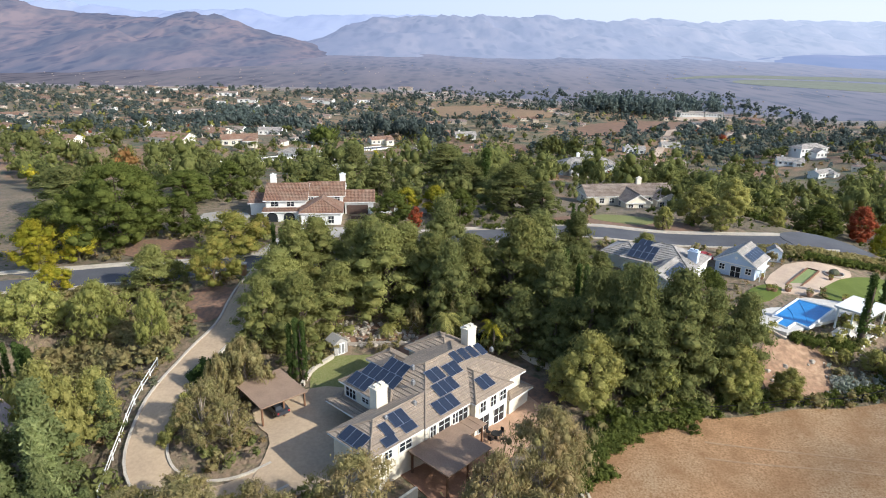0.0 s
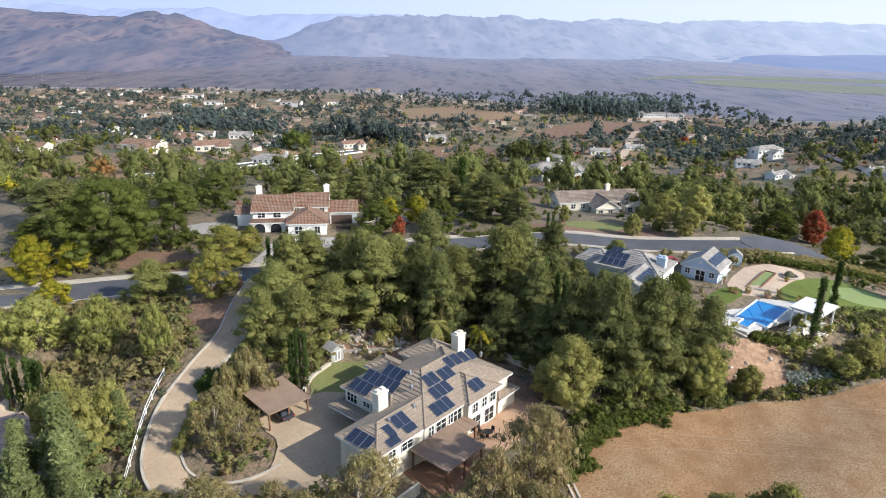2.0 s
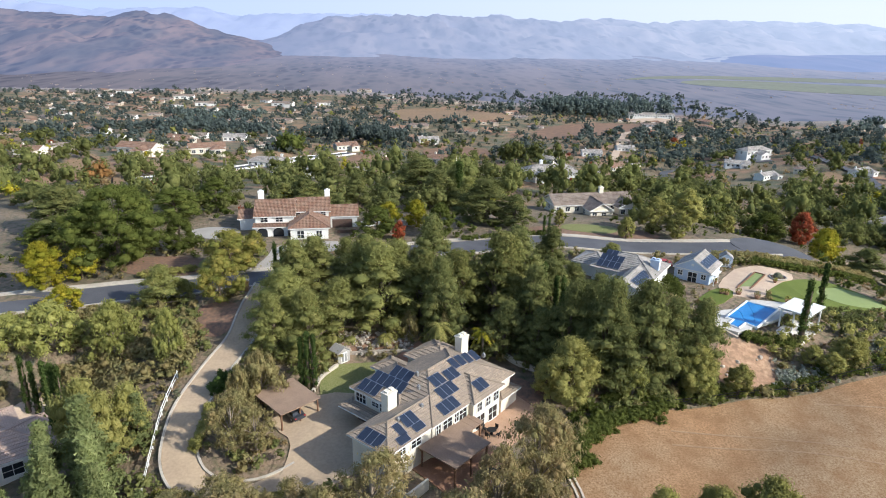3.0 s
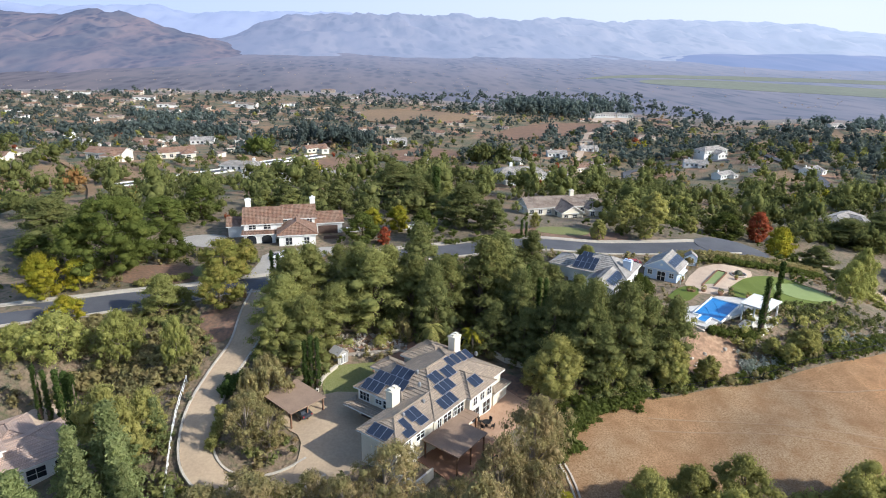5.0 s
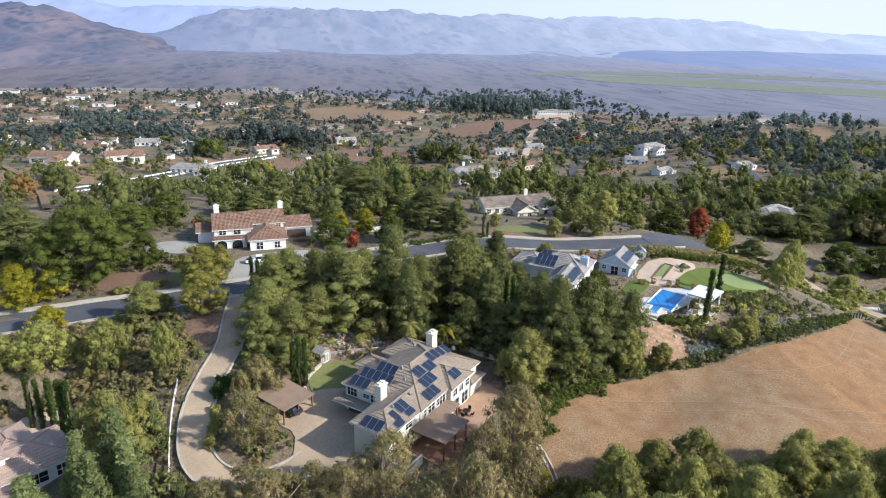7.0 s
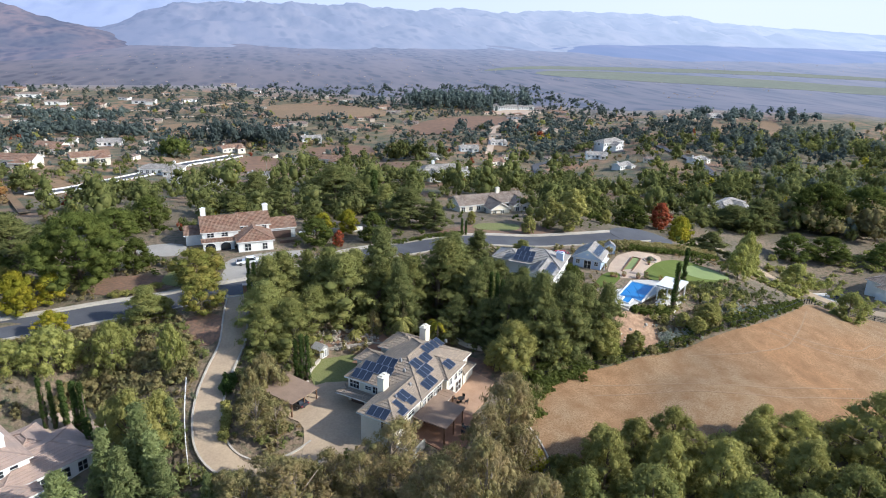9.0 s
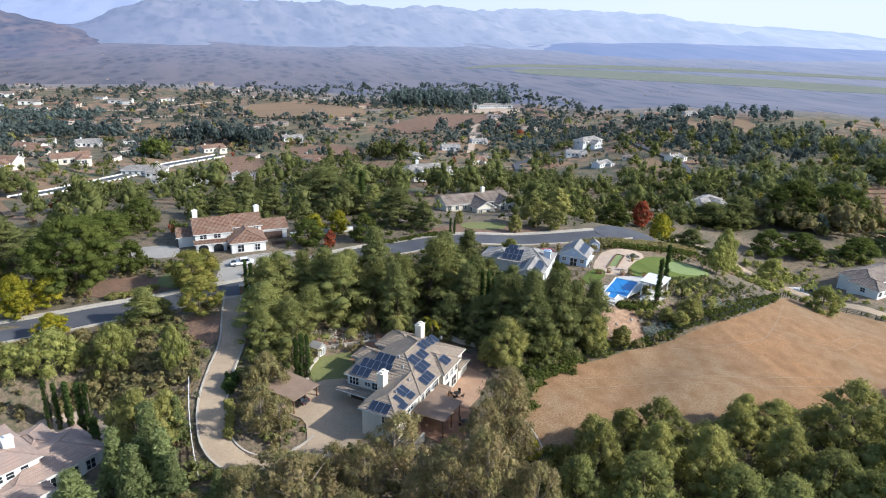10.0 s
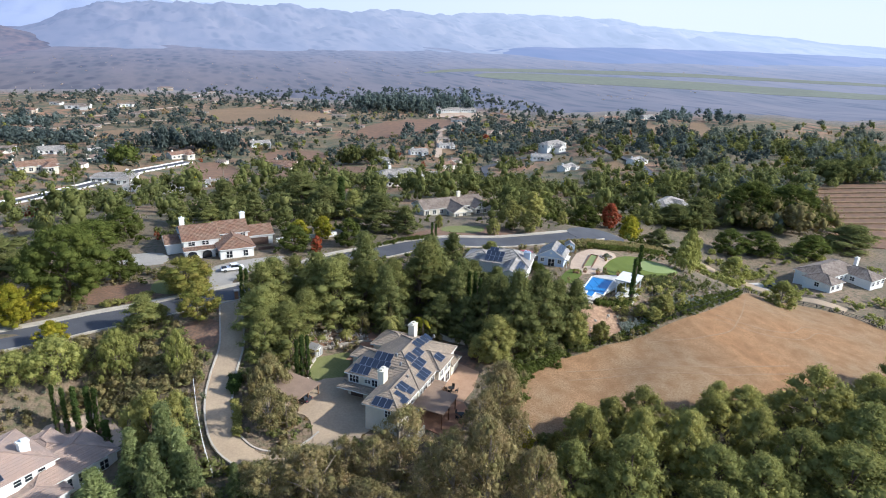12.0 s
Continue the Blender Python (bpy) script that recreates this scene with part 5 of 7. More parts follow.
def make_tree(kind, name, label, leaves, bark, seed, group):
    """A tree at the origin: tapered trunk with limbs, and a crown of many leaves in uneven clumps."""
    k, rng = KINDS[kind], np.random.default_rng(seed)
    H, R = k["h"], k["w"] / 2
    n = k["clumps"]
    f = k["start"] + (1 - k["start"]) * rng.random(n) ** 0.85
    rad = np.interp(f, [p[0] for p in k["prof"]], [p[1] for p in k["prof"]]) * R
    a = rng.random(n) * 2 * math.pi
    lobes = 1 + 0.15 * np.sin(a * 2 + seed) + 0.14 * np.sin(a * 3 + f * 8 + seed * 2.3) + rng.uniform(-0.14, 0.14, n)
    if kind == "cypress":
        lobes = 1.0
    cr = rng.uniform(*k["cr"], n)
    q = np.sqrt(rng.uniform(k["core"], 1.0, n))
    r = np.clip(rad * lobes * q - cr * 0.7, 0.02, None)
    cc = np.stack([r * np.cos(a), r * np.sin(a), f * H - cr * 0.4], 1)
    if kind in ("pine", "euc", "pepper"):
        cc[:, :2] += np.array([math.sin(seed), math.cos(seed)]) * 0.06 * cc[:, 2:3]
    m = int(k["leaves"] * 0.9)
    d = unit(rng, n * m)
    d[:, 2] = np.where(rng.random(n * m) < 0.55, np.abs(d[:, 2]), d[:, 2])
    depth = (0.62 + 0.62 * rng.random(n * m) ** 1.3)[:, None]
    off = d * np.repeat(cr, m)[:, None] * depth
    off[:, 2] *= k["flat"]
    if "droop" in k:
        off[:, 2] -= rng.random(n * m) ** 2 * k["droop"] * 1.3
    c = np.repeat(cc, m, 0) + off
    c[:, 2] = np.maximum(c[:, 2], 0.15)
    nr = d + rng.normal(size=d.shape) * 0.5
    nr /= np.linalg.norm(nr, axis=1)[:, None]
    hang = (0, 0, -1) if "droop" in k else ((0, 0, 1) if kind in ("cypress", "pine") else None)
    slim = 2.6 if kind in ("pine", "cedar", "euc", "pepper") else 1.7
    radii = np.stack([cr, cr, cr * k["flat"]], 1) * (0.5 if kind == "euc" else 0.68)
    t = thing(name, label, "tree", group=group)
    part("crown", leafy("crown", c, nr, rng.uniform(*k["leaf"], n * m) * (0.6 if slim > 2 else 0.66), leaves, rng, slim, hang, cc, radii), leaves, t)
    b = Build()
    tr = 0.022 * H + 0.05
    lean = [(0, 0, -1.2)] + [(math.sin(seed + s) * 0.03 * H * s, math.cos(seed * 1.7 + s) * 0.03 * H * s, H * s) for s in (0.15, 0.35, 0.6, 0.85)]
    b.tube(lean, [tr * 1.25, tr, tr * 0.75, tr * 0.45, 0.04], 7)
    for i in rng.choice(n, 0 if kind == "cypress" else 16, replace=False):
        z0 = cc[i, 2] * 0.55
        p0 = Vector((0.02 * H * z0 / H, 0, z0))
        p1 = Vector(cc[i])
        limb = Build() if kind in ("euc", "oak", "cedar") else b
        limb.tube([p0, p0.lerp(p1, 0.5) + Vector((0, 0, 0.25)), p1], [tr * 0.42, tr * 0.28, 0.03], 5)
        if limb is not b:
            part("limb", limb, bark, t, smooth=True)
    part("trunk", b, bark, t, smooth=True)
    return t


LEAF = dict(
    broad=foliage("dark_green_leaves", (0.066, 0.090, 0.026), (0.138, 0.162, 0.046), (0.082, 0.108, 0.031)),
    bright=foliage("fresh_green_leaves", (0.198, 0.215, 0.074), (0.370, 0.362, 0.138), (0.240, 0.250, 0.090)),
    pine=foliage("pine_needles", (0.140, 0.168, 0.062), (0.300, 0.302, 0.116), (0.176, 0.198, 0.074)),
    deep=foliage("deep_green_needles", (0.106, 0.128, 0.054), (0.228, 0.244, 0.098), (0.132, 0.156, 0.063)),
    cedar=foliage("blue_green_needles", (0.140, 0.180, 0.082), (0.270, 0.315, 0.150), (0.160, 0.205, 0.088)),
    euc=foliage("olive_brown_leaves", (0.225, 0.186, 0.104), (0.390, 0.322, 0.190), (0.205, 0.205, 0.096)),
    grey=foliage("olive_grey_leaves", (0.175, 0.180, 0.085), (0.335, 0.322, 0.163), (0.240, 0.205, 0.105)),
    pepper=foliage("light_green_leaves", (0.195, 0.225, 0.072), (0.370, 0.385, 0.138), (0.235, 0.258, 0.088)),
    yellow=foliage("yellow_green_leaves", (0.260, 0.247, 0.026), (0.429, 0.377, 0.052), (0.208, 0.234, 0.033)),
    gold=foliage("autumn_gold_leaves", (0.180, 0.185, 0.050), (0.310, 0.255, 0.082), (0.150, 0.175, 0.050)),
    red=foliage("autumn_red_leaves", (0.30, 0.075, 0.045), (0.43, 0.14, 0.075), (0.25, 0.09, 0.05)),
    cypress=foliage("cypress_sprays", (0.044, 0.075, 0.025), (0.101, 0.143, 0.046), (0.057, 0.091, 0.029)),
    dry=foliage("dry_brush_leaves", (0.234, 0.180, 0.105), (0.359, 0.272, 0.164), (0.180, 0.149, 0.083)),
    rust=foliage("rusty_autumn_leaves", (0.250, 0.140, 0.060), (0.380, 0.215, 0.095), (0.220, 0.150, 0.065)),
    brush=foliage("bare_mauve_brush", (0.30, 0.265, 0.265), (0.36, 0.32, 0.32), (0.25, 0.235, 0.24)),
    garden=foliage("dusky_green_leaves", (0.092, 0.112, 0.044), (0.172, 0.190, 0.072), (0.108, 0.128, 0.048)),
    # far and far_olive: leaf colours greyed and lightened to paint in haze
    far=foliage("far_hazed_grey_green_leaves", (0.090, 0.112, 0.098), (0.150, 0.175, 0.152), (0.078, 0.098, 0.092)),
    far_olive=foliage("far_hazed_olive_leaves", (0.110, 0.122, 0.088), (0.178, 0.188, 0.138), (0.096, 0.110, 0.086)),
    agave=foliage("blue_grey_agave_leaves", (0.24, 0.28, 0.27), (0.40, 0.43, 0.43), (0.20, 0.25, 0.21)),
    sage=foliage("grey_sage_leaves", (0.151, 0.179, 0.136), (0.272, 0.300, 0.243), (0.172, 0.194, 0.129)),
)


def grove(kind, rows, name, label, leaves, bark, seed, variants=2):
    """Plants trees of one kind: rows of x, y, height, width."""
    k = KINDS[kind]
    made = [make_tree(kind, name, label, leaves, bark, seed + i, label) for i in range(min(variants, len(rows)))]
    rng = random.Random(seed)
    for i, (x, y, h, w) in enumerate(rows):
        w *= 1.14 if kind == "pine" else 1.0
        m = pose(x, y, float(ground_z(x, y)), 0, 0, rng.uniform(0, 360)) @ Matrix.Diagonal((0.95 * w / k["w"], 0.95 * w / k["w"], h / k["h"], 1))
        if i < len(made):
            made[i].matrix_basis = m
        else:
            copy_thing(made[i % len(made)], m)


grove("giant", [(-63.8, 58.8, 16.5, 24), (184, 104, 18, 27), (208, 103, 17, 29)], "broadleaf_tree", "very large dark green spreading tree", LEAF["broad"], BARK, 17, 1)
grove("broad", [(-52.8, 64.8, 7.9, 8.8), (-10, 74.5, 7, 11), (4.9, 73.9, 9.1, 9.1), (-61.3, 89.1, 10.7, 13.8), (-54.7, 102.3, 10.6, 12), (-83.9, 68.8, 6.7, 9.2), (87, 107, 9, 11.6), (100, 99, 10.4, 11.7), (159, 73, 9.9, 16), (177, 66, 11, 13), (147, 75, 10.9, 13.6)],
      "broadleaf_tree", "dense dark green broadleaf garden tree", LEAF["broad"], BARK, 11)
grove("broad", [(20.7, 8.6, 10.5, 10.2), (17.4, 9.8, 6.4, 5.6), (41.4, 11.5, 6.9, 7), (50, 73.5, 8, 8.3), (58.8, 79, 7.7, 8.9), (79.4, 82, 6.5, 8.2), (63, 73.5, 6, 6.8), (-41, 2.6, 12.5, 10.5), (-45, -1.5, 12, 9), (-72.3, 44.5, 4.7, 6.4), (-5.5, 26.5, 2.6, 3.2), (36, 84, 6, 6), (71, 88, 8, 9), (63.9, 17.6, 5.2, 6.6), (70.2, 17.6, 4.4, 5.6), (73.8, 20.2, 4.8, 6.2), (66, 15.4, 3.2, 4.4), (60.5, 19.4, 3.4, 4.2), (48, 10.6, 4.5, 5)],
      "leafy_tree", "fresh green leafy garden tree", LEAF["bright"], BARK, 23)
grove("pine", [(-24.6, 19.6, 10.3, 9), (-19.6, 20.3, 12, 11), (-22.6, 33.5, 12.2, 11.3), (-16.1, 27.5, 14.3, 12.1), (-8, 31.5, 16.8, 12.8), (-0.9, 32, 15.4, 9.4), (6.7, 33, 18, 11.3), (12.6, 34.5, 19, 13.8), (-11.5, 36, 15.4, 10.3), (-47.7, 34.5, 11.5, 10), (40.6, 56, 5.7, 6.2), (-30.5, 110, 8.7, 8.8), (-39, 115, 8.8, 9.9), (16.4, 113.6, 12, 9), (-19.5, 38, 13, 10), (-14.5, 42.5, 13, 9), (-5, 38.5, 14, 9.5), (-25, 27, 12, 9.5)],
      "pine_tree", "tall mid-green pine with an uneven crown", LEAF["pine"], BARK, 31, 3)
grove("pine", [(17.9, 26.1, 13.8, 10.7), (21.8, 16.1, 15.3, 10.7), (26.9, 14, 17.2, 12.2), (32.7, 13.2, 17, 11.6), (37.7, 14, 12.6, 8.6), (42.3, 15, 11, 7.5), (28.8, 11, 11.5, 8.5), (17.5, 18.6, 9.1, 7.4), (3.2, 26.9, 12, 7.8), (12.5, 21.5, 10.4, 7.4), (27, 22, 11, 9), (34.5, 19.5, 8.5, 8.5), (18, 41, 14, 10), (25, 45, 11, 8), (2, 41, 13, 9), (23, 33, 12, 9), (31, 31, 8, 7), (37, 26, 6, 6), (28, 37, 8, 7)],
      "pine_tree", "dark green pine in a shady grove", LEAF["deep"], BARK, 47, 3)
grove("pine", [(-24.4, 123, 13.5, 14), (-16.3, 112, 11.2, 10.6), (1.8, 134.6, 14.5, 14.7), (7.9, 118.7, 14.6, 12.9), (17.1, 86.8, 12, 11.9), (23.8, 80.5, 10.3, 8.5), (-83, 80, 11.4, 14.5), (162, 107, 14.6, 20), (149, 109, 9.7, 14.8), (109, 69, 8.9, 10), (204, 72, 9.3, 18)],
      "pine_tree", "dark pine standing behind the street", LEAF["deep"], BARK, 53)
grove("broad", [(-72.2, 44.8, 9.1, 9.9), (-67.3, 49.4, 6.7, 7.3), (-63.8, 34.4, 5.4, 6.4), (104, 78, 12.5, 10.5), (101, 73, 7.5, 6.5), (-7.4, 83, 8.2, 9.1), (-0.7, 82, 6.7, 7.6), (14.6, -17, 6.3, 5.1)],
      "yellow_tree", "yellow-green tree with autumn leaves", LEAF["yellow"], BARK, 61)
grove("broad", [(-38.7, 51.4, 8.2, 13.5), (-36.6, 34.3, 8.4, 8.6), (-36.1, 61.7, 5.7, 4.1), (-78, 58, 6, 7)], "autumn_tree", "tree with leaves turning olive gold", LEAF["gold"], BARK, 67)
grove("broad", [(110, 98, 9.5, 8), (-4.8, 70, 4.4, 3.9), (113, 104, 6, 5)], "red_tree", "tree with red autumn leaves", LEAF["red"], BARK, 71, 1)
grove("pepper", [(-62.2, 26.2, 8.2, 12.4), (-51.9, 24.8, 9.4, 9.6), (-69, 26, 5.4, 8), (115.2, 60.3, 10.7, 10.2), (129.4, 53.8, 7.8, 9.9), (-40.8, 19.2, 7.5, 6.4), (119.9, 26.3, 6.9, 9), (97.9, 42.6, 8.1, 8.8), (41.4, 10.4, 5.5, 6), (30.5, 9.0, 5.5, 6), (-45, 38, 4, 6)],
      "pepper_tree", "light green weeping pepper tree", LEAF["pepper"], PALE_BARK, 79)
grove("pepper", [(-24.9, 9.9, 8.2, 7.4), (-27.6, 7, 7.2, 5.6), (2.8, 24.8, 6, 4.6), (-3, 26.8, 5, 5)], "pepper_tree", "olive-brown weeping tree by the driveway", LEAF["grey"], PALE_BARK, 83, 1)
grove("euc", [(-26.7, -1.5, 9.4, 7.4), (-23.6, -1.2, 7.4, 5.6), (-29, 2.2, 6.4, 4.2), (-25.5, 3.2, 6.5, 5.2), (-25.5, -11.9, 7.7, 9.3), (-32, -11.7, 6.3, 8.6), (-28.4, -16.7, 10.3, 11.5), (-38, -14, 7, 8)], "eucalyptus", "olive-grey eucalyptus with loose foliage", LEAF["grey"], PALE_BARK, 89)
grove("euc", [(-7.9, -15.6, 11.2, 11), (-16.5, -16.2, 8.9, 7.3), (11.6, -12.4, 15, 10.4), (14.5, -8.6, 11, 7), (1.6, -17.4, 9.1, 9), (6.2, -17.4, 10, 7.5), (-21.9, -19.7, 11.3, 10.4), (-12.8, -18.6, 12.7, 9.6), (2.4, -28.4, 13.4, 10.3), (-2, -25.2, 13.5, 10.4), (-7.4, -24.7, 11.4, 9.3), (8.8, -31.3, 10.4, 9.5), (-16, -28, 10, 11), (-28, -26, 9, 11), (10.6, -20, 8.6, 8)],
      "eucalyptus", "brownish olive eucalyptus with pale limbs", LEAF["euc"], PALE_BARK, 97, 3)
grove("oak", [(25.1, -18.1, 8, 8.8), (30.8, -18.8, 9, 8.9), (37, -19.5, 10.6, 11), (43.6, -24.2, 8.8, 11.9), (59.1, -21.4, 8.2, 12.1), (54.6, -19, 6.7, 8), (19.1, -20.4, 6.4, 5.9), (32.3, -25.4, 11.5, 10.7), (22.6, -24.3, 10.7, 9.3), (52.3, -20.7, 8.2, 8.9), (53.9, -29.9, 11, 11.6), (71.8, -25.8, 11.4, 14.1), (90, -24.1, 11.4, 12.7), (39.5, -28.6, 12.1, 12)],
      "oak", "rounded green oak in the lower wood", LEAF["bright"], BARK, 101, 3)
grove("oak", [(40.1, -35.2, 10.6, 12.8), (55.7, -37.2, 12, 13.7), (71.6, -37.4, 11.8, 14.9), (24.4, -33.5, 10.4, 11), (46.3, -39, 8.9, 12), (59.8, -43.9, 10.1, 13.8), (16.7, -28.9, 9.4, 8.9), (69.7, -46.3, 9.2, 12.1), (83, -31, 10, 12), (98, -32, 11, 13), (33, -43, 10, 12), (108, -20, 9, 11)],
      "oak", "mid-green oak in the lower wood", LEAF["pine"], BARK, 107)
grove("cedar", [(-42.8, -6.2, 15, 11), (-39.4, -12.5, 10, 7), (-40.6, -10.2, 10.3, 6.4), (-33.3, -15.2, 9.6, 5.4), (-47.7, -6.6, 9.6, 6.5), (-45.8, -9.9, 11.3, 6), (-44.5, -12.2, 10.2, 7), (-45.4, 1.2, 11.7, 8.6), (-52.5, -12, 8.1, 9), (-39.6, 1.5, 9.5, 6)], "cedar", "blue-green conifer with drooping tiers", LEAF["cedar"], BARK, 113)
grove("cypress", [(-61.3, 14.6, 9.6, 1.3), (-59.8, 14.3, 8.8, 1.3), (-58.1, 14.4, 8.4, 1.3), (-55.6, 11.8, 10.2, 1.4), (-54.3, 11, 9.4, 1.3), (-52.4, 5.1, 6.1, 1.5), (-27.2, 37.6, 9, 1), (-26.1, 38.3, 8.6, 1), (20.6, 29.8, 11.9, 1.1), (22.1, 26.9, 11.5, 1.1), (23, 25.7, 10.9, 1.1), (24, 25, 10.2, 1.1), (-19.5, 12.8, 7.9, 1), (-18.5, 12.6, 9.5, 1.1), (-17.5, 12.3, 8.7, 1), (74.8, 34.1, 9.6, 1.4), (64.6, 22.8, 11, 1.5), (29.6, 72.5, 5, 0.9), (30.8, 72.5, 4.1, 0.8), (13.3, 120.9, 14.2, 3)],
      "cypress", "narrow dark green upright cypress", LEAF["cypress"], BARK, 127)


def make_palm(x, y, h, w, leaves, label, seed):
    t = thing("palm", label, "palm", pose(x, y, float(ground_z(x, y))), "palms")
    rng = random.Random(seed)
    b = Build().tube([(0, 0, -0.5), (0.1, 0, h * 0.3), (0.05, 0.1, h * 0.8)], [0.24, 0.18, 0.15], 9)
    part("trunk", b, PALE_BARK, t, smooth=True)
    for i in range(16):
        a, rise = i * 2.4 + rng.uniform(-0.2, 0.2), rng.uniform(0.1, 0.9)
        f = Build()
        pts = []
        for s in np.linspace(0, 1, 7):
            r = w * 0.5 * s
            pts.append(Vector((math.cos(a) * r, math.sin(a) * r, h * 0.8 + w * (rise * s * 0.55 - 0.55 * s * s))))
        side = Vector((-math.sin(a), math.cos(a), 0))
        for p, q, s in zip(pts, pts[1:], np.linspace(0.1, 1, 6)):
            wd = 0.45 * math.sin(0.35 + s * 2.5)
            for e in (-1, 1):
                for u in (0, 0.34, 0.67):
                    o = p.lerp(q, u)
                    tip = o + side * e * wd * 1.5 + (q - p) * 0.6 - Vector((0, 0, wd * 0.6))
                    f.face([o, o + (q - p) * 0.3, tip])
            f.tube([p, q], [0.03, 0.025], 4)
        part("frond", f, leaves, t)


make_palm(1.8, 22.1, 6.6, 4.8, LEAF["bright"], "feather palm with a slender trunk behind the house", 3)
make_palm(8.9, 20.8, 6.2, 4.8, LEAF["yellow"], "yellowing feather palm behind the house", 5)
make_palm(-7.2, 24.9, 2.4, 3.2, LEAF["bright"], "small palm on the stony bank", 7)


# ---- brush and far trees, too many to count ----
def is_free(x, y, gap=0.8):
    """Clear of roads, terraces, lawns and houses."""
    ok = np.ones(x.shape, bool)
    for poly in CLEAR_AREAS:
        ok &= ~inside(x, y, poly)
    for lx, ly, half in CLEAR_WAYS:
        for px, py in zip(lx[::2], ly[::2]):
            ok &= (x - px) ** 2 + (y - py) ** 2 > (half + gap) ** 2
    for hx, hy, r in HOUSE_SPOTS:
        ok &= (x - hx) ** 2 + (y - hy) ** 2 > r * r
    return ok


def scatter(name, label, category, leaves, seed, x, y, h, w, per, leaf, low=0.1):
    """Clumps of foliage on the ground at x, y with heights h and widths w: one joined object."""
    rng = np.random.default_rng(seed)
    n = len(x)
    z = ground_z(x, y)
    k = 5 if per > 60 else (3 if h.mean() > 2.5 else 2)
    a = (np.arange(k)[None] * 2 * math.pi / max(k - 1, 1) + rng.random(n)[:, None] * 6.3 + rng.uniform(-0.5, 0.5, (n, k)))
    out = rng.uniform(0.16, 0.30, (n, k)) * w[:, None]
    up = rng.uniform(0.22, 0.62, (n, k))
    out[:, 0], up[:, 0] = out[:, 0] * 0.3, rng.uniform(0.55, 0.82, n)
    at = np.stack([x[:, None] + np.cos(a) * out, y[:, None] + np.sin(a) * out, z[:, None] + h[:, None] * (up + low * 0.6)], -1)
    big = rng.uniform(0.20, 0.34, (n, k))
    R = np.stack([w[:, None] * big, w[:, None] * big, h[:, None] * big * rng.uniform(0.85, 1.15, (n, k))], -1)
    pick = rng.integers(0, k, (n, per))
    row = np.arange(n)[:, None]
    d = unit(rng, n * per)
    d[:, 2] = np.where(rng.random(n * per) < 0.5, np.abs(d[:, 2]), d[:, 2])
    c = at[row, pick].reshape(-1, 3) + d * R[row, pick].reshape(-1, 3) * rng.uniform(0.62, 1.25, n * per)[:, None]
    c[:, 2] = np.maximum(c[:, 2], np.repeat(z, per))
    nr = d + rng.normal(size=d.shape) * 0.45
    nr /= np.linalg.norm(nr, axis=1)[:, None]
    size = np.repeat(w, per) * rng.uniform(*leaf, n * per) * 0.82
    return tagged(new(name, leafy(name, c, nr, size, leaves, rng, 1.6, None, at.reshape(-1, 3), R.reshape(-1, 3) * 0.66)), label, category, kind="stuff")


def spots(seed, n, x0, x1, y0, y1, patch=0.0, scale=60.0):
    rng = np.random.default_rng(seed)
    x, y = rng.uniform(x0, x1, n), rng.uniform(y0, y1, n)
    if patch > -1:
        keep = np.array([noise.noise(Vector((a / scale, b / scale, seed))) for a, b in zip(x, y)]) > patch
        x, y = x[keep], y[keep]
    k = is_free(x, y)
    return x[k], y[k], rng


for seed, key, label, n, patch, box, hh in (
        (1, "grey", "olive-green brush on the slopes", 3300, -0.25, (-80, 75, -48, 66), (0.6, 2.2)),
        (2, "dry", "dry brown brush and litter", 2700, -0.1, (-80, 110, -48, 66), (0.3, 1.2)),
        (3, "deep", "dark green undergrowth below the trees", 2300, -0.2, (-50, 48, -48, 60), (0.6, 2.4)),
        (4, "sage", "grey-green succulents and sage", 700, 0.0, (-80, 110, 8, 60), (0.4, 1.2)),
        (5, "broad", "garden shrubs along the street", 900, -0.1, (-90, 120, 45, 100), (0.6, 2.6))):
    x, y, rng = spots(seed, n, *box, patch, 18.0)
    h = rng.uniform(*hh, len(x))
    scatter("brush", label, "brush", LEAF[key], seed, x, y, h, h * rng.uniform(1.0, 1.9, len(x)), 32, (0.12, 0.28), 0.0)
# the wooded foreground floor
x, y, rng = spots(9, 900, 14, 130, -60, -17, -0.9, 20)
h = rng.uniform(1.0, 3.4, len(x))
scatter("brush", "green thicket under the foreground oaks", "brush", LEAF["bright"], 9, x, y, h, h * 1.5, 60, (0.09, 0.2), 0.0)
# thicket along the field's upper edge
rng = np.random.default_rng(12)
x = rng.uniform(17, 108, 900)
y = np.interp(x, [17, 28, 45, 60, 76, 99, 111], [0.2, 6.6, 9.0, 11.8, 15.2, 23.8, 31.6]) + rng.uniform(-0.4, 1.0, 900) + rng.random(900) * np.interp(x, [17, 40, 58, 75, 95, 108], [4, 2.5, 2, 4.5, 3.5, 1])
k = is_free(x, y, 0.2)
x, y = x[k], y[k]
h = rng.uniform(0.4, 1.3, len(x))
scatter("hedge", "low dark hedge along the field fence", "hedge", LEAF["broad"], 12, x, y, h, h * 1.7, 52, (0.10, 0.22), 0.0)


# ivy and low shrubs over the field's upper corner
rng = np.random.default_rng(13)
u = rng.random(190)
x = np.interp(u, [0, 0.35, 0.7, 1], [17.2, 20.2, 26, 36]) + rng.normal(0, 0.9, 190)
y = np.interp(u, [0, 0.35, 0.7, 1], [-6.5, -0.5, 3.6, 7.4]) + rng.normal(0, 0.9, 190)
h = rng.uniform(0.8, 2.0, 190)
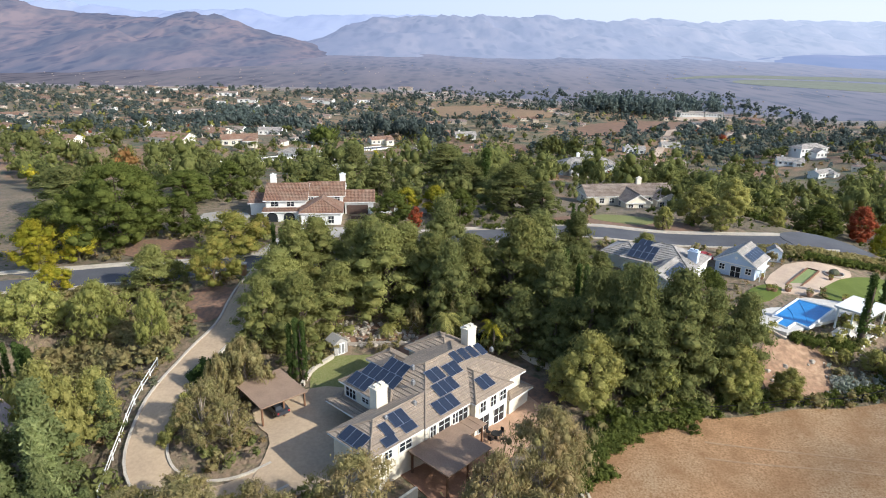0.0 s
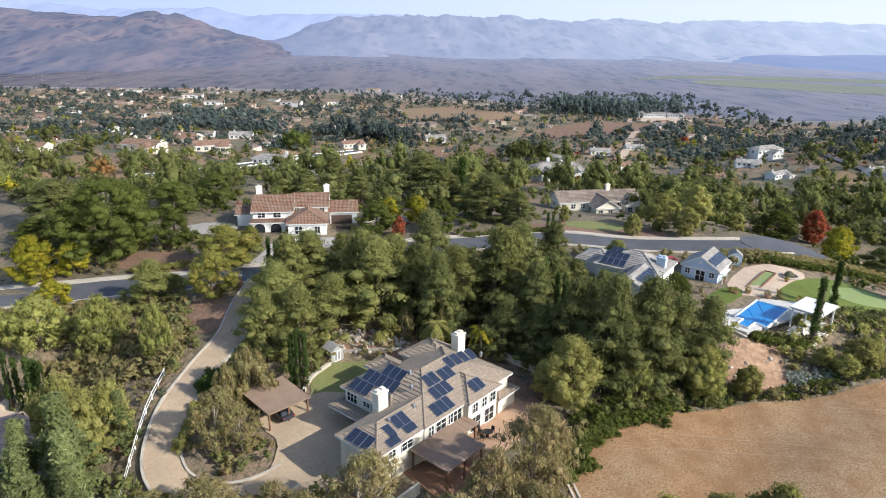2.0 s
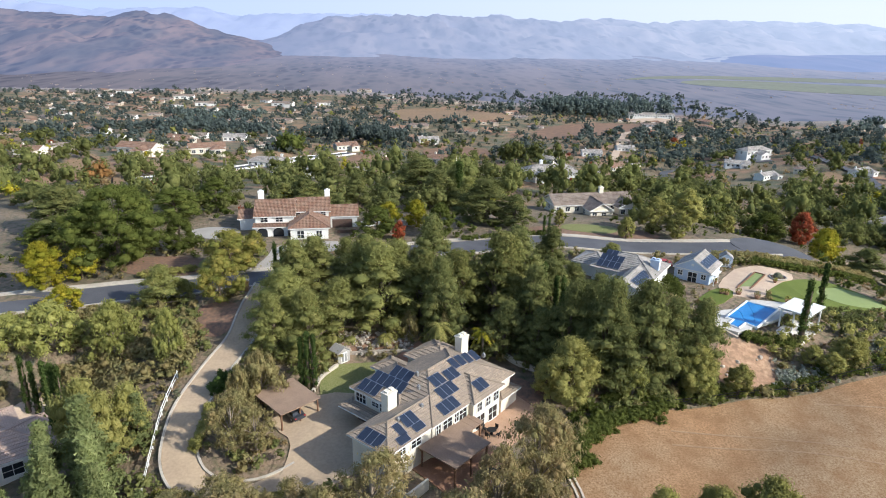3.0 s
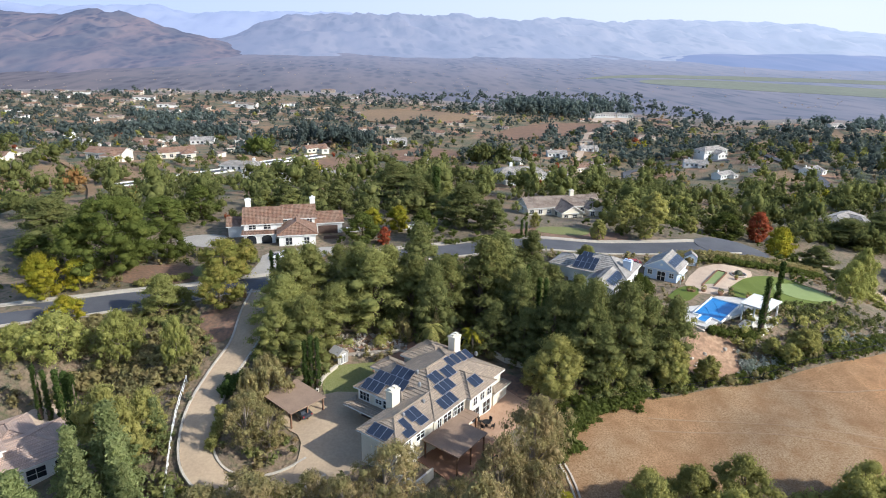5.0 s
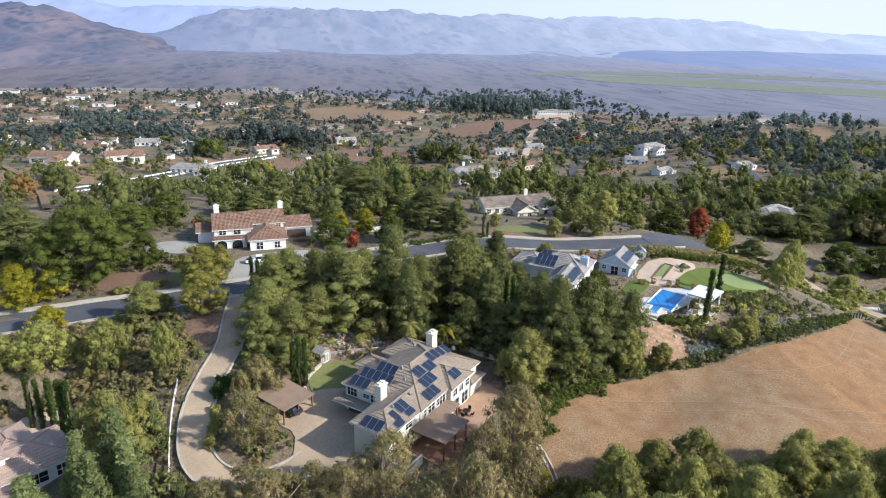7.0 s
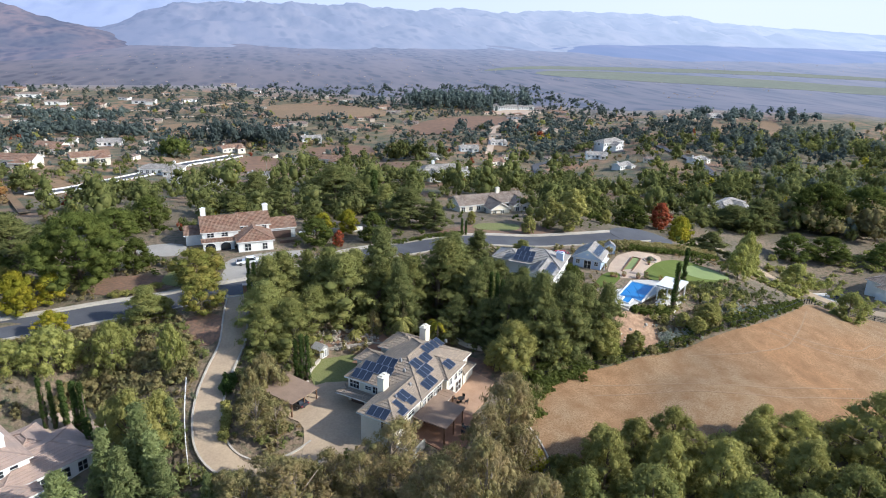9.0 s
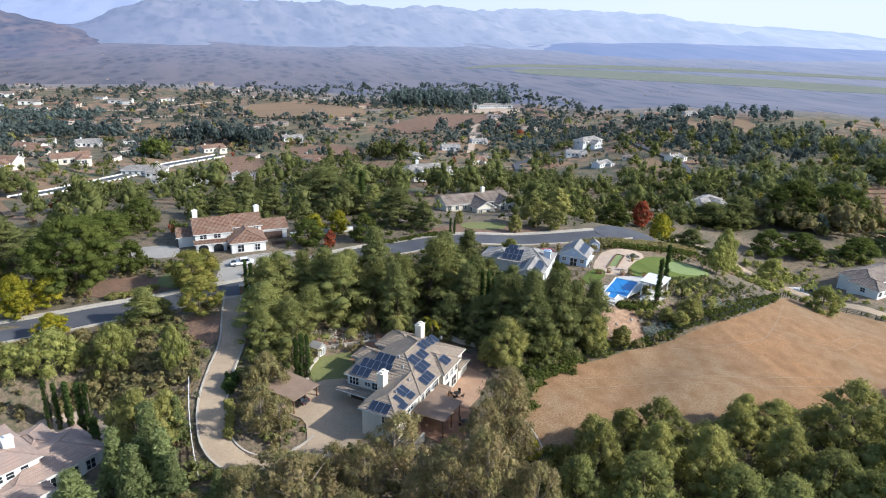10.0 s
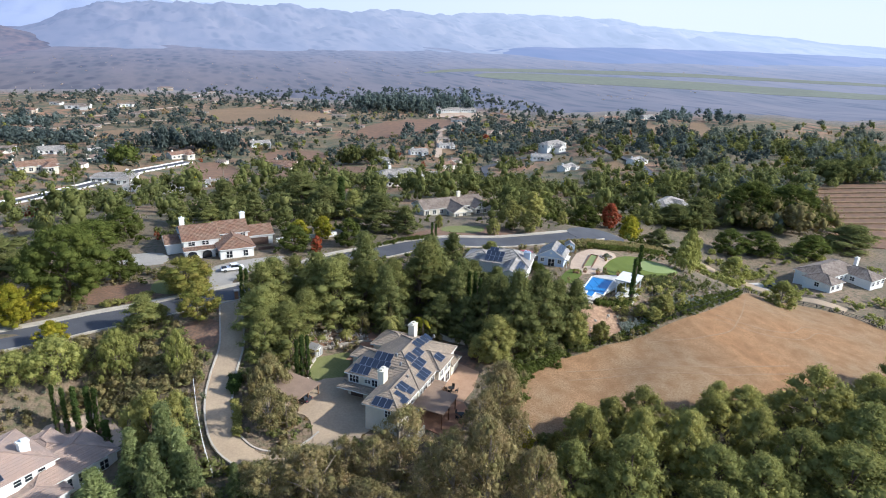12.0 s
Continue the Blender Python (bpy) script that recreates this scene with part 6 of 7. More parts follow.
scatter("brush", "dark green shrubs spilling onto the field's corner", "brush", LEAF["broad"], 13, x, y, h, h * 1.5, 90, (0.09, 0.18), 0.0)


def band(seed, n, y0, y1, key, label, patch, hh, ww, per, leaf, scale=70.0):
    """Trees over the slopes beyond the street, inside the stretch of land that spreads with distance."""
    rng = np.random.default_rng(seed)
    y = y0 + (y1 - y0) * rng.random(n) ** 0.8
    x = rng.uniform(-0.85, 1.75, n) * (y + 60) * 0.85 + 10
    keep = np.array([noise.noise(Vector((a / scale, b / scale, seed * 0.37))) for a, b in zip(x, y)]) > patch
    x, y = x[keep], y[keep]
    k = is_free(x, y) & (x < 400 + np.maximum(0, 430 - y))
    x, y = x[k], y[k]
    h = rng.uniform(*hh, len(x)) * rng.choice([0.6, 0.8, 1.0, 1.25], len(x))
    scatter("far_trees", label, "trees", LEAF[key], seed, x, y, h, h * rng.uniform(*ww, len(x)), per, leaf, 0.12)


band(21, 560, 92, 205, "garden", "dark green trees between the gardens", -0.3, (4, 9), (0.8, 1.3), 150, (0.065, 0.15), 48)
band(22, 380, 92, 215, "garden", "dark pines between the gardens", -0.15, (6, 13), (0.55, 0.9), 150, (0.065, 0.15), 40)
band(19, 420, 92, 230, "deep", "mid-green trees between the gardens", -0.2, (3.5, 8), (0.8, 1.3), 120, (0.065, 0.15), 36)
band(18, 220, 92, 260, "pepper", "light green trees between the gardens", -0.1, (3, 6.5), (0.9, 1.4), 110, (0.07, 0.16), 30)
band(20, 760, 200, 340, "garden", "dark trees round the lower gardens", 0.0, (4, 11), (0.6, 1.2), 100, (0.07, 0.17), 34)
band(23, 600, 92, 330, "deep", "fresh green garden trees", -0.1, (3, 6), (0.9, 1.3), 120, (0.075, 0.17))
band(24, 170, 92, 420, "yellow", "yellowing garden trees", 0.0, (3, 6), (0.8, 1.2), 130, (0.08, 0.18))
band(25, 70, 92, 500, "red", "rust-red autumn trees", 0.05, (3, 6), (0.8, 1.2), 110, (0.08, 0.18))
band(26, 420, 92, 420, "dry", "brown dry shrubs", -0.1, (1.5, 4), (1.0, 1.6), 70, (0.1, 0.22))
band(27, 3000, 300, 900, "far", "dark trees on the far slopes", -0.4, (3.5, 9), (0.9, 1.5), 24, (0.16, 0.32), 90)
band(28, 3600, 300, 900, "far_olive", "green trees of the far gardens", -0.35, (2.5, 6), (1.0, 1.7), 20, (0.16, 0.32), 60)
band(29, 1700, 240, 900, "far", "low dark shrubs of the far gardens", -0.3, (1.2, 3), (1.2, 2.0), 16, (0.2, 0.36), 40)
band(30, 500, 300, 760, "pepper", "bright green garden trees far down the slope", -0.2, (2.5, 5.5), (1.0, 1.5), 22, (0.16, 0.32), 50)
band(32, 520, 240, 430, "garden", "dark trees among the lower gardens", -0.25, (2.5, 7), (0.8, 1.3), 55, (0.10, 0.22), 40)
band(33, 360, 230, 430, "far_olive", "olive shrubs among the lower gardens", -0.25, (1.2, 3.2), (1.1, 1.8), 30, (0.14, 0.28), 30)
band(31, 300, 260, 700, "dry", "brown bare-twigged trees far down the slope", -0.1, (2.5, 6), (1.0, 1.4), 22, (0.16, 0.32), 50)


def clump(seed, n, x0, x1, y0, y1, hh, ww, key, label, per=50, leaf=(0.12, 0.25)):
    """A wood that stands together in one stretch of land."""
    rng = np.random.default_rng(seed)
    u = rng.random(n)
    x, y = x0 + (x1 - x0) * u + rng.normal(0, 3, n), y0 + (y1 - y0) * rng.random(n)
    k = is_free(x, y)
    x, y = x[k], y[k]
    h = rng.uniform(*hh, len(x))
    scatter("far_trees", label, "trees", LEAF[key], seed, x, y, h, h * rng.uniform(*ww, len(x)), per, leaf, 0.12)


rng = np.random.default_rng(79)
x, y = smooth_line(LANE, 5.0)
x, y = x + rng.normal(0, 0.5, len(x)) + 4.8, y - 2.6 + rng.normal(0, 0.6, len(y))
h = rng.uniform(0.8, 1.9, len(x))
scatter("hedge", "round green shrubs before the lane wall", "hedge", LEAF["pine"], 79, x, y, h, h * 1.4, 30, (0.16, 0.3), 0.0)
clump(80, 64, -62, 2, 382, 408, (10, 16), (0.5, 0.8), "far", "row of tall dark eucalyptus behind the lane")
clump(81, 6, -82, -68, 330, 338, (9, 12), (1.3, 1.7), "broad", "dense round dark trees by the lane", 90)
clump(91, 9, -128, -100, 172, 200, (6, 10), (1.0, 1.4), "rust", "orange-brown autumn trees below the villa gardens", 120, (0.07, 0.15))
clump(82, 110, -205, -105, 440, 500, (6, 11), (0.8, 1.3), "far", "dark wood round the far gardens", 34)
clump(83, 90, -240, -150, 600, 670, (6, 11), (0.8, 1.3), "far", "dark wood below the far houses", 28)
clump(84, 16, 50, 88, 300, 318, (9, 14), (0.6, 0.9), "garden", "tall dark trees beside the tilled field", 80)
clump(85, 80, 390, 540, 455, 535, (5, 14), (0.7, 1.2), "far", "tall dark trees on the eastern rise", 40)
clump(86, 46, 165, 235, 84, 112, (8, 15), (0.7, 1.0), "grey", "tall olive-brown eucalyptus on the eastern slope", 130, (0.06, 0.14))
clump(87, 30, 215, 285, 140, 185, (8, 14), (0.7, 1.1), "deep", "tall green trees on the eastern slope", 110, (0.06, 0.14))
clump(88, 12, 312, 350, 172, 186, (11, 15), (1.0, 1.4), "garden", "massed dark trees above the terraced field", 120, (0.06, 0.14))
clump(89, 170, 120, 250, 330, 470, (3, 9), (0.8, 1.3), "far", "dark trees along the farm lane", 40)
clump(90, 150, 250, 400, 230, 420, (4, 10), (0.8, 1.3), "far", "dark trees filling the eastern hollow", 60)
# the dark wood beside the tilled field
rng = np.random.default_rng(40)
x, y = rng.normal(222, 40, 170), rng.normal(694, 14, 170)
h = rng.uniform(11, 22, 170)
scatter("far_trees", "dark eucalyptus wood at the valley's edge", "trees", LEAF["far"], 40, x, y, h, h * 0.7, 60, (0.12, 0.26), 0.1)
# thick woods on the eastern slope
rng = np.random.default_rng(44)
for seed, key, n, label, hh in ((44, "far_olive", 380, "dark trees crowding the eastern slope", (5, 13)), (45, "pine", 240, "green trees crowding the eastern slope", (4, 10)),
                                (46, "pepper", 60, "light green trees on the eastern slope", (3, 8)), (47, "dry", 160, "dry brush on the eastern slope", (1.5, 4))):
    y = rng.uniform(75, 420, n)
    x = rng.uniform(0.55, 1.0, n) * (150 + y * 1.15) + rng.uniform(0, 60, n)
    k = is_free(x, y) & (np.array([noise.noise(Vector((a / 34, b / 34, 4.4))) for a, b in zip(x, y)]) > (-0.12 if seed < 47 else -1))
    x, y = x[k], y[k]
    h = rng.uniform(*hh, len(x))
    scatter("far_trees", label, "trees", LEAF[key], seed, x, y, h, h * rng.uniform(0.7, 1.1, len(x)), 120, (0.08, 0.18), 0.1)
x, y, rng = spots(50, 420, -74, -37, 14, 37, -0.1, 14)
h = rng.uniform(0.9, 2.8, len(x))
scatter("brush", "olive-grey chaparral on the western bank", "brush", LEAF["grey"], 50, x, y, h, h * 1.5, 70, (0.09, 0.2), 0.0)
x, y, rng = spots(51, 420, 112, 185, -5, 75, -0.3, 20)
h = rng.uniform(0.8, 3.0, len(x))
scatter("brush", "green shrubs round the lower house", "brush", LEAF["pepper"], 51, x, y, h, h * 1.5, 70, (0.09, 0.2), 0.0)
# brush of the valley floor
rng = np.random.default_rng(60)
for seed, key, n, label, hh in ((60, "brush", 900, "bare mauve brush on the valley floor", (1, 2.6)),):
    y = 760 + 900 * rng.random(n) ** 1.3
    x = rng.uniform(-0.75, 1.25, n) * (y + 60) * 0.85 + 10
    k = is_free(x, y) & (np.array([noise.noise(Vector((a / 130, b / 130, seed * 0.3))) for a, b in zip(x, y)]) > (-0.25 if seed == 60 else 0.08))
    x, y = x[k], y[k]
    h = rng.uniform(*hh, len(x))
    scatter("far_brush", label, "brush", LEAF[key], seed, x, y, h, h * rng.uniform(1.2, 2.6, len(x)), 22, (0.18, 0.4), 0.0)
# planted bank below the pool
rng = np.random.default_rng(70)
for seed, key, n, label, hh, at in ((70, "bright", 34, "rounded green shrubs on the planted bank", (1.2, 2.8), (70, 26, 11, 5)), (71, "agave", 170, "blue-grey agaves on the planted bank", (0.5, 1.0), (59.6, 15.4, 2.6, 1.2)), (74, "agave", 210, "drift of blue-grey agaves above the fence", (0.5, 1.0), (83.5, 22.3, 4.6, 1.3)), (75, "deep", 260, "olive shrubs round the green", (0.5, 1.8), (84, 31, 8, 3.2)),
                                    (72, "deep", 70, "low dark shrubs on the planted bank", (0.5, 1.3), (72, 24, 13, 6)), (73, "dry", 120, "dry grass tufts on the planted bank", (0.3, 0.8), (62, 20, 12, 3))):
    x, y = rng.normal(at[0], at[2], n), rng.normal(at[1], at[3], n)
    k = is_free(x, y)
    x, y = x[k], y[k]
    h = rng.uniform(*hh, len(x))
    scatter("brush", label, "brush", LEAF[key], seed, x, y, h, h * rng.uniform(1.0, 1.5, len(x)), 60, (0.10, 0.22), 0.0)


# ---- pool garden ----
def slab(name, pts, z0, z1, material, label, category, kind="", parent=None):
    b = Build()
    b.face([(x, y, z1) for x, y in pts])
    b.face([(x, y, z0) for x, y in pts[::-1]])
    for (xa, ya), (xb, yb) in zip(pts, pts[1:] + pts[:1]):
        b.face([(xa, ya, z0), (xb, yb, z0), (xb, yb, z1), (xa, ya, z1)])
    ob = part(name, b, material, parent)
    return tagged(ob, label, category, kind=kind) if parent is None else ob


POOL = [(61.4, 35.8), (65.3, 31.7), (57.2, 24.1), (56.2, 26.1), (53.9, 24.0), (52.9, 25.8), (54.8, 27.6), (53.6, 28.4)]
pool = thing("swimming_pool", "rectangular swimming pool under a bright blue cover", "pool")
slab("cover", POOL, PADZ - 0.3, PADZ + 0.03, COVER, "", "", parent=pool)
ring = Build()
for (xa, ya), (xb, yb) in zip(POOL, POOL[1:] + POOL[:1]):
    ring.tube([(xa, ya, PADZ + 0.04), (xb, yb, PADZ + 0.04)], [0.22, 0.22], 6)
part("coping", ring, TRIM, pool, "pale coping round the pool")
for (xa, ya), (xb, yb) in (((61.4, 35.8), (57.2, 24.1)), ((58, 33.8), (56.2, 26.1))):
    part("seam", Build().tube([(xa, ya, PADZ + 0.03), ((xa + xb) / 2 + 0.4, (ya + yb) / 2, PADZ + 0.05), (xb, yb, PADZ + 0.03)], [0.05] * 3, 5), COVER, pool)


def pergola():
    p = thing("pergola", "white flat-roofed pergola beside the pool", "pergola", pose(66.6, 27.0, PADZ, 0, 0, 38))
    part("roof", Build().box(-3.4, 3.4, -2.7, 2.7, 2.6, 2.72), TRIM, p)
    for x in (-3.0, 3.0):
        part("beam", Build().box(x - 0.1, x + 0.1, -2.6, 2.6, 2.3, 2.55), TRIM, p)
        for y in (-2.2, 0, 2.2):
            part("post", Build().box(x - 0.12, x + 0.12, y - 0.12, y + 0.12, -1.6, 2.3), TRIM, p)
    for i in range(9):
        x = -3.2 + i * 0.8
        part("rafter", Build().box(x - 0.05, x + 0.05, -2.8, 2.8, 2.46, 2.59), TRIM, p)


pergola()
laid("lower_terrace", [(60, 24), (64, 21.5), (71, 27), (69, 31.5)], DECKING, "pale terrace under the pergola", "terrace", 0.25, soft=0)


def patio_set(x, y, z, turn, metal, label):
    t = thing("patio_table", label + " table", "table", pose(x, y, z, 0, 0, turn))
    part("tabletop", Build().tube([(0, 0, 0.7), (0, 0, 0.75)], [0.65, 0.65], 14), metal, t)
    part("stem", Build().tube([(0, 0, 0), (0, 0, 0.7)], [0.25, 0.06], 8), metal, t)
    for a in range(4):
        m = pose(x, y, z, 0, 0, turn + a * 90 + 20) @ pose(0, -1.1, 0)
        c = thing("patio_chair", label + " chair beside the table", "chair", m, "patio chairs")
        part("seat", Build().box(-0.25, 0.25, -0.25, 0.25, 0.4, 0.46), metal, c)
        part("backrest", Build().box(-0.25, 0.25, -0.27, -0.22, 0.46, 0.95), metal, c)
        for sx in (-0.22, 0.22):
            for sy in (-0.22, 0.22):
                part("leg", Build().box(sx - 0.025, sx + 0.025, sy - 0.025, sy + 0.025, 0, 0.4), metal, c)


DARK_METAL = plain("black_metal", (0.02, 0.02, 0.022), rough=0.4, metal=0.5)
patio_set(66.0, 26.4, float(ground_z(66, 26.4)) + 0.25, 10, TRIM, "white metal garden")
PX = AX @ Vector((17.5, -2.6, 0))
patio_set(PX.x, PX.y, float(ground_z(PX.x, PX.y)) + 0.14, 30, DARK_METAL, "dark metal patio")
PX = AX @ Vector((11.0, -7.2, 0))
patio_set(PX.x, PX.y, float(ground_z(PX.x, PX.y)) + 0.14, 5, DARK_METAL, "dark metal patio")


def planter(x, y, z, s, label="terracotta pot with a small shrub"):
    p = thing("planter", label, "planter", pose(x, y, z), "pots on the terrace")
    part("pot", Build().tube([(0, 0, 0), (0, 0, 0.35 * s), (0, 0, 0.55 * s), (0, 0, 0.6 * s)], [0.25 * s, 0.42 * s, 0.45 * s, 0.5 * s], 12), BRICK_PAVE, p)
    rng = np.random.default_rng(int(x * 10))
    d = unit(rng, 160)
    part("plant", leaf_blades("plant", d * 0.5 * s + np.array([0, 0, 0.85 * s]), d, rng.uniform(0.1, 0.22, 160), LEAF["gold"], rng), LEAF["gold"], p)


for x, y in ((61.0, 38.6), (63.9, 36.9), (68.6, 34.4), (58.5, 38.4)):
    planter(x, y, PADZ + 0.05, 1.2)
for x, y in ((57.6, 38.6), (59.4, 45.2), (72.8, 46.4)):
    planter(x, y, float(ground_z(x, y)) + 0.1, 0.9)
BOCCE = [(62.4, 42.1), (63.8, 40.4), (72.2, 49.5), (70.8, 51.0)]
bz = float(ground_z(66, 45)) + 0.16
court = thing("bocce_court", "green bocce court with a dark wooden border", "court")
slab("turf_strip", BOCCE, bz - 0.5, bz + 0.05, PUTTING, "", "", parent=court)
for (xa, ya), (xb, yb) in zip(BOCCE, BOCCE[1:] + BOCCE[:1]):
    part("border", Build().tube([(xa, ya, bz + 0.08), (xb, yb, bz + 0.08)], [0.2, 0.2], 4), WOOD, court)
bed = thing("planting_bed", "round stone-edged planting bed with a shrub", "planting bed", pose(74.8, 49.0, float(ground_z(74.8, 49)) + 0.1))
part("edging", Build().tube([(1.7 * math.cos(a), 1.7 * math.sin(a), 0.15) for a in np.linspace(0, 2 * math.pi, 19)], [0.22] * 19, 6), STONE, bed)
part("soil", Build().face([(1.6 * math.cos(a), 1.6 * math.sin(a), 0.14) for a in np.linspace(0, 2 * math.pi, 18, endpoint=False)]), SOIL, bed)
rng = np.random.default_rng(5)
d = unit(rng, 300)
d[:, 2] = abs(d[:, 2])
part("plant", leaf_blades("plant", d * 0.9 + np.array([0, 0, 0.3]), d, rng.uniform(0.15, 0.35, 300), LEAF["sage"], rng), LEAF["sage"], bed)


def hedge_row(pts, w, h, key, seed, label, n=380):
    rng = np.random.default_rng(seed)
    x, y = smooth_line(pts, 0.5)
    i = rng.integers(0, len(x), n)
    xx, yy = x[i] + rng.uniform(-w, w, n) / 2, y[i] + rng.uniform(-w, w, n) / 2
    hh = rng.uniform(0.85, 1.1, n) * h
    scatter("hedge", label, "hedge", LEAF[key], seed, xx, yy, hh, np.full(n, w), 44, (0.12, 0.24), 0.0)


hedge_row([(67, 57), (71, 56.6), (80, 56.3), (92, 57), (104, 59)], 1.5, 1.5, "broad", 201, "long clipped green hedge round the garden court")
hedge_row([(66, 60), (80, 59.5), (95, 61), (106, 63)], 2.2, 1.7, "grey", 202, "grey-green shrub border by the turning circle")
hedge_row([(55, 22.6), (58.5, 22.2), (63, 22)], 1.6, 1.4, "broad", 203, "dark clipped hedge below the pool", 130)
hedge_row([(48, 38), (50, 42), (49.5, 46)], 2.0, 1.8, "broad", 204, "shrubs beside the guest house path", 90)
hedge_row([(-18.2, 12.6), (-18.4, 15.4), (-17, 18.4), (-15.4, 20.6)], 1.1, 0.8, "grey", 205, "low planting above the garden wall", 90)
hedge_row([(-31.6, 10), (-30.9, 13)], 1.6, 1.8, "cypress", 206, "dark round clipped shrubs by the driveway", 60)
hedge_row([(-32, -1), (-31.4, 3.5), (-31.6, 6.5)], 1.2, 1.2, "bright", 207, "green edging shrubs inside the driveway bend", 110)
hedge_row([(-34, -8.5), (-30, -9.5), (-24, -10), (-19, -9.8)], 1.6, 1.3, "gold", 208, "low yellowish shrubs along the drive", 120)
hedge_row([(10, 70.5), (20, 72.5), (30, 73)], 1.6, 1.1, "broad", 209, "garden shrubs by the pavement", 120)
hedge_row([(-56, 49), (-50, 50.5), (-47, 52)], 1.8, 1.3, "bright", 210, "clipped shrubs on the mulched bank", 60)


def shed(x, y, z, turn, w, d, h, wall, roof, label):
    s = thing("garden_shed", label, "shed", pose(x, y, z, 0, 0, turn))
    b = Build().box(-w / 2, w / 2, -d / 2, d / 2, -0.3, h)
    b.face([(-w / 2, -d / 2, h), (w / 2, -d / 2, h), (0, -d / 2, h + w * 0.32)])
    b.face([(w / 2, d / 2, h), (-w / 2, d / 2, h), (0, d / 2, h + w * 0.32)])
    part("wall", b, wall, s)
    for e in (-1, 1):
        r = Build()
        r.face([(e * (w / 2 + 0.15), -d / 2 - 0.12, h - 0.09), (e * (w / 2 + 0.15), d / 2 + 0.12, h - 0.09), (0, d / 2 + 0.12, h + w * 0.33), (0, -d / 2 - 0.12, h + w * 0.33)])
        r.face([(e * (w / 2 + 0.15), -d / 2 - 0.12, h - 0.03), (e * (w / 2 + 0.15), d / 2 + 0.12, h - 0.03), (0, d / 2 + 0.12, h + w * 0.33 + 0.06), (0, -d / 2 - 0.12, h + w * 0.33 + 0.06)])
        part("roof_slope", r, roof, s)
    for e in (-1, 1):
        dr = part("door", Build().box(min(0, e * 0.6), max(0, e * 0.6), -d / 2 - 0.05, -d / 2, 0.05, h - 0.1), WHITE, s)
        part("door_panel", Build().box(min(e * 0.1, e * 0.5), max(e * 0.1, e * 0.5), -d / 2 - 0.07, -d / 2 - 0.04, 0.25, h - 0.3), METAL, dr)


SHED_GREY = surface("grey_resin_siding", (0.40, 0.38, 0.35), (0.34, 0.32, 0.30), big=1, small=8, bump=0.1)
shed(-14.5, 21.6, 0.9, 40, 2.3, 2.3, 2.0, SHED_GREY, SHED_GREY, "small grey resin garden shed with white doors")
shed(66.6, 56.0, 4.6, -20, 2.6, 2.2, 2.1, BLUE_SIDING, TILE_GREY, "small pale blue shed behind the guest house")

# low walls
strip("garden_wall", [(-17.7, 11.4), (-17.7, 14.9), (-16.4, 17.5), (-14.8, 19.6)], 0.22, KERB, "low curved white garden wall by the lawn", "wall", 0.6, thick=0.8)
strip("yard_wall", [(12.6, 21.5), (13, 19.6), (13.6, 17.6), (15, 16.8), (17.2, 16.4)], 0.2, STUCCO, "low curved cream wall round the yard", "wall", 0.9, thick=1.1)
strip("pool_wall", [(49.0, 26.2), (53.2, 22.4)], 0.25, KERB, "pale concrete edge wall of the pool deck", "wall", 0.45, thick=1.2)
strip("bank_wall", [(-13, 23.2), (-9, 23.6), (-5, 23.2), (-2, 22.6)], 0.25, STONE, "low stone edging below the bank", "wall", 0.35, thick=0.5)
strip("drain", [(17.2, -6.2), (18.1, -8), (18.4, -11), (18.0, -15)], 0.14, KERB, "narrow concrete drain beside the field", "drain", 0.25)
strip("drain", [(16.5, -6.2), (17.4, -8), (17.7, -11), (17.3, -15)], 0.14, KERB, "narrow concrete drain beside the field", "drain", 0.25)
slab("front_wall", [tuple((AX @ Vector(p))[:2]) for p in ((-0.5, -3.2, 0), (3.5, -3.2, 0), (3.5, -2.9, 0), (-0.5, -2.9, 0))], -1.5, 1.2, STUCCO, "cream garden wall enclosing the side yard", "wall")
slab("front_wall", [tuple((AX @ Vector(p))[:2]) for p in ((-0.5, -3.2, 0), (-0.2, -3.2, 0), (-0.2, 0.4, 0), (-0.5, 0.4, 0))], -1.5, 1.2, STUCCO, "cream garden wall beside the house corner", "wall")
for x, y in ((-28.2, 41.5), (-32.8, 38.2)):
    g = thing("gate_pillar", "brick gate pillar with a pale cap", "pillar", pose(x, y, float(ground_z(x, y))), "gate pillars")
    part("shaft", Build().box(-0.4, 0.4, -0.4, 0.4, -0.3, 2.0), BRICK_PAVE, g)
    part("cap", Build().box(-0.5, 0.5, -0.5, 0.5, 2.0, 2.2), KERB, g)
pond = thing("pond", "dark oval pond with a pale rim behind the house", "pond")
PZ = float(ground_z(6, 24)) + 0.25
oval = [(5.6 + 4.0 * math.cos(a), 24.6 + 2.9 * math.sin(a)) for a in np.linspace(0, 2 * math.pi, 28, endpoint=False)]
slab("water", oval, PZ - 1.5, PZ, WATER, "", "", parent=pond)
part("rim", Build().tube([(x, y, PZ + 0.05) for x, y in oval + oval[:1]], [0.22] * 29, 6), KERB, pond)

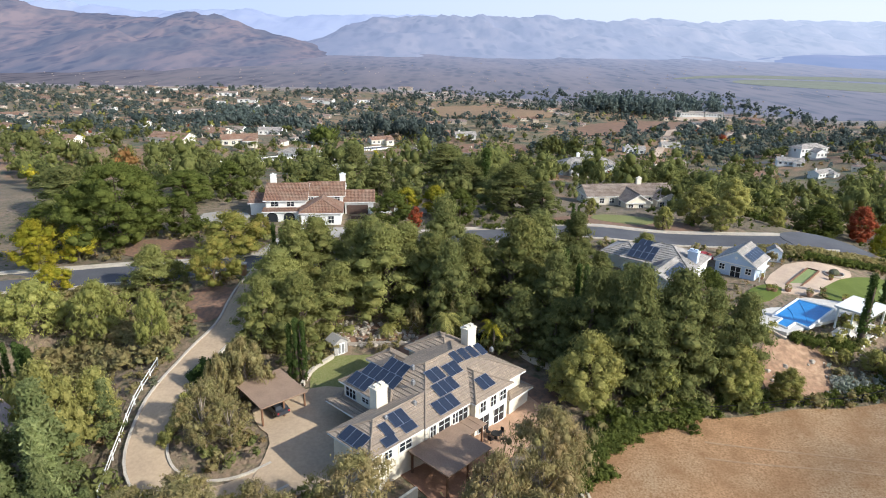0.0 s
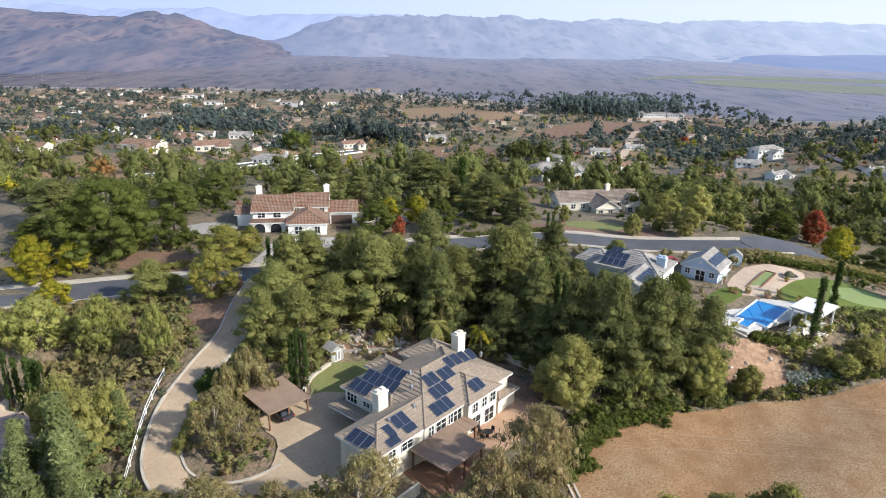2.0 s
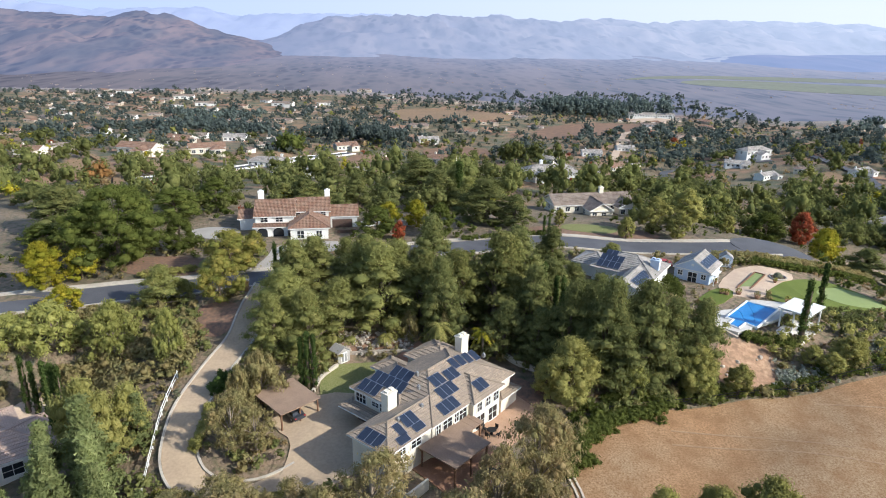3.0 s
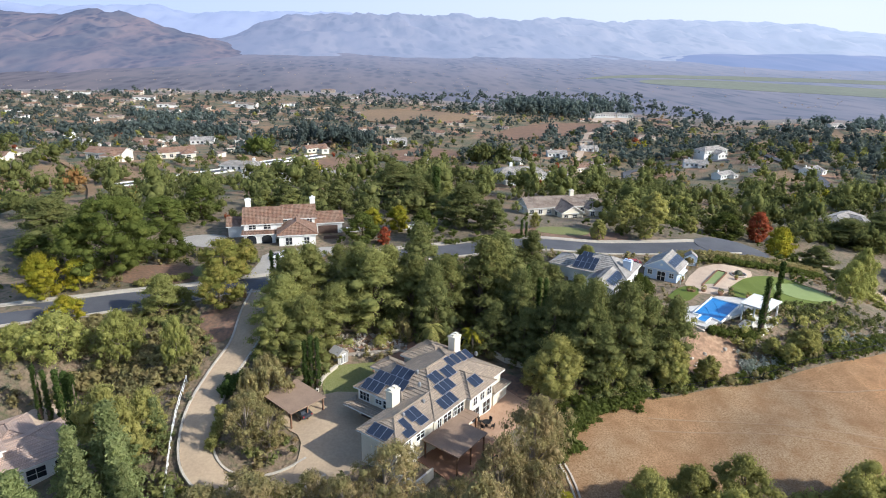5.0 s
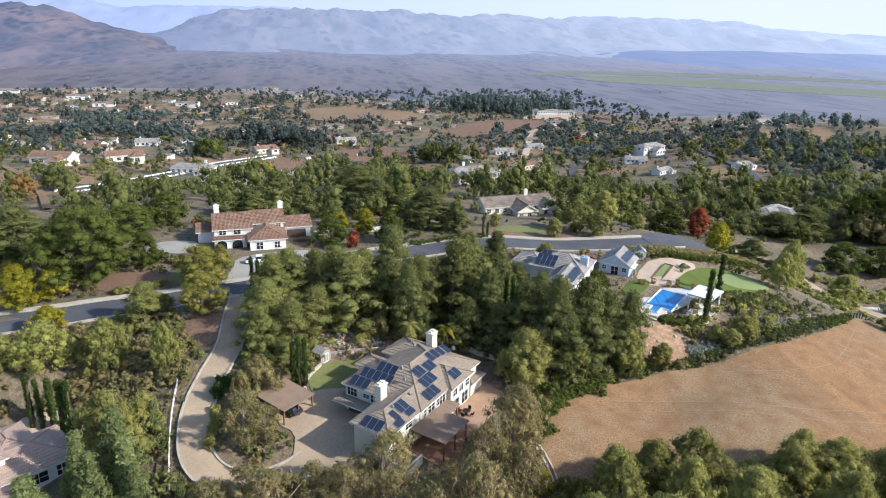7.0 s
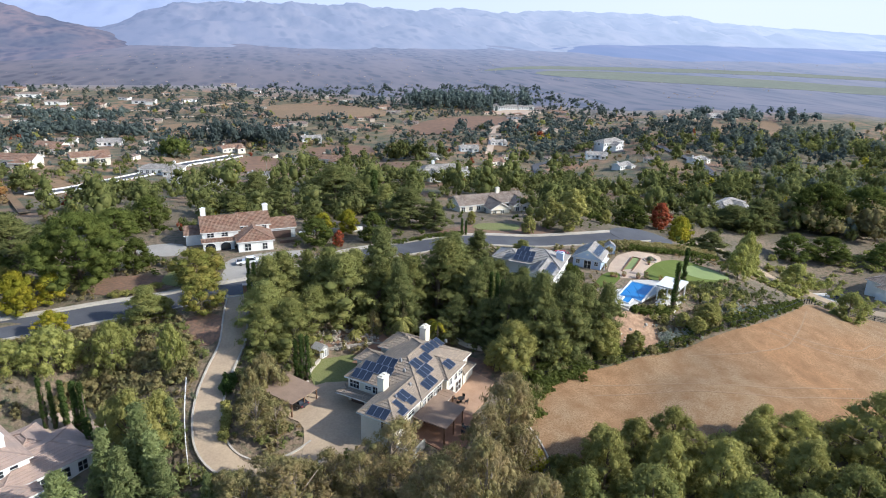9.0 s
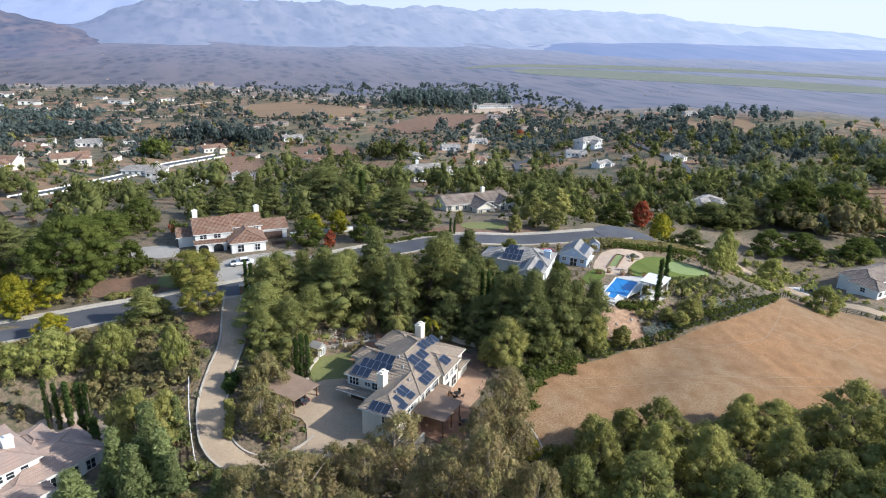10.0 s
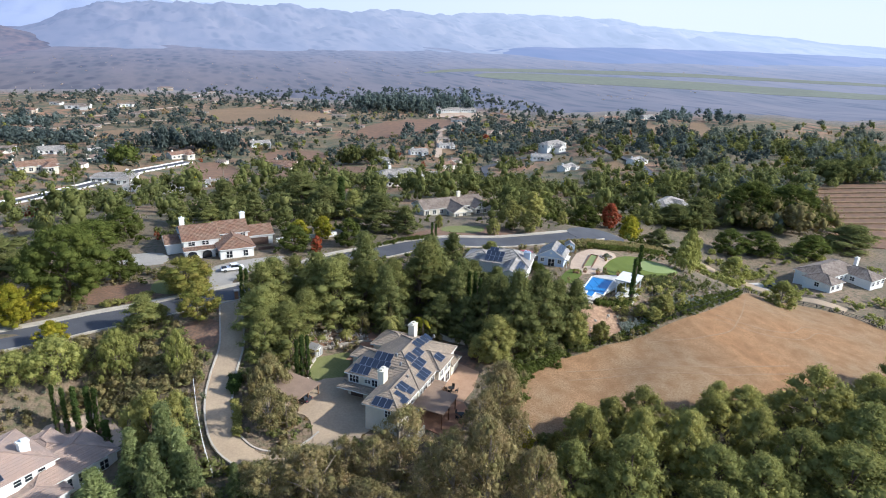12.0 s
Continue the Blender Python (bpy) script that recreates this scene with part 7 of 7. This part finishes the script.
# rocks of the bank
rng = random.Random(8)
ROCKS = []
for k in range(3):
    bm = bmesh.new()
    bmesh.ops.create_icosphere(bm, subdivisions=2, radius=0.5)
    for v in bm.verts:
        v.co *= 0.75 + 0.5 * noise.noise(v.co * 2.2 + Vector((k * 7, 0, 0)))
        v.co.z *= 0.7
    me = bpy.data.meshes.new("rock")
    bm.to_mesh(me)
    bm.free()
    me.materials.append(STONE)
    ROCKS.append(me)
for i in range(230):
    x, y = rng.uniform(-15, -2.5), rng.uniform(22.8, 28.5)
    s = rng.uniform(0.35, 1.25)
    r = tagged(new("rock", ROCKS[i % 3]), "pale rounded rock on the stony bank", "rock", "rocks on the bank")
    r.matrix_basis = pose(x, y, float(ground_z(x, y)) + 0.14 * s, rng.uniform(0, 30), rng.uniform(0, 30), rng.uniform(0, 360)) @ Matrix.Diagonal((s, s * rng.uniform(0.7, 1.1), s, 1))
for i in range(40):
    x, y = rng.uniform(48, 100), 0
    y = float(np.interp(x, [48, 60, 76, 99], [14, 18, 20, 29])) + rng.uniform(0, 3)
    s = rng.uniform(0.4, 1.1)
    r = tagged(new("rock", ROCKS[i % 3]), "grey boulder on the planted bank", "rock", "boulders on the bank")
    r.matrix_basis = pose(x, y, float(ground_z(x, y)) + 0.15 * s, rng.uniform(0, 30), 0, rng.uniform(0, 360)) @ Matrix.Diagonal((s, s, s, 1))

# fences
rail_fence("fence", "white two-rail fence along the driveway", [(-38.3, 14), (-38.2, 8), (-38.0, 3), (-37.4, -3), (-36.4, -8)], 2.4, 2, 1.2, TRIM)
rail_fence("fence", "dark wire fence along the field's edge", [(26, 5.6), (38, 8.0), (46, 9.4), (60, 12.2), (76, 16.0), (97, 23.5), (110, 31.4), (119, 37.2)], 3.0, 3, 1.3, DARK_METAL)
rail_fence("fence", "dark wire fence on the field's far side", [(120, 37), (131, 25), (143, 15.6), (147.5, 2)], 3.2, 3, 1.3, DARK_METAL)


def vehicle(name, label, m, paint, pickup):
    """A car or pickup: shaped body with wheel arches, cabin, glass, lamps, wheels."""
    v = thing(name, label, "car", m)
    L, W = (5.6, 1.9) if pickup else (4.6, 1.8)
    prof = [(-L / 2, 0.45), (-L / 2, 0.95), (-L / 2 + 0.4, 1.02), (-0.9, 1.08), (0.9, 1.08), (L / 2 - 0.3, 0.98), (L / 2, 0.8), (L / 2, 0.45)]
    b = Build()
    for s in (-1, 1):
        pts = [(x, s * W / 2, z) for x, z in prof]
        b.face(pts if s < 0 else pts[::-1])
    for (xa, za), (xb, zb) in zip(prof, prof[1:] + prof[:1]):
        b.face([(xa, -W / 2, za), (xa, W / 2, za), (xb, W / 2, zb), (xb, -W / 2, zb)])
    part("body", b, paint, v)
    x0, x1 = (-0.5, 1.5) if pickup else (-1.7, 1.2)
    cab, glass = Build(), Build()
    lo = [(x0 - 0.15, -W / 2 + 0.05), (x1 + 0.4, -W / 2 + 0.05), (x1 + 0.4, W / 2 - 0.05), (x0 - 0.15, W / 2 - 0.05)]
    hi = [(x0 + 0.15, -W / 2 + 0.25), (x1 - 0.3, -W / 2 + 0.25), (x1 - 0.3, W / 2 - 0.25), (x0 + 0.15, W / 2 - 0.25)]
    zt = 1.75 if pickup else 1.45
    for i in range(4):
        j = (i + 1) % 4
        glass.face([(*lo[i], 1.05), (*lo[j], 1.05), (*hi[j], zt - 0.05), (*hi[i], zt - 0.05)])
    cab.box(hi[0][0] - 0.05, hi[1][0] + 0.05, hi[0][1] - 0.05, hi[2][1] + 0.05, zt - 0.08, zt)
    for i in range(4):
        cab.tube([(*lo[i], 1.05), (*hi[i], zt)], [0.06, 0.06], 5)
    part("glass", glass, GLASS, v)
    part("cabin", cab, paint, v)
    if pickup:
        part("bed", Build().box(-L / 2 + 0.15, -0.75, -W / 2 + 0.15, W / 2 - 0.15, 1.0, 1.06), DARK_METAL, v)
    for x in (-L / 2 + 0.95, L / 2 - 0.95):
        for s in (-1, 1):
            w = part("wheel", Build().tube([(x, s * (W / 2 - 0.2), 0.36), (x, s * (W / 2 + 0.03), 0.36)], [0.36, 0.36], 14), DARK_METAL, v)
            part("rim", Build().tube([(x, s * (W / 2), 0.36), (x, s * (W / 2 + 0.05), 0.36)], [0.2, 0.18], 10), METAL, w)
    for s in (-1, 1):
        part("headlight", Build().box(L / 2 - 0.08, L / 2 + 0.02, s * 0.65 - 0.18, s * 0.65 + 0.18, 0.68, 0.82), TRIM, v)
        part("tail_light", Build().box(-L / 2 - 0.02, -L / 2 + 0.04, s * 0.75 - 0.1, s * 0.75 + 0.1, 0.72, 0.95), CAR_RED, v)


CAR_WHITE, CAR_RED, CAR_DARK = plain("white_car_paint", (0.8, 0.8, 0.8), 0.3), plain("red_car_paint", (0.35, 0.02, 0.02), 0.3), plain("dark_car_paint", (0.03, 0.035, 0.045), 0.3)


def parked(name, label, x, y, turn, paint, pickup=False, lift=0.16):
    vehicle(name, label, pose(x, y, float(ground_z(x, y)) + lift, 0, 0, turn), paint, pickup)


parked("pickup_truck", "white pickup truck parked on the villa's drive", -27.6, 62.4, 5, CAR_WHITE, True)
parked("car", "dark car parked under the carport", -20.2, 6.4, 132, CAR_DARK)
parked("car", "dark red car beside the white house", 52.0, 55.5, -15, CAR_RED, lift=0.05)
parked("car", "dark car on the lower forecourt", 138.5, 46, 20, CAR_DARK, lift=0.3)
laid("forecourt", [(134, 42), (143, 47), (141, 52), (132, 51)], DECKING, "pale concrete forecourt of the lower house", "driveway", 0.18, soft=0)
for x, y, h in ((96, 300, 16), (-60, 205, 14), (-85, 232, 12), (-20, 240, 13), (30, 330, 15), (150, 360, 15), (-120, 300, 14)):
    make_palm(x, y, h, 5.5, LEAF["broad"], "tall slender palm on the slope", int(x) + 200)
